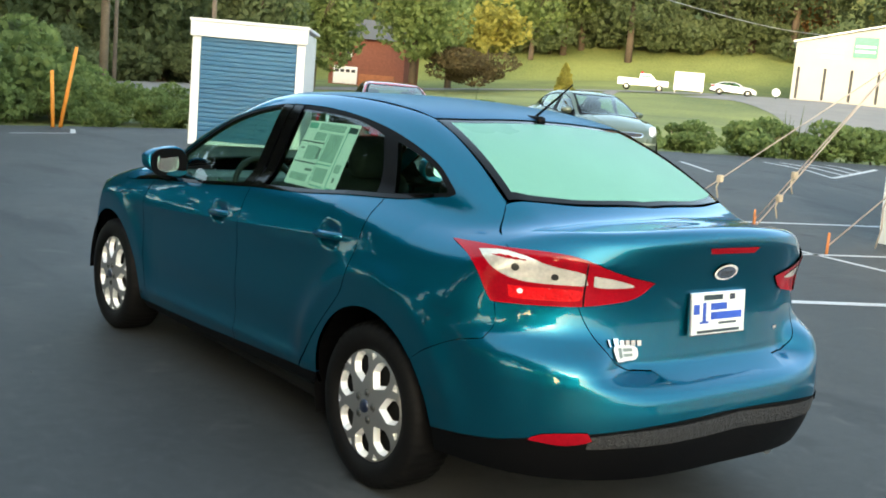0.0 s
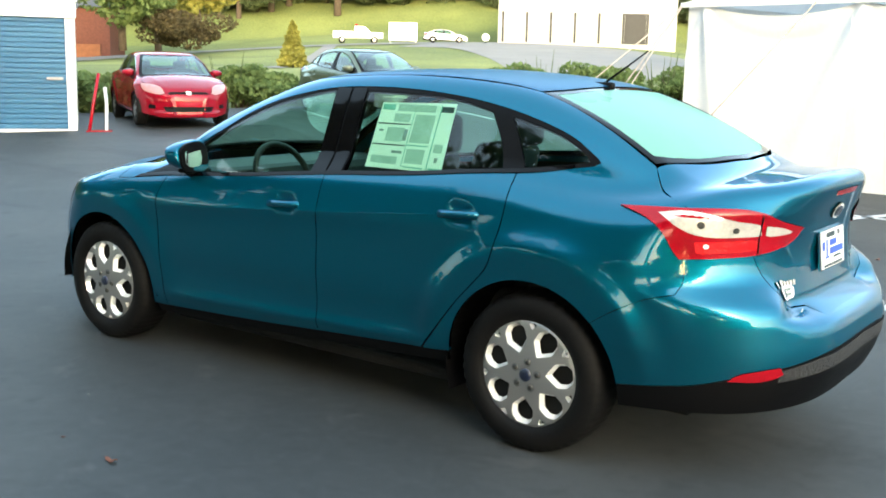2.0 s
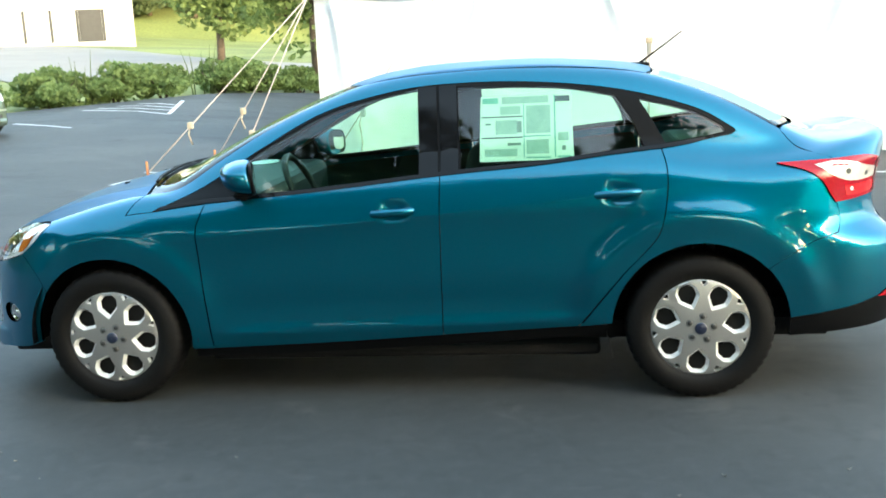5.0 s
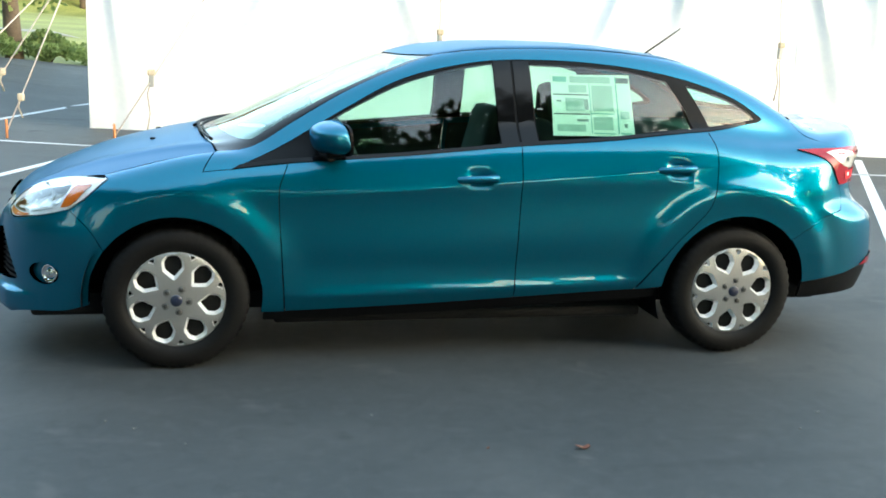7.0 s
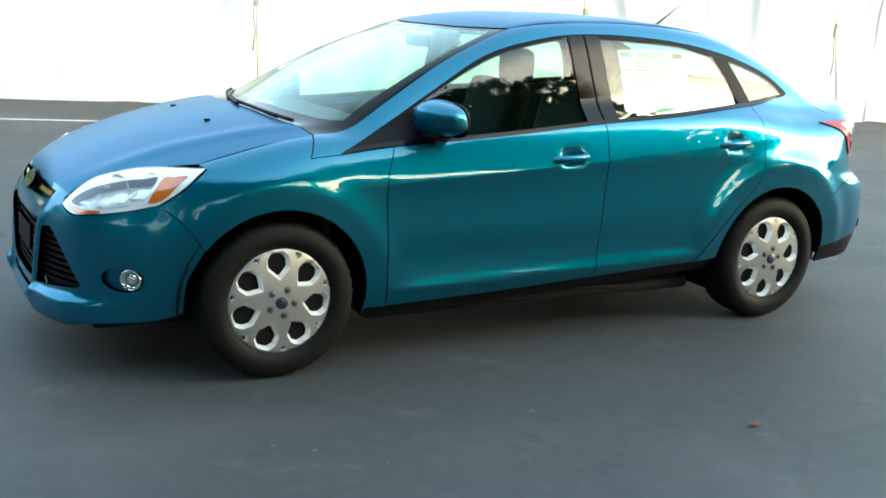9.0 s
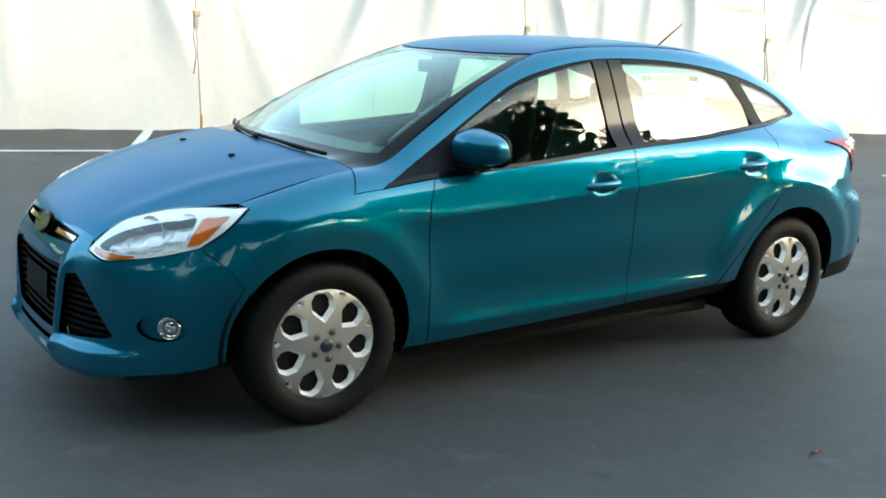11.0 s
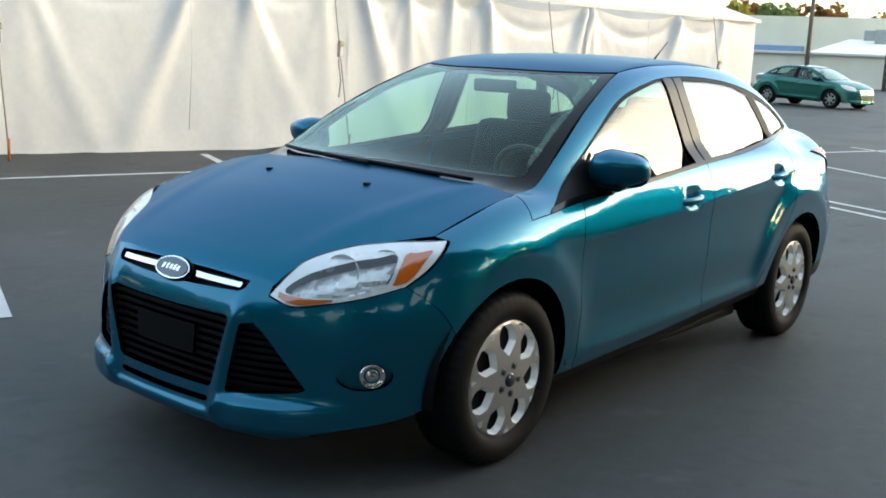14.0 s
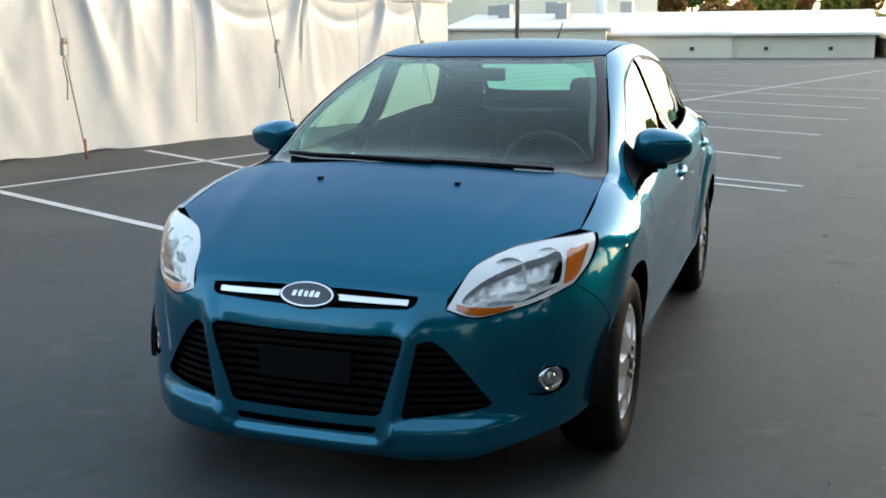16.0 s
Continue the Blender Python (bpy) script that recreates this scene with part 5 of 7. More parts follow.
edge = curve([(18.9, 12), (18.7, 2), (18.4, -7), (16.9, -10), (15.5, -13.2), (12.5, -18.6), (9.7, -21.4), (6, -25.5), (-5, -33)], 1.0) + curve([(-5, -33), (-40, -33)], 3)[1:] + curve([(-40, -33), (-76, -33)], 6)[1:] + curve([(-76, -33), (-76, 14)], 6)[1:] + curve([(-76, 14), (18.9, 12)], 4)[1:-1]
lot_v, lot_f, lot_rims = filled(edge, (), 1.5)
lot_xyz = [(x, y, lot_z(x, y)) for x, y in lot_v]
skirt = lot_rims[0]
n0 = len(lot_xyz)
lot_xyz += [(*lot_xyz[k][:2], lot_xyz[k][2] - .6) for k in skirt]
lot_f = list(lot_f) + [(skirt[k], skirt[(k + 1) % len(skirt)], n0 + (k + 1) % len(skirt), n0 + k) for k in range(len(skirt))]
lot = tagged(mesh_part("parking_lot", mesh_of("parking_lot", lot_xyz, lot_f), ASPHALT), "dark sealed asphalt parking lot with faded lines", "parking lot", kind="structure")


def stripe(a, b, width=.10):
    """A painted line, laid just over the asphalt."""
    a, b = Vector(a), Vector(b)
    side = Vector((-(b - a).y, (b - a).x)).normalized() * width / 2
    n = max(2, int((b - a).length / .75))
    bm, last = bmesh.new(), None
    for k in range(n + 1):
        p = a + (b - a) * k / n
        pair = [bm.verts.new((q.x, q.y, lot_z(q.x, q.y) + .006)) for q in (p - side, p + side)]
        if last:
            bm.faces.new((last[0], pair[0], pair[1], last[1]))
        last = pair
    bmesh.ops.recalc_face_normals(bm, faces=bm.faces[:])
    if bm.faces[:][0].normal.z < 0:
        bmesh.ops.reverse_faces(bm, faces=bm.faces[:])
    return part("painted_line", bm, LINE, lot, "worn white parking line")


# lines placed to fit the camera's view, by sight lines onto the lot
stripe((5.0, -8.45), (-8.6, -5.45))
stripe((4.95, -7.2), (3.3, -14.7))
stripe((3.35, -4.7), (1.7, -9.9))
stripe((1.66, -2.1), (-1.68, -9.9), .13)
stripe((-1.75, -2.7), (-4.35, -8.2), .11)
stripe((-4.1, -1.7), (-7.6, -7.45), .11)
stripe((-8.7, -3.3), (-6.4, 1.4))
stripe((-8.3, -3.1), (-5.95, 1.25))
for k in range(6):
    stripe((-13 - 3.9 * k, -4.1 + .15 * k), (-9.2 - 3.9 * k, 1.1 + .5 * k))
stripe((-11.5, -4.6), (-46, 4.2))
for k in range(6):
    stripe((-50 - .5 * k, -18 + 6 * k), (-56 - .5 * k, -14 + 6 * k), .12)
# hatching moved along sight lines from the walk's start onto the tilted lot
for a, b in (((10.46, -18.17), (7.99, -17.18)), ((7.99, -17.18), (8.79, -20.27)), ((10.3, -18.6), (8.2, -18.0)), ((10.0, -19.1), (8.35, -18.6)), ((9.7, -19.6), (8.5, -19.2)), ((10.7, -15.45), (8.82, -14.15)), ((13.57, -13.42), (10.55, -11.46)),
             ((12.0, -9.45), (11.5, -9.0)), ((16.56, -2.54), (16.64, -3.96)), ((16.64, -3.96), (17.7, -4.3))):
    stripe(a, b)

# fallen leaves and grit
rnd = random.Random(31)


def litter(name, label, x, y, size, material, curl=.25):
    """A curled scrap lying on the asphalt."""
    n = 10
    bm = bmesh.new()
    mid = bm.verts.new((0, 0, size * .10))
    ring = []
    for k in range(n):
        a = 2 * math.pi * k / n
        r = size * (.5 + .12 * math.cos(3 * a)) * (1.0 if abs(math.sin(a)) < .8 else .55)
        ring.append(bm.verts.new((r * math.cos(a), r * .7 * math.sin(a), size * curl * abs(math.cos(a)) ** 2)))
    for k in range(n):
        bm.faces.new((mid, ring[k], ring[(k + 1) % n]))
    low = bmesh.ops.extrude_face_region(bm, geom=bm.faces[:])
    bmesh.ops.translate(bm, verts=[v for v in low["geom"] if isinstance(v, bmesh.types.BMVert)], vec=(0, 0, .002))
    ob = part(name, bm, material, None)
    ob.matrix_basis = pose(x, y, lot_z(x, y) + .003, 0, 0, rnd.uniform(0, 360))
    return tagged(ob, label, name.replace("_", " "), "litter on the lot")


litter("fallen_leaf", "dry brown leaf lying on the asphalt", -.18, 1.97, .055, LEAF_BROWN)
for x, y, s in ((.18, 1.93, .018), (-2.6, 2.3, .05), (3.6, .9, .05), (2.9, 2.6, .045), (-3.4, 1.6, .04), (-11, -.6, .09), (-7.4, 2.4, .07), (4.2, -3.2, .06), (-1.3, -4.6, .06)):
    litter("fallen_leaf", "small dry brown leaf lying on the asphalt", x, y, s, LEAF_BROWN)
for k in range(26):
    x, y = rnd.uniform(-4.5, 4.5), rnd.uniform(1.3, 3.4)
    litter("stone_chip", "small pale stone chip on the asphalt", x, y, rnd.uniform(.010, .022), GRIT, .5)


# ---- the white tent ----
tent = thing("tent", "long white vinyl event tent with draped side walls and guy ropes", "tent", at=pose(2.85, -10.14, 0, 0, 0, math.degrees(math.atan2(2.64, -12.75))))
TENT_LONG, TENT_DEEP, EAVE = 19.9, 12.0, 2.42


def drape(name, x0, x1, seed):
    """One hung wall sheet: hooked along the eave, sagging between the hooks, with folds that fan down from them and a rucked hem."""
    rnd = random.Random(seed)
    nx, nz = int((x1 - x0) / .035), 44
    hooks, x = [], x0 + rnd.uniform(.1, .5)
    while x < x1:
        hooks.append(x)
        x += rnd.choice((.55, .8, 1.3, 1.7, 2.1)) * rnd.uniform(.85, 1.15)
    ridges = []
    for h in hooks:
        for _ in range(rnd.choice((2, 3, 3, 4))):
            ridges.append((h, rnd.uniform(-.42, .42), rnd.uniform(.5, 1.0), rnd.uniform(.03, .08), rnd.uniform(.05, .14), rnd.uniform(.6, 2.0)))
    xs, zs = np.linspace(x0, x1, nx + 1), np.linspace(0, EAVE * .985, nz + 1)
    gx, gz = np.meshgrid(xs, zs)
    drop = EAVE - gz
    d = np.zeros_like(gx)
    for h, m, reach_m, w0, spread, amp in ridges:
        middle = h + m * drop ** 1.15
        w = w0 + spread * drop
        d += amp * .026 * np.exp(-((gx - middle) / w) ** 2) * np.clip(drop / .12, 0, 1) * (.75 + .25 * np.cos(np.clip(drop / (2.6 * reach_m), 0, 1) * math.pi))
    for a, b in zip(hooks, hooks[1:]):
        if b - a > .5:
            u = np.clip((gx - a) / (b - a), 0, 1)
            sag = .16 * (b - a) * 4 * u * (1 - u)
            d -= .035 * np.exp(-((drop - .12 - sag) / .10) ** 2) * ((u > 0) & (u < 1)) * 4 * u * (1 - u)
    top_sag = np.zeros_like(gx)
    for a, b in zip(hooks, hooks[1:]):
        u = np.clip((gx - a) / (b - a), 0, 1)
        top_sag += .075 * (b - a) * 4 * u * (1 - u) * ((u > 0) & (u < 1))
    soft = np.array([[noise.noise((px * .55, pz * .5, seed)) * .05 + noise.noise((px * 1.7, pz * .8, seed + 5)) * .018 + noise.noise((px * 4, pz * 3.0 + px * 2.5, seed + 9)) * .004 for px in xs] for pz in zs])
    d = (d + soft) * np.clip(drop / .2 + .15, 0, 1)
    d = d + .05 * np.exp(-(gz / .25) ** 2) * np.array([noise.noise((px * 1.1, 7.7, seed)) for px in xs])[None]
    hem = np.array([.045 * max(0, noise.noise((px * 1.3, 3.1, seed))) for px in xs])[None] * np.exp(-(gz / .15) ** 2)
    verts = np.stack([gx, -np.maximum(d, -.07) - .02, gz + .008 + hem - top_sag * (gz / EAVE) ** 7], -1).reshape(-1, 3)
    faces = [(a, a + 1, a + nx + 2, a + nx + 1) for j in range(nz) for a in range(j * (nx + 1), j * (nx + 1) + nx)]
    return mesh_part(name, mesh_of(name, verts.tolist(), faces, True), VINYL, tent)


# the tent's own x runs along the wall, its -y side faces the car
n_sheets = 4
for k in range(n_sheets):
    drape("wall_sheet", TENT_LONG * k / n_sheets, TENT_LONG * (k + 1) / n_sheets + .03, 11 + k)
part("end_wall", box_bm((-.02, 0, .01), (.0, TENT_DEEP, EAVE)), VINYL, tent)
part("end_wall", box_bm((TENT_LONG, 0, .01), (TENT_LONG + .02, TENT_DEEP, EAVE)), VINYL, tent)
part("back_wall", box_bm((0, TENT_DEEP, .01), (TENT_LONG, TENT_DEEP + .02, EAVE)), VINYL, tent)
bm = bmesh.new()
c = [bm.verts.new(p) for p in ((-.1, -.1, EAVE), (TENT_LONG + .1, -.1, EAVE), (TENT_LONG + .1, TENT_DEEP + .1, EAVE), (-.1, TENT_DEEP + .1, EAVE), (5, TENT_DEEP / 2, 5), (TENT_LONG - 5, TENT_DEEP / 2, 5))]
for f in ((0, 1, 5, 4), (1, 2, 5), (2, 3, 4, 5), (3, 0, 4)):
    bm.faces.new([c[n] for n in f])
bmesh.ops.recalc_face_normals(bm, faces=bm.faces[:])
part("roof", bm, VINYL, tent, "peaked white vinyl roof")
part("valance", box_bm((-.1, -.10, EAVE - .05), (TENT_LONG + .1, -.085, EAVE + .02)), VINYL, tent, "white scalloped valance")


def tent_at(s, out, z=0.0):
    """A place along the tent's wall, a little out from it, in the world."""
    m = tent.matrix_basis
    return m @ Vector((s, -out, z))


def guy(label, s, out, stake_s, mid=.42, ratchet=True):
    """A strap from the eave to a ground stake, with its ratchet and loose tail."""
    g = thing("guy_strap", label, "strap", "guy straps of the tent")
    a, b = tent_at(s, .12, EAVE - .03), tent_at(stake_s, out, .10)
    part("strap", tube_bm([a, b], .010, 5), STRAP, g, "pale webbing strap")
    q = a + (b - a) * mid
    if ratchet:
        part("ratchet", box_bm(q - Vector((.035, .03, .09)), q + Vector((.035, .03, .09)), .012), STEEL, g, "steel ratchet")
        part("tail", tube_bm([q, q + Vector((.05, .03, -.18)), q + Vector((.02, .05, -.42)), q + Vector((.06, .06, -.66))], .011, 5), STRAP, g, "loose strap end")
        part("knot", box_bm(q + Vector((-.05, -.01, .06)), q + Vector((.05, .05, .14)), .018), ROPE, g)
    part("stake", tube_bm([b - Vector((0, 0, .12)), b + Vector((0, 0, .16))], [.018, .016], 7), RUST, g, "rusty ground stake")
    return g


for s in (4.9, 9.6, 13.9, 18.4):
    guy("white webbing strap with a steel ratchet holding the tent wall down", s, .62, s + .02)
guy("white webbing strap slanting out from the tent wall", 2.0, 1.9, .9, .7)
inverse = tent.matrix_basis.inverted()
for x, y, mid in ((4.79, -8.01, .55), (4.31, -9.37, .5), (3.68, -8.49, .62)):
    p = inverse @ Vector((x, y, 0))
    guy("slanting guy rope from the tent's corner to a stake", -.05, -p.y, p.x, mid, False)
    a, b = tent_at(-.05, .12, EAVE), Vector((x, y, .1))
    q = a + (b - a) * (mid + .2)
    knot = thing("rope_knot", "knotted rope end hanging on a guy rope", "rope", "rope knots")
    part("knot", box_bm(q - Vector((.04, .04, .05)), q + Vector((.04, .04, .05)), .02), ROPE, knot)
    part("tail", tube_bm([q, q + Vector((.03, .02, -.12)), q + Vector((-.02, .03, -.26))], .012, 5), ROPE, knot)
for s in (2.5, 7.4, 12.2, 16.5):
    part("wall_seam", tube_bm([(s, -.115, EAVE - .2), (s + .03, -.13, 1.3), (s - .02, -.14, .3)], .006, 5), VINYL, tent, "stitched seam with ties")


# ---- shed with a roller door ----
a, b = Vector((14.54, -5.46, 0)), Vector((13.31, -7.22, 0))
turn = math.degrees(math.atan2(b.y - a.y, b.x - a.x))
shed = thing("storage_shed", "white storage shed with a blue corrugated roller door", "shed", at=pose(a.x, a.y, .08, 0, 0, turn))
W, H = (b - a).length, 2.36
part("wall", box_bm((0, .05, -.1), (W, 2.6, H - .05)), WHITE, shed)
part("jamb", box_bm((0, 0, 0), (.16, .06, H - .02), .008), WHITE, shed)
part("jamb", box_bm((W - .16, 0, 0), (W, .06, H - .02), .008), WHITE, shed)
part("fascia", box_bm((-.04, -.05, H - .28), (W + .04, .07, H), .01), WHITE, shed, "white fascia over the door")
part("sill", box_bm((0, -.01, 0), (W, .06, .10), .006), WHITE, shed)
part("roof", box_bm((-.06, -.07, H), (W + .06, 2.7, H + .06), .01), WHITE, shed)
door = part("roller_door", box_bm((.16, .03, .1), (W - .16, .05, H - .28)), BLUE_DOOR, shed, "blue roller door")
for k in range(22):
    z = .1 + (H - .38) * (k + .5) / 22
    part("slat", box_bm((.165, .004, z - .036), (W - .165, .034, z + .036), .012), BLUE_DOOR, door)

latch = part("latch", box_bm((W - .5, -.03, .98), (W - .22, .005, 1.03), .008), STEEL, door, "steel latch bar")
ramp = thing("hand_truck", "red and white leaning trolley beside the shed", "trolley", at=pose(b.x - .12, b.y - .15, .14, 0, 0, turn))
part("frame", tube_bm([(0, -.25, 0), (.1, .0, .55), (.2, .1, 1.05)], .03, 8), RED_BODY, ramp, "red frame")
part("frame", tube_bm([(.3, -.25, 0), (.32, .0, .5), (.3, .1, .8)], .03, 8), WHITE, ramp, "white frame")
part("plate", box_bm((-.05, -.4, 0), (.4, -.2, .04), .01), RED_BODY, ramp)


# ---- parked cars ----
SHELL = ("hood", "roof", "boot_lid", "front_fender", "front_door", "rear_door", "side_frame", "rear_bumper")
plain_nose = skin_mesh("plain_bumper", "front", front_sym(bumper_half), grid=.04)
plain_nose.materials.append(TEAL)
sedan_parts = [(o.name.split(".")[0], o) for o in sedan.children]


def nose_patch(name, run, material, parent, label="", lift=.006, both=True):
    """A lamp, grille or slot laid on a parked car's nose, from (y, z) corners."""
    for s in (1, -1) if both else (1,):
        out = flat_front(*[[a, b] for a, b in zip(run, run[1:] + run[:1])], step=.03)
        mesh_part(name, skin_mesh(name, "front", [(s * u, z) for u, z in out], lift=lift, flange=.012, grid=.05), material, parent, label)


def parked_car(label, category, x, y, heading, size, colour, z=0.0, rim_label="silver alloy wheel"):
    length, width, tall = size
    car = thing("parked_car", label, category, "parked cars")
    car.matrix_basis = pose(x, y, z, 0, 0, heading) @ Matrix.Diagonal((length / 4.53, width / 1.82, tall / 1.49, 1))
    def copy(name, src, material, text=""):
        ob = mesh_part(name, src.data, None, car, text)
        if material:
            ob.material_slots[0].link = "OBJECT"
            ob.material_slots[0].material = material
        return ob
    for name, src in sedan_parts:
        if name in SHELL:
            copy(name, src, colour)
        elif name in ("window_surround", "sill", "windscreen_border", "rear_window_border", "belt_strip", "rear_valance"):
            copy(name, src, BLACK)
        elif name in ("front_door_glass", "rear_door_glass", "quarter_glass", "windscreen", "rear_window"):
            copy(name, src, GLASS)
        elif name in ("wheel_liner", "floor_pan", "dashboard", "parcel_shelf", "front_seat", "rear_seat", "headliner", "boot_bulkhead"):
            ob = copy(name, src, None)
            ob.matrix_basis = src.matrix_basis
            for sub in src.children:
                mesh_part(sub.name.split(".")[0], sub.data, None, ob).matrix_basis = sub.matrix_basis
        elif name == "wheel":
            ob = copy("wheel", src, None, rim_label)
            ob.matrix_basis = src.matrix_basis
            for sub in src.children:
                if sub.name.split(".")[0] in ("tyre", "wheel_cover"):
                    mesh_part(sub.name.split(".")[0], sub.data, None, ob)
        elif name == "door_mirror":
            ob = copy("door_mirror", src, colour)
            ob.matrix_basis = src.matrix_basis
        elif name == "tail_lamp":
            copy(name, src, None, "red tail lamp")
    ob = mesh_part("front_bumper", plain_nose, None, car)
    ob.material_slots[0].link = "OBJECT"
    ob.material_slots[0].material = colour
    return car


def lamp_pair(car, material=None, which=(1, -1)):
    for s in (1, -1):
        lamp = [(s * u, v) for u, v in lines("front", LAMP_TOP, LAMP_BACK, LAMP_LOW)]
        mesh_part("head_lamp", skin_mesh("head_lamp", "front", lamp, lift=.004, flange=.02, grid=.05), (material or LAMP_WHITE) if s in which else DARK_DOOR, car, "clear headlamp" if s in which else "empty dark headlamp opening")


red = parked_car("bright red two-door car parked nose out beside the shed", "car", 13.8, -9.66, math.degrees(math.atan2(.47, -.88)), (4.4, 1.76, 1.40), RED_PAINT, z=lot_z(13.8, -9.66))
lamp_pair(red, RED_LAMP)
nose_patch("upper_grille", [(0, .688), (.36, .680), (.40, .640), (0, .640)], BLACK, red, "dark slim grille")
nose_patch("intake", [(0, .395), (.48, .40), (.42, .30), (0, .295)], BLACK, red, "dark lower intake")
nose_patch("fog_pocket", [(.60, .43), (.70, .44), (.72, .36), (.60, .36)], BLACK, red, "dark fog lamp pocket")
nose_patch("emblem", [(0, .695), (.055, .69), (.045, .63), (0, .625)], LAMP_WHITE, red, "plain silver emblem", .012)
sage = parked_car("sage green sedan with one headlamp missing, parked by the hedge", "car", 11.6, -13.35, math.degrees(math.atan2(.36, -.93)), (4.43, 1.70, 1.45), SAGE_PAINT, z=lot_z(11.6, -13.35))
lamp_pair(sage, which=(1,))
nose_patch("upper_grille", [(0, .70), (.27, .69), (.29, .64), (.22, .605), (0, .60)], CHROME, sage, "chrome-rimmed oval grille")
nose_patch("grille_face", [(0, .69), (.25, .68), (.26, .645), (.20, .615), (0, .61)], DARK_DOOR, sage, "dark grille", .012)
nose_patch("emblem", [(0, .665), (.06, .66), (.06, .64), (0, .635)], BADGE_BLUE, sage, "plain blue oval emblem", .017)
nose_patch("intake", [(0, .40), (.42, .40), (.40, .33), (0, .325)], DARK_DOOR, sage, "dark lower intake")
nose_patch("bumper_strip", [(0, .50), (.70, .50), (.70, .46), (0, .455)], SAGE_STRIP, sage, "pale bumper strip")
pine = parked_car("dark green sedan with chrome grille at the lot's far side", "car", -34.8, -11.4, math.degrees(math.atan2(.95, .31)), (4.87, 1.80, 1.50), PINE_PAINT, z=lot_z(-34.8, -11.4))
lamp_pair(pine)
nose_patch("upper_grille", [(0, .68), (.38, .67), (.36, .56), (0, .55)], CHROME, pine, "chrome split grille")
nose_patch("intake", [(0, .48), (.45, .48), (.42, .32), (0, .315)], DARK_DOOR, pine, "dark lower intake")
x, y = -4.4 + .602 * 108, 3 - .798 * 108
white_car = parked_car("white coupe parked far off by the road", "car", x, y, math.degrees(math.atan2(-.60, -.80)), (4.6, 1.8, 1.32), WHITE_PAINT, z=ground_z(x, y) + .05)
lamp_pair(white_car)

# white pickup far off
x, y = -4.4 + .665 * 113, 3 - .746 * 113
truck = thing("pickup_truck", "white pickup truck parked far off by the road", "truck", at=pose(x, y, ground_z(x, y) + .05, 0, 0, math.degrees(math.atan2(-.665, -.746))))
part("bed", box_bm((-2.7, -.95, .5), (-.55, .95, 1.25), .05), WHITE_PAINT, truck, "white load bed")
part("body", box_bm((-.55, -.95, .5), (2.6, .95, 1.15), .10), WHITE_PAINT, truck)
bm = bmesh.new()
lo, hi = [(-.5, .88, 1.1), (1.35, .88, 1.1), (1.35, -.88, 1.1), (-.5, -.88, 1.1)], [(-.4, .72, 1.78), (.65, .72, 1.78), (.65, -.72, 1.78), (-.4, -.72, 1.78)]
va, vb = [bm.verts.new(p) for p in lo], [bm.verts.new(p) for p in hi]
bm.faces.new(vb)
for k in range(4):
    bm.faces.new((va[k], va[(k + 1) % 4], vb[(k + 1) % 4], vb[k]))
bmesh.ops.recalc_face_normals(bm, faces=bm.faces[:])
part("cab", bm, WHITE_PAINT, truck, "white cab")
for s in (1, -1):
    part("side_window", box_bm((-.3, s * .80 - .02, 1.22), (.75, s * .80 + .02, 1.62), .02), FAR_GLASS, truck)
part("windscreen", box_bm((.98, -.68, 1.18), (1.02, .68, 1.70), .01, Matrix.Rotation(radians(-42), 4, "Y")), FAR_GLASS, truck)
part("beacon", box_bm((-.38, -.2, 1.78), (-.1, .2, 2.0), .03), RED_BODY, truck, "red load behind the cab")
for hub_x in (-1.75, 1.65):
    for s in (1, -1):
        ob = mesh_part("tyre", tyre_mesh, None, truck)
        ob.matrix_basis = pose(hub_x, s * .85, .36) @ Matrix.Scale(1.12, 4)
        ob = mesh_part("wheel_cover", cover_mesh, None, truck)
        ob.matrix_basis = pose(hub_x, s * .87, .36, 0, 0, 0 if s > 0 else 180)


# ---- trees and bushes ----
def crown_mesh(name, seed, size, leaves=2500, leaf=.22, lobes=14):
    """A crown: many leaves in uneven clumps with gaps between."""
    rng = np.random.default_rng(seed)
    w, h = size
    c = rng.normal(size=(lobes, 3))
    c /= np.linalg.norm(c, axis=1, keepdims=True)
    c *= rng.uniform(.25, .72, (lobes, 1))
    c[:, 2] *= .9
    rad = rng.uniform(.22, .42, lobes)
    pick = rng.integers(0, lobes, leaves)
    d = rng.normal(size=(leaves, 3))
    d /= np.linalg.norm(d, axis=1, keepdims=True)
    p = c[pick] + d * (rad[pick] * rng.uniform(.55, 1.0, leaves) ** .5)[:, None]
    p *= (w, w, h)
    u = rng.normal(size=(leaves, 3))
    u /= np.linalg.norm(u, axis=1, keepdims=True)
    v = np.cross(u, rng.normal(size=(leaves, 3)))
    v /= np.linalg.norm(v, axis=1, keepdims=True)
    s = leaf * rng.uniform(.6, 1.4, (leaves, 1))
    quad = np.stack([p - u * s, p - v * s * .6, p + u * s, p + v * s * .6], 1).reshape(-1, 3)
    faces = np.arange(leaves * 4).reshape(-1, 4)
    return mesh_of(name, quad.tolist(), faces.tolist())


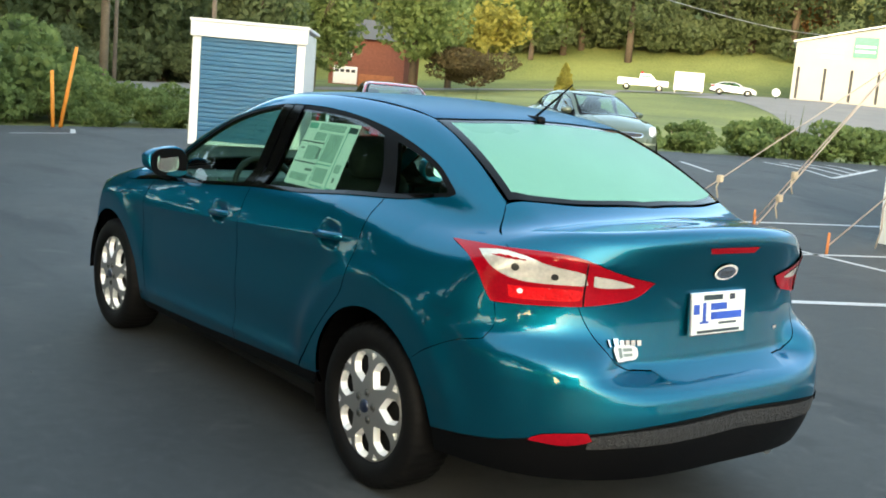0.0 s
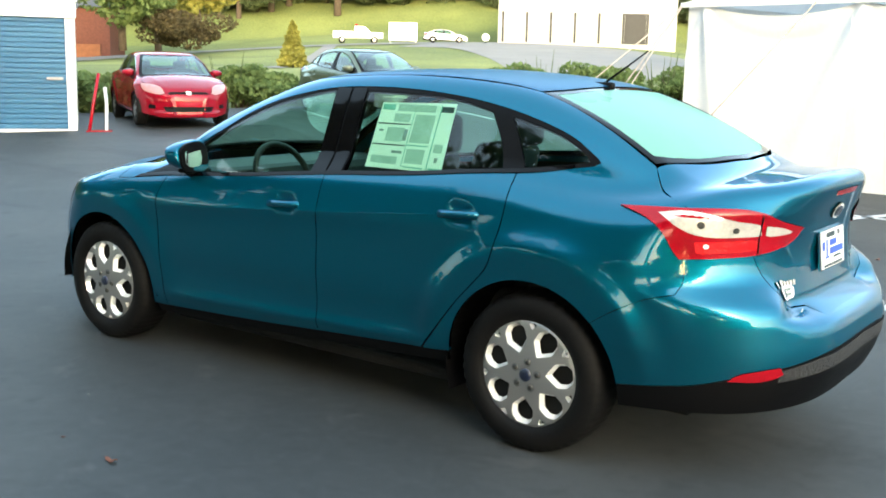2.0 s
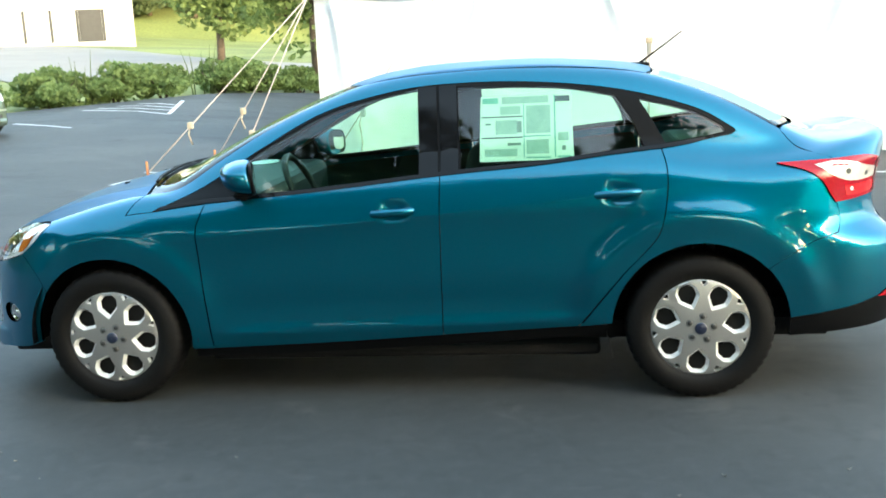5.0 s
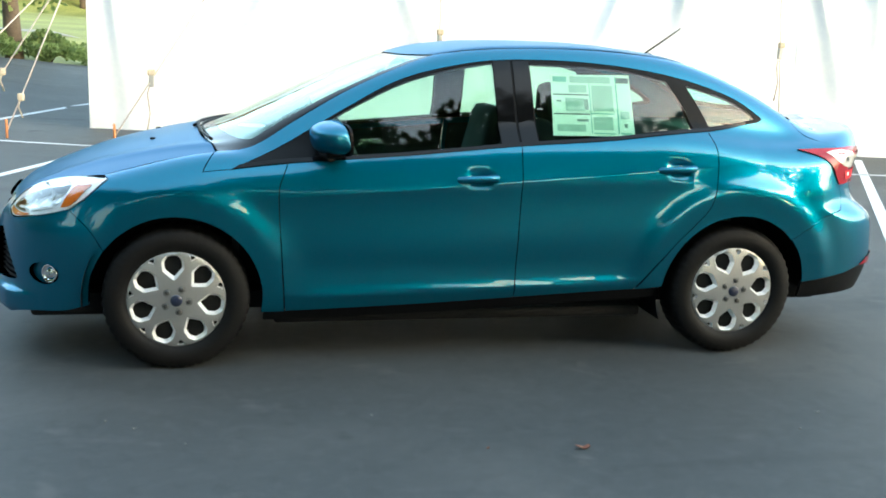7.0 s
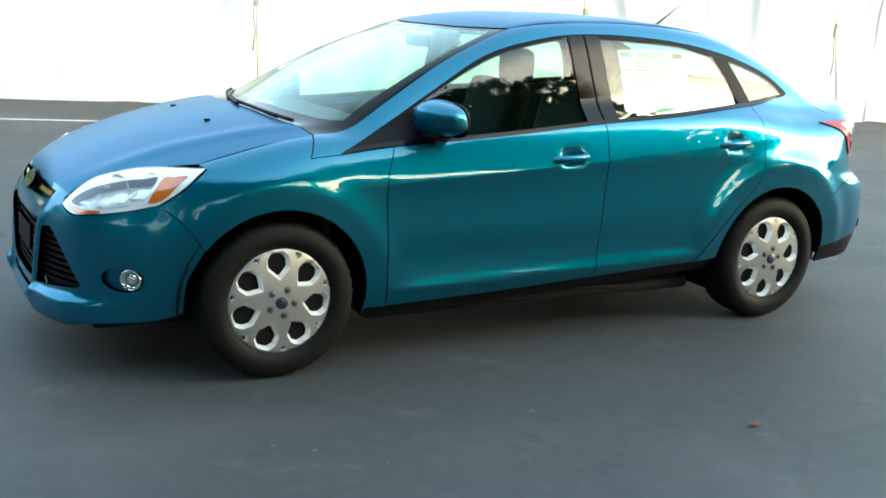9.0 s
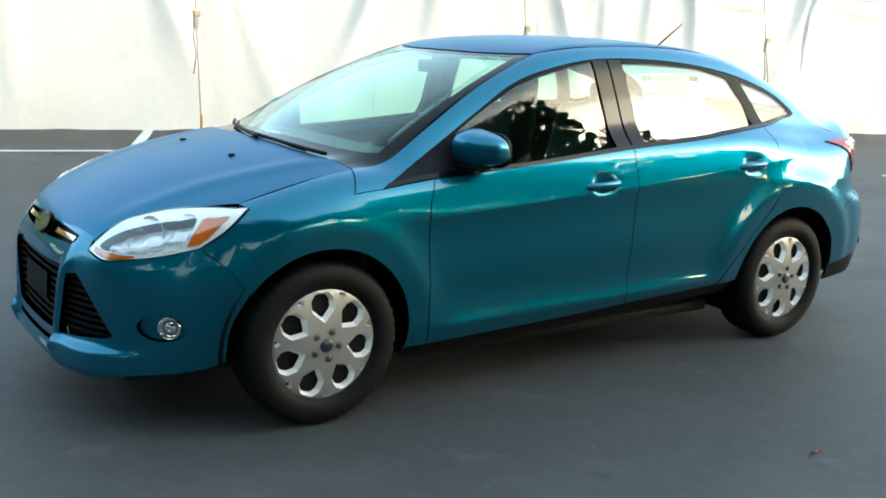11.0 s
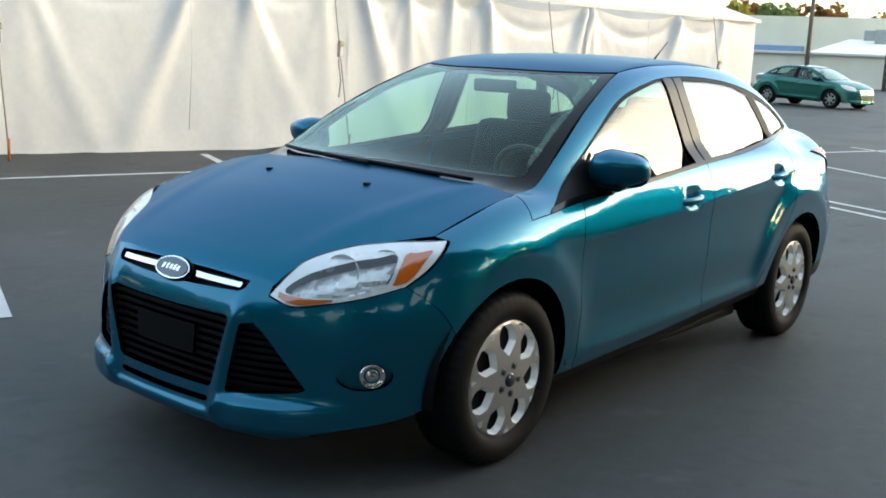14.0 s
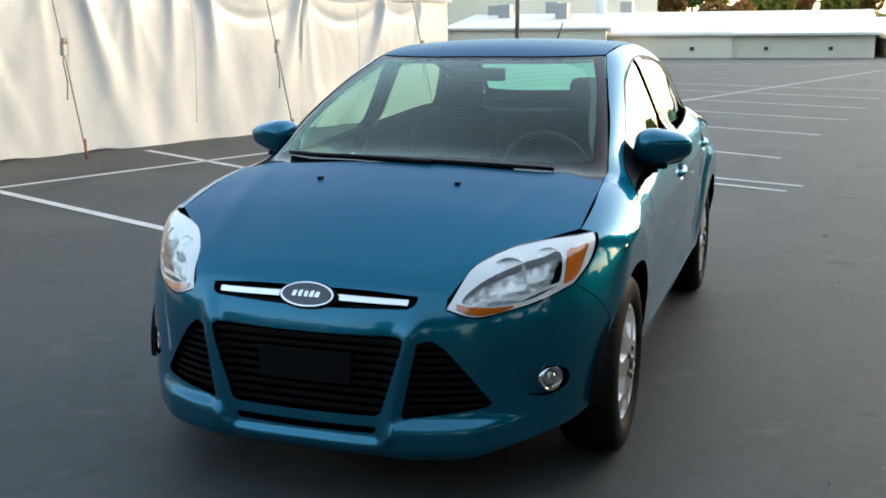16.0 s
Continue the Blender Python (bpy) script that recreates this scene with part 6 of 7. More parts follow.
def tree(label, seed, height_m, spread, mat, at, leaves=2500, leaf=.25, category="tree", group="", trunk=.0, lobes=22):
    rnd = random.Random(seed)
    t = thing("tree", label, category, group, at=Matrix.Translation(at))
    r = trunk or height_m * .022
    top = height_m * .75
    pts = [(0, 0, -.2), (rnd.uniform(-.1, .1), rnd.uniform(-.1, .1), top * .35), (rnd.uniform(-.3, .3), rnd.uniform(-.3, .3), top * .7), (rnd.uniform(-.4, .4), rnd.uniform(-.4, .4), top)]
    stem = part("trunk", tube_bm(pts, [r * 1.3, r, r * .6, r * .2], 9), BARK, t)
    for k in range(5):
        a, z0 = rnd.uniform(0, 6.28), top * rnd.uniform(.35, .7)
        part("limb", tube_bm([(0, 0, z0), (spread * .3 * math.cos(a), spread * .3 * math.sin(a), z0 + height_m * .1), (spread * .65 * math.cos(a), spread * .65 * math.sin(a), z0 + height_m * .24)], [r * .5, r * .3, r * .08], 6), BARK, stem)
    cr = mesh_part("crown", crown_mesh("crown", seed, (spread, height_m * .48), leaves, leaf, lobes), mat, t)
    cr.location = (0, 0, height_m * .54)
    return t


def spot(dx, dy, r, eye=(-4.4, 3.0)):
    """A place r metres out along a bearing from where the walk begins."""
    k = r / math.hypot(dx, dy)
    return eye[0] + dx * k, eye[1] + dy * k


def planted(proto, x, y, size=1.0, turn=0.0, z=None):
    return copy_thing(proto, Matrix.Translation((x, y, ground_z(x, y) if z is None else z)) @ pose(0, 0, 0, 0, 0, turn) @ Matrix.Diagonal((size, size, size, 1)))


# unseen trees behind the walk, leaves darkened for the paint and glass to mirror
rnd = random.Random(5)
back_trees = [tree("broad leafy tree beside the lot, out of view, leaves darkened for reflections", 100 + k, 16, 5.4, LEAF_SHADED, spot_at, 7600, .255, group="trees beside the lot")
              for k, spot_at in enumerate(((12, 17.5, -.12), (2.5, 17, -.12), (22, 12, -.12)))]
for k, (x, y, s) in enumerate(((7.5, 18.5, 1.05), (17, 15.5, 1.1), (-2.5, 18, 1.1), (-7, 17.5, 1.08), (-11.5, 17, 1.0), (-16, 17.5, .84), (27, 6, 1.1), (30, 14, 1.15), (26, -1, .9), (10, 25, 1.2), (0, 26, 1.15), (20, 22, 1.2), (-19, 17, .74), (-22, 18, .66), (-25, 18.5, .62), (-28, 19, .58), (-31, 19, .55), (-35, 20, .52), (-40, 22, .48), (-46, 24, .45), (-53, 25, .5), (-60, 26, .5))):
    planted(back_trees[k % 3], x, y, s, rnd.uniform(0, 360))

# wooded hill
wood = [tree("tall tree of the wooded hill", 200 + k, h, h * .42, mat, spot_at, 4700, .31, group="woods on the hill")
        for k, (h, mat, spot_at) in enumerate(((17, LEAF_DARK, (88, -118, 6.4)), (15, LEAF, (105, -96, 5.5)), (18, LEAF_DARK, (70, -130, 6.2)), (15, LEAF_RUST, (84, -128, 7.5)), (14, LEAF_GOLD, (118, -84, 4.4))))]
for k in range(96):
    a = -1.62 + 1.55 * (k % 48) / 47 + rnd.uniform(-.02, .02)
    r = (rnd.uniform(138, 156) if k < 48 else rnd.uniform(160, 195))
    if a > -.45:
        r *= .62
    x, y = r * math.cos(a), r * math.sin(a)
    gold = -1.25 < a < -.74 and k >= 48
    planted(wood[3] if gold and rnd.random() < .7 else wood[rnd.choice((0, 0, 1, 2, 2, 1, 4 if rnd.random() < .25 else 0))], x, y, rnd.uniform(.8, 1.25), rnd.uniform(0, 360))


# the hill's upper slope, mostly out of view, added to darken the roof's reflection
upper = [tree("tree high on the hill, added to darken the roof's reflection", 230 + k, 17, 7.5, mat, spot_at, 1500, .60, group="woods on the hill") for k, (mat, spot_at) in enumerate(((LEAF_DARK, (120, -170, 30)), (LEAF_RUST, (140, -165, 32))))]
for k in range(64):
    a = -1.75 + 1.75 * (k % 32) / 31 + rnd.uniform(-.025, .025)
    r = rnd.uniform(205, 235) if k < 32 else rnd.uniform(250, 300)
    planted(upper[1 if rnd.random() < .45 else 0], r * math.cos(a), r * math.sin(a), rnd.uniform(1.2, 1.7), rnd.uniform(0, 360))


def bush(label, seed, w, h, mat, at, leaves=2600, leaf=.075, group="", name="bush", category="bush"):
    b = thing(name, label, category, group, at=Matrix.Translation(at))
    cr = mesh_part("foliage", crown_mesh("foliage", seed, (w, h), leaves, leaf, 18), mat, b)
    cr.location = (0, 0, h * .75)
    for k in range(4):
        a = k * 1.6 + seed
        part("stem", tube_bm([(0, 0, -.1), (w * .25 * math.cos(a), w * .25 * math.sin(a), h * .6), (w * .5 * math.cos(a), w * .5 * math.sin(a), h * 1.1)], [.03, .02, .006], 5), BARK, b)
    return b


# unseen undergrowth added below them to close bright gaps in the reflections
under = [bush("unseen undergrowth, leaves darkened, added to fill the car's reflections", 290 + k, 2.2, 1.5, LEAF_SHADED, spot_at, 2200, .195, "undergrowth beside the lot") for k, spot_at in enumerate(((6, 15.2, -.1), (21.5, 9.5, -.1)))]
for k, (x, y, s) in enumerate([(-39 + 2.6 * n, 15.5 + .8 * math.sin(n * 2.1), 1.05 + .3 * math.sin(n * 1.3)) for n in range(22)] + [(22 + .6 * math.sin(n), 12 - 2.6 * n, 1.05) for n in range(4)] + [(25, 13, 1.4), (12, 19, 1.5), (0, 19, 1.5)]):
    planted(under[k % 2], x, y, s, rnd.uniform(0, 360))

# scrub in front of the woods
scrub = [bush("dense shrub at the edge of the woods", 300 + k, 4.2, 2.6, mat, spot_at, 3300, .25, "scrub below the woods") for k, (mat, spot_at) in enumerate(((LEAF_DARK, (54, -11, -.1)), (LEAF_DARK, (60, -21, .2))))]
for k in range(44):
    a = -1.55 + 1.25 * k / 43 + rnd.uniform(-.015, .015)
    r = rnd.uniform(142, 150)
    planted(scrub[k % 2], r * math.cos(a), r * math.sin(a), rnd.uniform(1.1, 1.7), rnd.uniform(0, 360))

# hedge along the lot's far edges
hedge = [bush("low green roadside bush", 320 + k, 1.05, .55, mat, spot_at, 3200, .06, "bushes along the lot") for k, (mat, spot_at) in enumerate(((HEDGE, (16.9, -12.6, .25)), (HEDGE, (13.6, -19.2, .45)), (HEDGE, (7.2, -26.0, .4))))]
for k, (x, y, s) in enumerate(((19.3, -5.6, .8), (19.4, -7.0, .9), (18.6, -8.6, 1.25), (17.9, -10.2, 1.3), (17.4, -11.4, 1.15), (16.3, -14.0, 1.3), (15.6, -15.2, 1.15), (14.8, -16.6, .85), (14.2, -18.0, .9), (12.4, -20.6, 1.2), (11.2, -21.6, 1.25), (10.2, -22.6, 1.15), (9.0, -24.0, 1.1),
                               (8.2, -25.0, 1.05), (5.8, -27.0, 1.1), (4.4, -28.2, 1.0), (13.0, -21.4, 1.2), (18.6, -12.0, 1.1), (9.4, -26, 1.2), (17.2, -15.4, 1.0))):
    planted(hedge[k % 3], x, y, s, rnd.uniform(0, 360))
reeds = []
for k, (x, y) in enumerate(((17.0, -12.2), (16.2, -13.4), (11.8, -21.0), (9.4, -23.6))):
    reed = thing("weed_clump", "tall thin weeds standing out of the hedge", "weeds", "weeds", at=Matrix.Translation((x, y, ground_z(x, y))))
    for n in range(9):
        a, lean, h = rnd.uniform(0, 6.3), rnd.uniform(.05, .3), rnd.uniform(.9, 1.5)
        part("stalk", tube_bm([(.3 * math.cos(a), .3 * math.sin(a), 0), ((.3 + lean * .4) * math.cos(a), (.3 + lean * .4) * math.sin(a), h * .6), ((.3 + lean) * math.cos(a), (.3 + lean) * math.sin(a), h)], [.02, .016, .004], 4), LEAF_DARK, reed)

# vines and tall growth beside the pole
vines = [bush("tangled green vine growth over a bank", 340 + k, 2.6, 1.7, mat, spot_at, 5200, .12, "vine-covered bank", "vine_thicket", "vines") for k, (mat, spot_at) in enumerate(((HEDGE, (22.3, -1.6, -.1)), (HEDGE, (23.3, -4.2, -.1))))]
for k, (x, y, s) in enumerate(((21.4, .6, .9), (23.5, .2, 1.3), (21.6, -3.4, .62), (24.5, -2.2, 1.4), (21.3, -5.0, .45), (26.5, -5.4, 1.0), (21.2, -6.4, .42), (27, 1.5, 1.8), (20.9, -7.8, .42), (23.2, -6.0, .55))):
    planted(vines[k % 2], x, y, s, rnd.uniform(0, 360))
near = tree("broad leafy tree behind the vine bank", 360, 13, 5.2, LEAF, (29.5, -1.5, -.05), 6000, .24)
planted(near, 29, 3.5, 1.05, 120)
planted(near, 31.5, .8, 1.1, 40)
planted(near, 37, -5.0, .95, 220)
dark = tree("dark tree in the shade beyond the road", 361, 14, 5.5, LEAF_DARK, (58, -17, .2), 4600, .295)
for x, y, s in ((62, -23, 1.0), (66, -16, 1.2), (55, -10, 1.1), (70, -28, 1.1), (48, -5, 1.0), (74, -22, 1.2), (78, -34, 1.1), (60, -30, .8)):
    planted(dark, x, y, s, rnd.uniform(0, 360))

for x, y, s in ((57, -15.5, .9), (64, -26, 1.0), (49, -6, .9), (45, -2.5, .9), (67, -31, .9), (72, -36, .9), (53, -15, .7), (59, -26, .6)):
    planted(scrub[k % 2], x, y, s, rnd.uniform(0, 360))

# trees round the house
shade = tree("spreading green shade tree before the brick house", 370, 12, 5.6, LEAF, (*spot(.811, -.586, 92), 2.2), 5600, .26)
x, y = spot(.862, -.507, 88)
planted(shade, x, y, .95, 70)
gold = tree("yellow-green tree beside the house", 371, 9, 4.0, LEAF_GOLD, (*spot(.768, -.640, 101), 2.9), 3600, .26)
x, y = spot(.79, -.613, 112)
planted(shade, x, y, 1.15, 200)
bush("large brown-green rounded bush beside the road", 372, 4.6, 2.1, LEAF_RUST_DARK, (*spot(.776, -.631, 92), 2.3), 6000, .16)
cone = thing("conifer", "small yellow-green conical evergreen on the grass", "shrub", at=Matrix.Translation((*spot(.718, -.696, 62), ground_z(*spot(.718, -.696, 62)))))
rng = np.random.default_rng(9)
hh = rng.uniform(0, 1, 2400) ** 1.3
ang = rng.uniform(0, 2 * math.pi, 2400)
rr = .85 * (1 - hh) ** .8 * rng.uniform(.7, 1.05, 2400)
p = np.stack([rr * np.cos(ang), rr * np.sin(ang), .1 + 2.5 * hh], 1)
u, v = rng.normal(size=(2400, 3)) * .07, rng.normal(size=(2400, 3)) * .07
mesh_part("foliage", mesh_of("conifer_foliage", np.stack([p - u, p - v, p + u, p + v], 1).reshape(-1, 3).tolist(), np.arange(9600).reshape(-1, 4).tolist()), LEAF_GOLD, cone)
part("trunk", tube_bm([(0, 0, -.1), (0, 0, 1.5)], [.06, .03], 6), BARK, cone)
lot_tree = tree("leaning red-barked tree with drooping branches at the lot's edge", 380, 7.2, 3.0, LEAF, (6.6, -26.4, .3), 5600, .12, trunk=.21)
x, y = spot(.30, -.953, 75, (.3, 5.5))
planted(shade, x, y, .9, 10)
x, y = spot(.41, -.912, 160, (.3, 5.5))
planted(shade, x, y, 1.6, 130)


# ---- buildings, road, poles ----
def draped(name, points, width, material, label, category, lift=.06):
    """A road that follows the land along eased points."""
    mid = curve(points, 1.5)
    verts, faces = [], []
    for n, p in enumerate(mid):
        a, b = np.array(mid[max(0, n - 1)]), np.array(mid[min(len(mid) - 1, n + 1)])
        side = np.array([-(b - a)[1], (b - a)[0]])
        side /= np.linalg.norm(side)
        for k in range(13):
            q = np.array(p) + side * width * (k / 12 - .5)
            verts.append((q[0], q[1], ground_z(*q) + lift))
        if n:
            for k in range(12):
                i = (n - 1) * 13 + k
                faces.append((i, i + 1, i + 14, i + 13))
    return tagged(mesh_part(name, mesh_of(name, verts, faces, True), material), label, category, kind="structure")


ROAD = surface("pale_old_asphalt", (.19, .18, .17), .9, vary=.15, scale=.3, fine=8)
draped("road", [spot(.95, -.31, 40), spot(.926, -.378, 52), spot(.88, -.475, 80), spot(.82, -.572, 101), spot(.76, -.65, 106), spot(.70, -.714, 108), spot(.65, -.76, 108), spot(.60, -.80, 107), spot(.55, -.835, 103)], 10.0, ROAD, "pale asphalt road curving past the grass", "road")
draped("apron", [spot(.60, -.80, 106), spot(.54, -.842, 101), spot(.49, -.872, 88), spot(.44, -.898, 68), spot(.39, -.921, 50)], 19, ROAD, "pale asphalt yard before the white building", "pavement", .04)
draped("footpath", [spot(.735, -.678, 58), spot(.712, -.702, 70), spot(.695, -.72, 88), spot(.685, -.729, 106)], 1.3, ROAD, "narrow path across the grass", "path", .05)

# white building with garage doors
left, right = np.array(spot(.562, -.827, 112)), np.array(spot(.418, -.908, 113))
face_turn = math.degrees(math.atan2(*(right - left)[::-1]))
wide = float(np.linalg.norm(right - left))
depot = thing("garage_building", "white metal building with garage doors and a low gable", "building", at=pose(*left, 4.25, 0, 0, face_turn))
# its x runs along the front, its +y away from the lot
part("wall", prism_bm([(0, -1), (wide, -1), (wide, 5.3), (wide / 2, 7.4), (0, 5.3)], 22, "y"), PALE_WALL, depot, "white sheet-metal walls")
for s in (0, 1):
    a, b = (0 - .3, 5.25), (wide / 2, 7.55)
    run = [(a[0], a[1]), (b[0], b[1]), (b[0], b[1] + .15), (a[0], a[1] + .15)]
    run = [(wide - u if s else u, v) for u, v in run]
    bm = prism_bm(run, 22.6, "y")
    bmesh.ops.translate(bm, verts=bm.verts[:], vec=(0, -.3, 0))
    part("roof", bm, WHITE, depot)
n_doors = 7
for k in range(n_doors):
    x0 = .5 + (wide - 1.0) * k / n_doors
    d = part("garage_door", box_bm((x0 + .14, -.05, -.3), (x0 + (wide - 1) / n_doors - .14, -.01, 2.85)), PALE_WALL if k != 5 else DARK_DOOR, depot, "pale panel garage door" if k != 5 else "dark open doorway")
    part("door_gap", box_bm((x0 - .12, -.045, -.3), (x0 + .12, -.012, 2.85)), DARK_DOOR, depot, "dark gap between the doors")
part("sill_band", box_bm((-.02, -.07, 2.85), (wide + .02, -.005, 3.0)), PALE_WALL, depot)
sign = part("sign_board", box_bm((wide * .29, -.08, 4.1), (wide * .41, -.02, 6.1)), SIGN_GREEN, depot, "green and white sign")
part("print_bar", box_bm((wide * .30, -.10, 5.1), (wide * .40, -.081, 5.3)), WHITE, sign)
part("print_bar", box_bm((wide * .30, -.10, 4.6), (wide * .40, -.081, 4.8)), WHITE, sign)
for k, (x0, x1, z) in enumerate(((.12, .25, 5.2), (.11, .24, 4.6), (.13, .24, 4.0), (.45, .60, 5.2), (.46, .60, 4.6))):
    part("lettering_bar", box_bm((wide * x0, -.04, z - .16), (wide * x1, -.01, z + .16)), SIGN_BLUE if k < 3 else SIGN_RED, depot)

# billboard on the grass
bx, by = spot(.634, -.773, 108)
board = thing("sign_panel", "white roadside sign panel with grey bars", "sign", at=pose(bx, by, ground_z(bx, by), 0, 0, math.degrees(math.atan2(-.634, -.773)) * -1 + 0))
board.matrix_basis = look((bx, by, ground_z(bx, by)), (-3, 4, ground_z(bx, by))) @ pose(0, 0, 0, -90, 0, 0)
part("panel", box_bm((-1.45, -.06, .3), (1.45, .06, 2.1), .02), WHITE, board)
for k, (x0, x1, z) in enumerate(((-1.1, 1.1, 1.75), (-.9, .95, 1.3), (-1.2, .4, .85))):
    part("print_bar", box_bm((x0, .061, z - .1), (x1, .075, z + .1)), INK_PALE, board)
    part("print_bar", box_bm((x0, -.075, z - .1), (x1, -.061, z + .1)), INK_PALE, board)
for x in (-1.3, 1.3):
    part("post", box_bm((x - .05, -.05, -.3), (x + .05, .05, .32)), STEEL, board)
x, y = spot(.572, -.82, 106)
balloon = thing("round_sign", "small round white sign on a stand", "sign", at=look((x, y, ground_z(x, y)), (-3, 4, ground_z(x, y))) @ pose(0, 0, 0, -90, 0, 0))
part("disc", lathe_bm([(.001, .04), (.36, .04), (.40, .0), (.36, -.04), (.001, -.04)], 20), WHITE, balloon).location = (0, 0, .62)
part("stand", tube_bm([(0, 0, -.2), (0, 0, .3)], .05, 6), DARK, balloon)

# brick house
hx, hy = spot(.842, -.540, 108)
house = thing("brick_house", "red brick house with a white garage door and dark roof", "house")
house.matrix_basis = look((hx, hy, 1.9), (-4.4, 3, 1.9)) @ pose(0, 0, 0, -90, 0, 0) @ pose(0, 0, 0, 0, 0, -14) @ Matrix.Diagonal((-1, -1, 1, 1))
# x runs along the front, -y faces the lot
part("wall", box_bm((-2.6, 0, -.5), (5.2, 8, 4.3)), BRICK, house, "red brick walls")
part("roof", prism_bm([(-.6, 4.2), (8.6, 4.2), (4, 6.4)], 8.8, "x"), ROOFING, house, "dark shingle roof").location = (-3.1, 0, 0)
gd = part("garage_door", box_bm((-2.1, -.06, -.4), (.4, .02, 1.35), .01), WHITE, house, "white panelled garage door")
for k in range(4):
    part("pane", box_bm((-1.95 + .58 * k, -.075, .75), (-1.55 + .58 * k, -.061, 1.05)), DARK_DOOR, gd)
wd = part("window", box_bm((-1.25, -.06, 2.3), (-.25, .02, 3.8)), WHITE, house)
part("pane", box_bm((-1.1, -.075, 2.42), (-.4, -.061, 3.68)), DARK_DOOR, wd)
part("terrace_wall", box_bm((1.0, -1.8, -.6), (4.6, -1.4, .7)), TERRACOTTA, house, "orange brick terrace wall")

# poles
def utility_pole(label, x, y, h, lean=0.0, stout=1.0):
    z = ground_z(x, y)
    pole = thing("utility_pole", label, "pole", at=Matrix.Translation((x, y, z)))
    part("mast", tube_bm([(0, 0, -.3), (lean * .5, 0, h / 2), (lean, 0, h)], [.15 * stout, .13 * stout, .10 * stout], 12), POLE_WOOD, pole)
    part("cross_arm", box_bm((-.06, -1.1, h - .7), (.06, 1.1, h - .58)), POLE_WOOD, pole)
    return pole


px, py = spot(.941, -.337, 36)
pole = utility_pole("weathered wooden utility pole grown with vines", px, py, 11)
part("meter_box", box_bm((-.30, -.18, 3.4), (-.16, .18, 3.9), .02), WHITE, pole)
p2 = spot(.938, -.346, 46)
utility_pole("thin grey utility pole beside the road", *p2, 10, 0, .6)
p3 = spot(.905, -.425, 60)
utility_pole("grey utility pole behind the shed", *p3, 10)
for (x, y), h, tip in (((18.2, -4.05), 1.2, (.02, .05)), ((18.26, -4.2), 1.72, (-.05, -.30))):
    post = thing("marker_post", "leaning yellow-orange marker post at the lot's edge", "post", "marker posts", at=Matrix.Translation((x, y, lot_z(x, y))))
    part("shaft", tube_bm([(0, 0, -.1), (tip[0], tip[1], h)], [.045, .04], 8), ORANGE, post)
cable = thing("overhead_cable", "pale overhead cable strung across the lot", "cable")
a, b = Vector((*spot(.69, -.72, 40), 6.0)), Vector((*spot(.54, -.84, 105), 9.8))
part("cable", tube_bm([a + (b - a) * k / 12 - Vector((0, 0, .35 * math.sin(math.pi * k / 12))) for k in range(13)], .025, 5), STEEL, cable)

# ---- west side ----
wing = thing("long_building", "long low cream building with a pale metal roof", "building", at=pose(-70, -26, -1.8))
part("wall", box_bm((-28, 0, 0), (0, 31, 3.9)), CREAM, wing, "cream painted wall")
part("wall", box_bm((-.1, 9.5, 0), (.25, 22, 4.15)), CREAM, wing, "pale cream wall")
part("roof", prism_bm([(-28.5, 3.9), (.6, 3.9), (.6, 4.05), (-12, 5.9), (-28.5, 4.1)], 31.6, "y"), METAL_ROOF, wing, "pale ribbed metal roof").location = (0, -.3, 0)
for k in range(6):
    y = 22.4 + 1.6 * k
    part("pilaster", box_bm((.0, y - .06, 0), (.12, y + .06, 3.9)), CREAM, wing)
for y in (11.5, 14.8, 19.3, 24.2, 28.3):
    part("wall_lamp", box_bm((.25, y - .13, 2.9), (.48, y + .13, 3.15), .03), DARK_DOOR, wing, "dark wall lamp")
for y in (25.5, 27.5, 29.5):
    part("vent", box_bm((.0, y - .45, 1.9), (.07, y + .45, 2.25)), DARK_DOOR, wing, "dark louvred vent")
for y in (1.5, 4.5, 7.5):
    part("opening", box_bm((.0, y - .9, 1.6), (.08, y + .9, 3.4)), DARK_DOOR, wing, "dark open bay")
for k, (x, y) in enumerate(((-10, 3), (-14, 6), (-9, 8), (-16, 12), (-12, 1.5), (-20, 5))):
    part("roof_unit", box_bm((x - .6, y - .5, 5.0), (x + .6, y + .5, 6.6 + .3 * (k % 2)), .05), STEEL, wing, "rooftop ventilation unit")
part("chimney", tube_bm([(-12, 10.5, 5.0), (-12, 10.5, 8.2)], .45, 12), WHITE, wing, "white roof stack")
north = thing("long_building", "long cream building beyond the lot", "building", at=pose(-72, 6, -2.2, 0, 0, 4))
part("wall", box_bm((-26, 0, 0), (0, 34, 4.1)), CREAM, north, "cream painted wall")
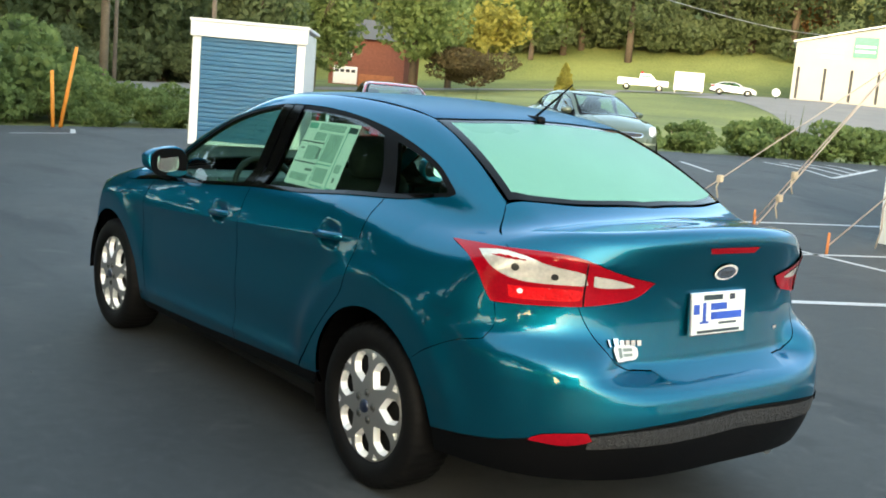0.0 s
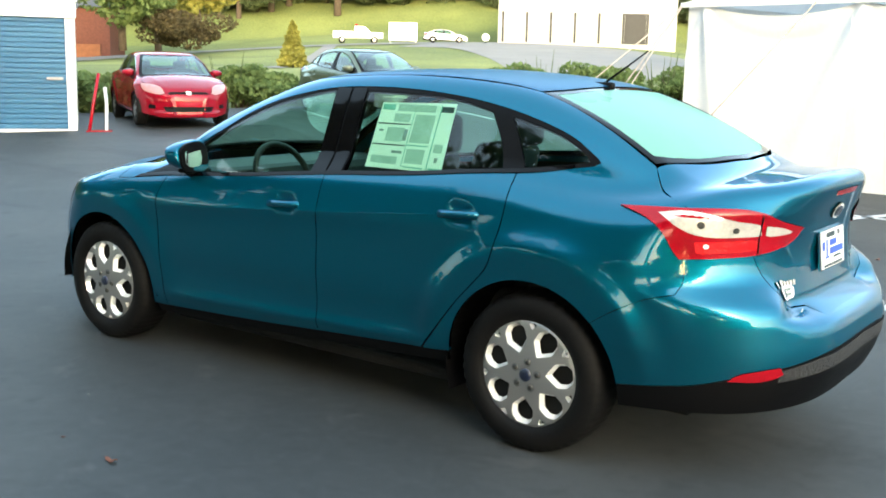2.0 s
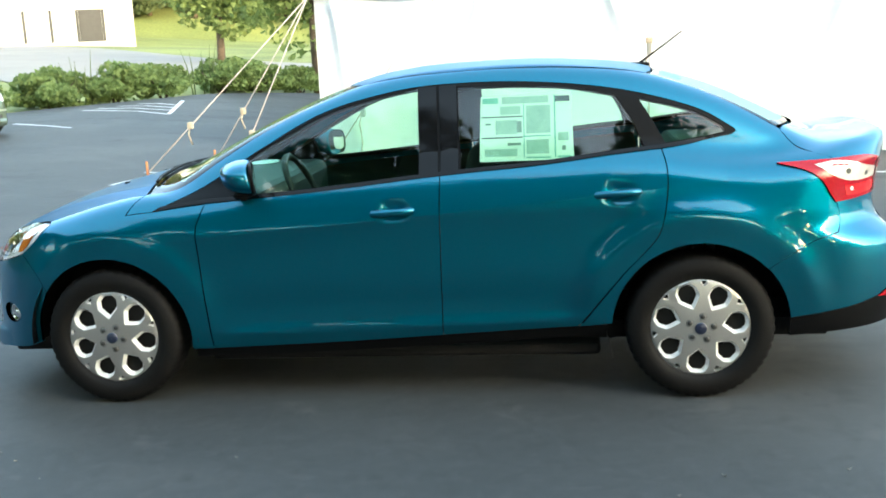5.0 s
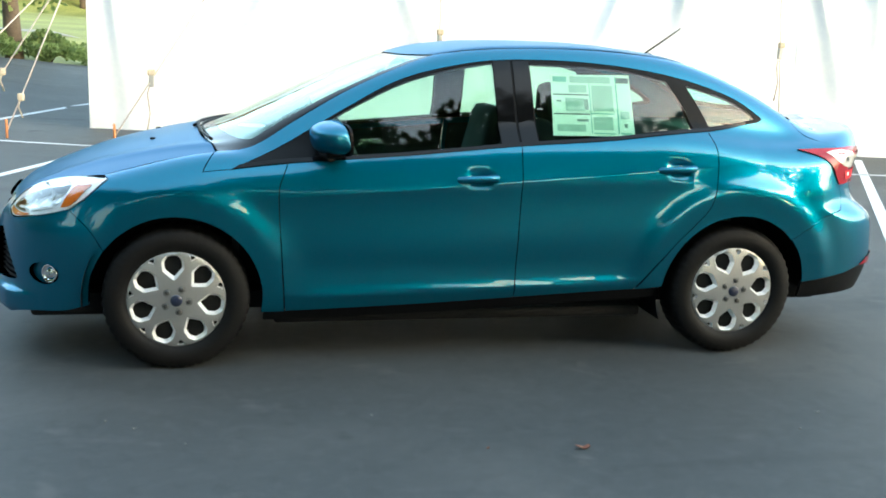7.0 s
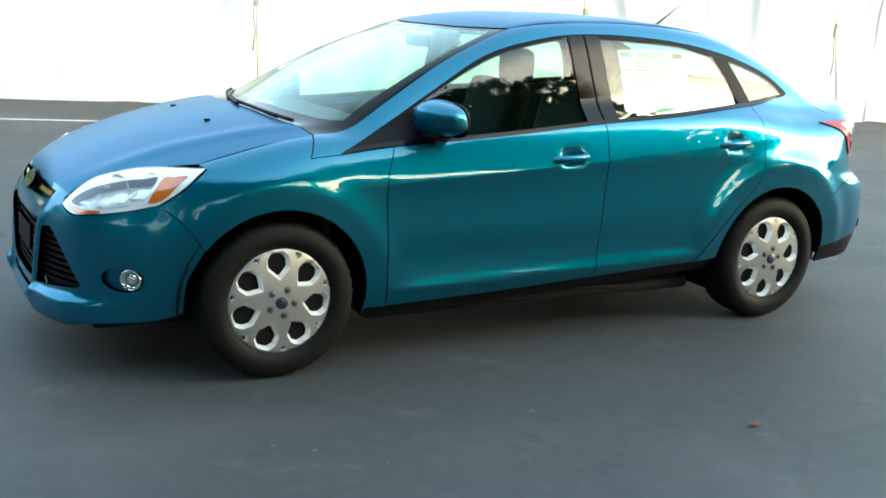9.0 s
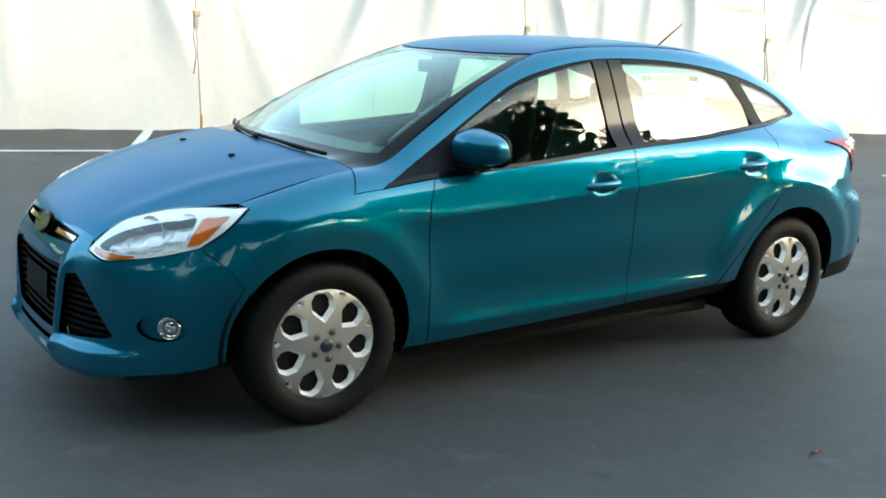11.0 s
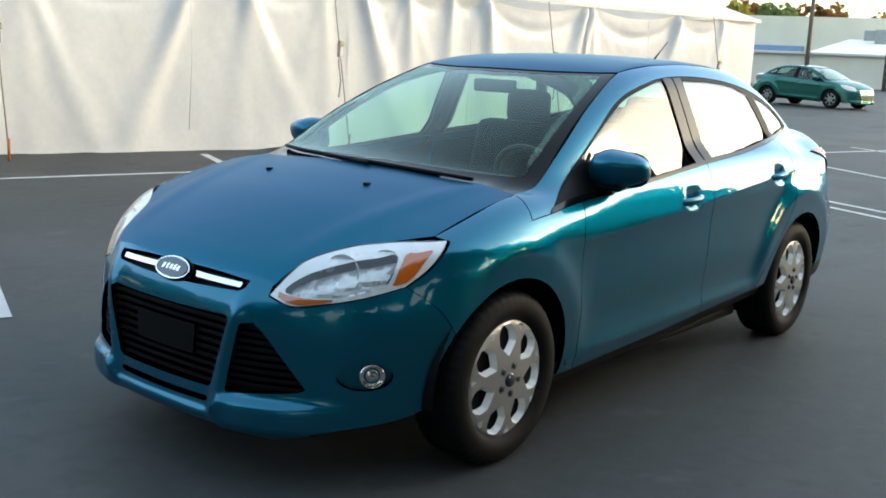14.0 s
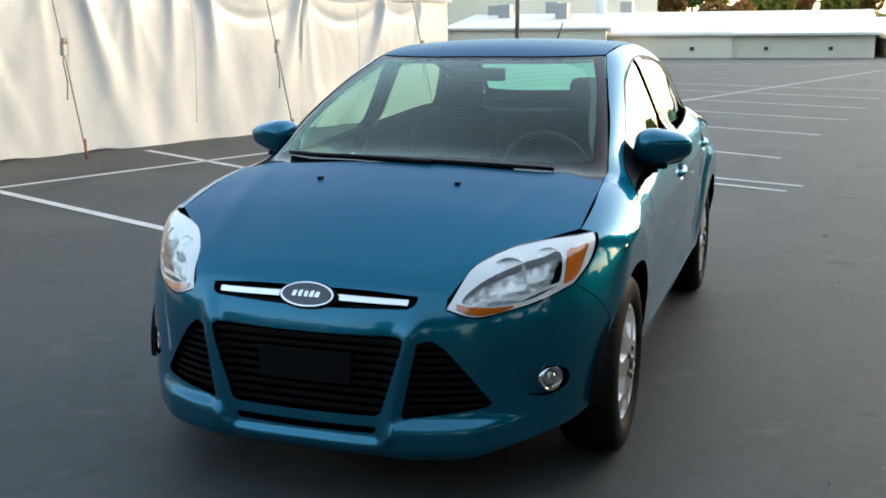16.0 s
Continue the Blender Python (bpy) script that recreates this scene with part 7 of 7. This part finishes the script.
part("roof", prism_bm([(-26.5, 4.1), (.6, 4.1), (.6, 4.25), (-13, 5.8), (-26.5, 4.3)], 34.6, "y"), METAL_ROOF, north, "pale ribbed metal roof").location = (0, -.3, 0)
for k in range(8):
    part("pilaster", box_bm((.0, 2 + 4 * k - .07, 0), (.12, 2 + 4 * k + .07, 4.1)), CREAM, north)
for y in (2.2, 6.3, 10.2):
    part("wall_lamp", box_bm((.05, y - .13, 3.1), (.28, y + .13, 3.35), .03), DARK_DOOR, north, "dark wall lamp")
shop = thing("shop_building", "pale shop building with a blue awning", "building", at=pose(-88, -38, -1.0, 0, 0, 12))
part("wall", box_bm((-14, 0, 0), (0, 20, 7.2)), CREAM, shop, "pale cream wall")
part("wall", box_bm((-13, 13, 0), (.5, 26, 6.6)), CREAM, shop, "cream wall")
part("awning", prism_bm([(0, 4.6), (1.8, 3.9), (1.8, 3.8), (0, 4.4)], 6.5, "y"), AWNING, shop, "blue awning").location = (0, -1.0, 0)
part("window", box_bm((.0, 7.5, 3.2), (.06, 11, 4.4)), DARK_DOOR, shop)
low = thing("low_shed", "low cream shed beside the lot", "shed", at=pose(-62, -26.5, -.6, 0, 0, 10))
part("wall", box_bm((-8, 0, 0), (0, 15, 3.1)), CREAM, low)
part("roof", box_bm((-8.3, -.3, 3.1), (.3, 15.3, 3.25), .02), METAL_ROOF, low)
for x, y, h in ((-62, -22.0, 9), (-60, -16.5, 8)):
    utility_pole("dark wooden utility pole at the lot's far side", x, y, h)
west_trees = [tree("autumn-tinged tree on the far slope", 400 + k, 9, 4.4, mat, at, 1400, .5, group="far western trees") for k, (mat, at) in enumerate(((LEAF, (-150, -20, -2)), (LEAF_RUST, (-160, 10, -2)), (LEAF_GOLD, (-170, -45, -1))))]
rnd = random.Random(8)
for k in range(60):
    a = math.pi + (-.62 + 1.1 * k / 59)
    r = rnd.uniform(150, 330)
    planted(west_trees[k % 3], r * math.cos(a), r * math.sin(a), rnd.uniform(.8, 1.4) * r / 220, rnd.uniform(0, 360), ground_z(r * math.cos(a), r * math.sin(a)) - 1)
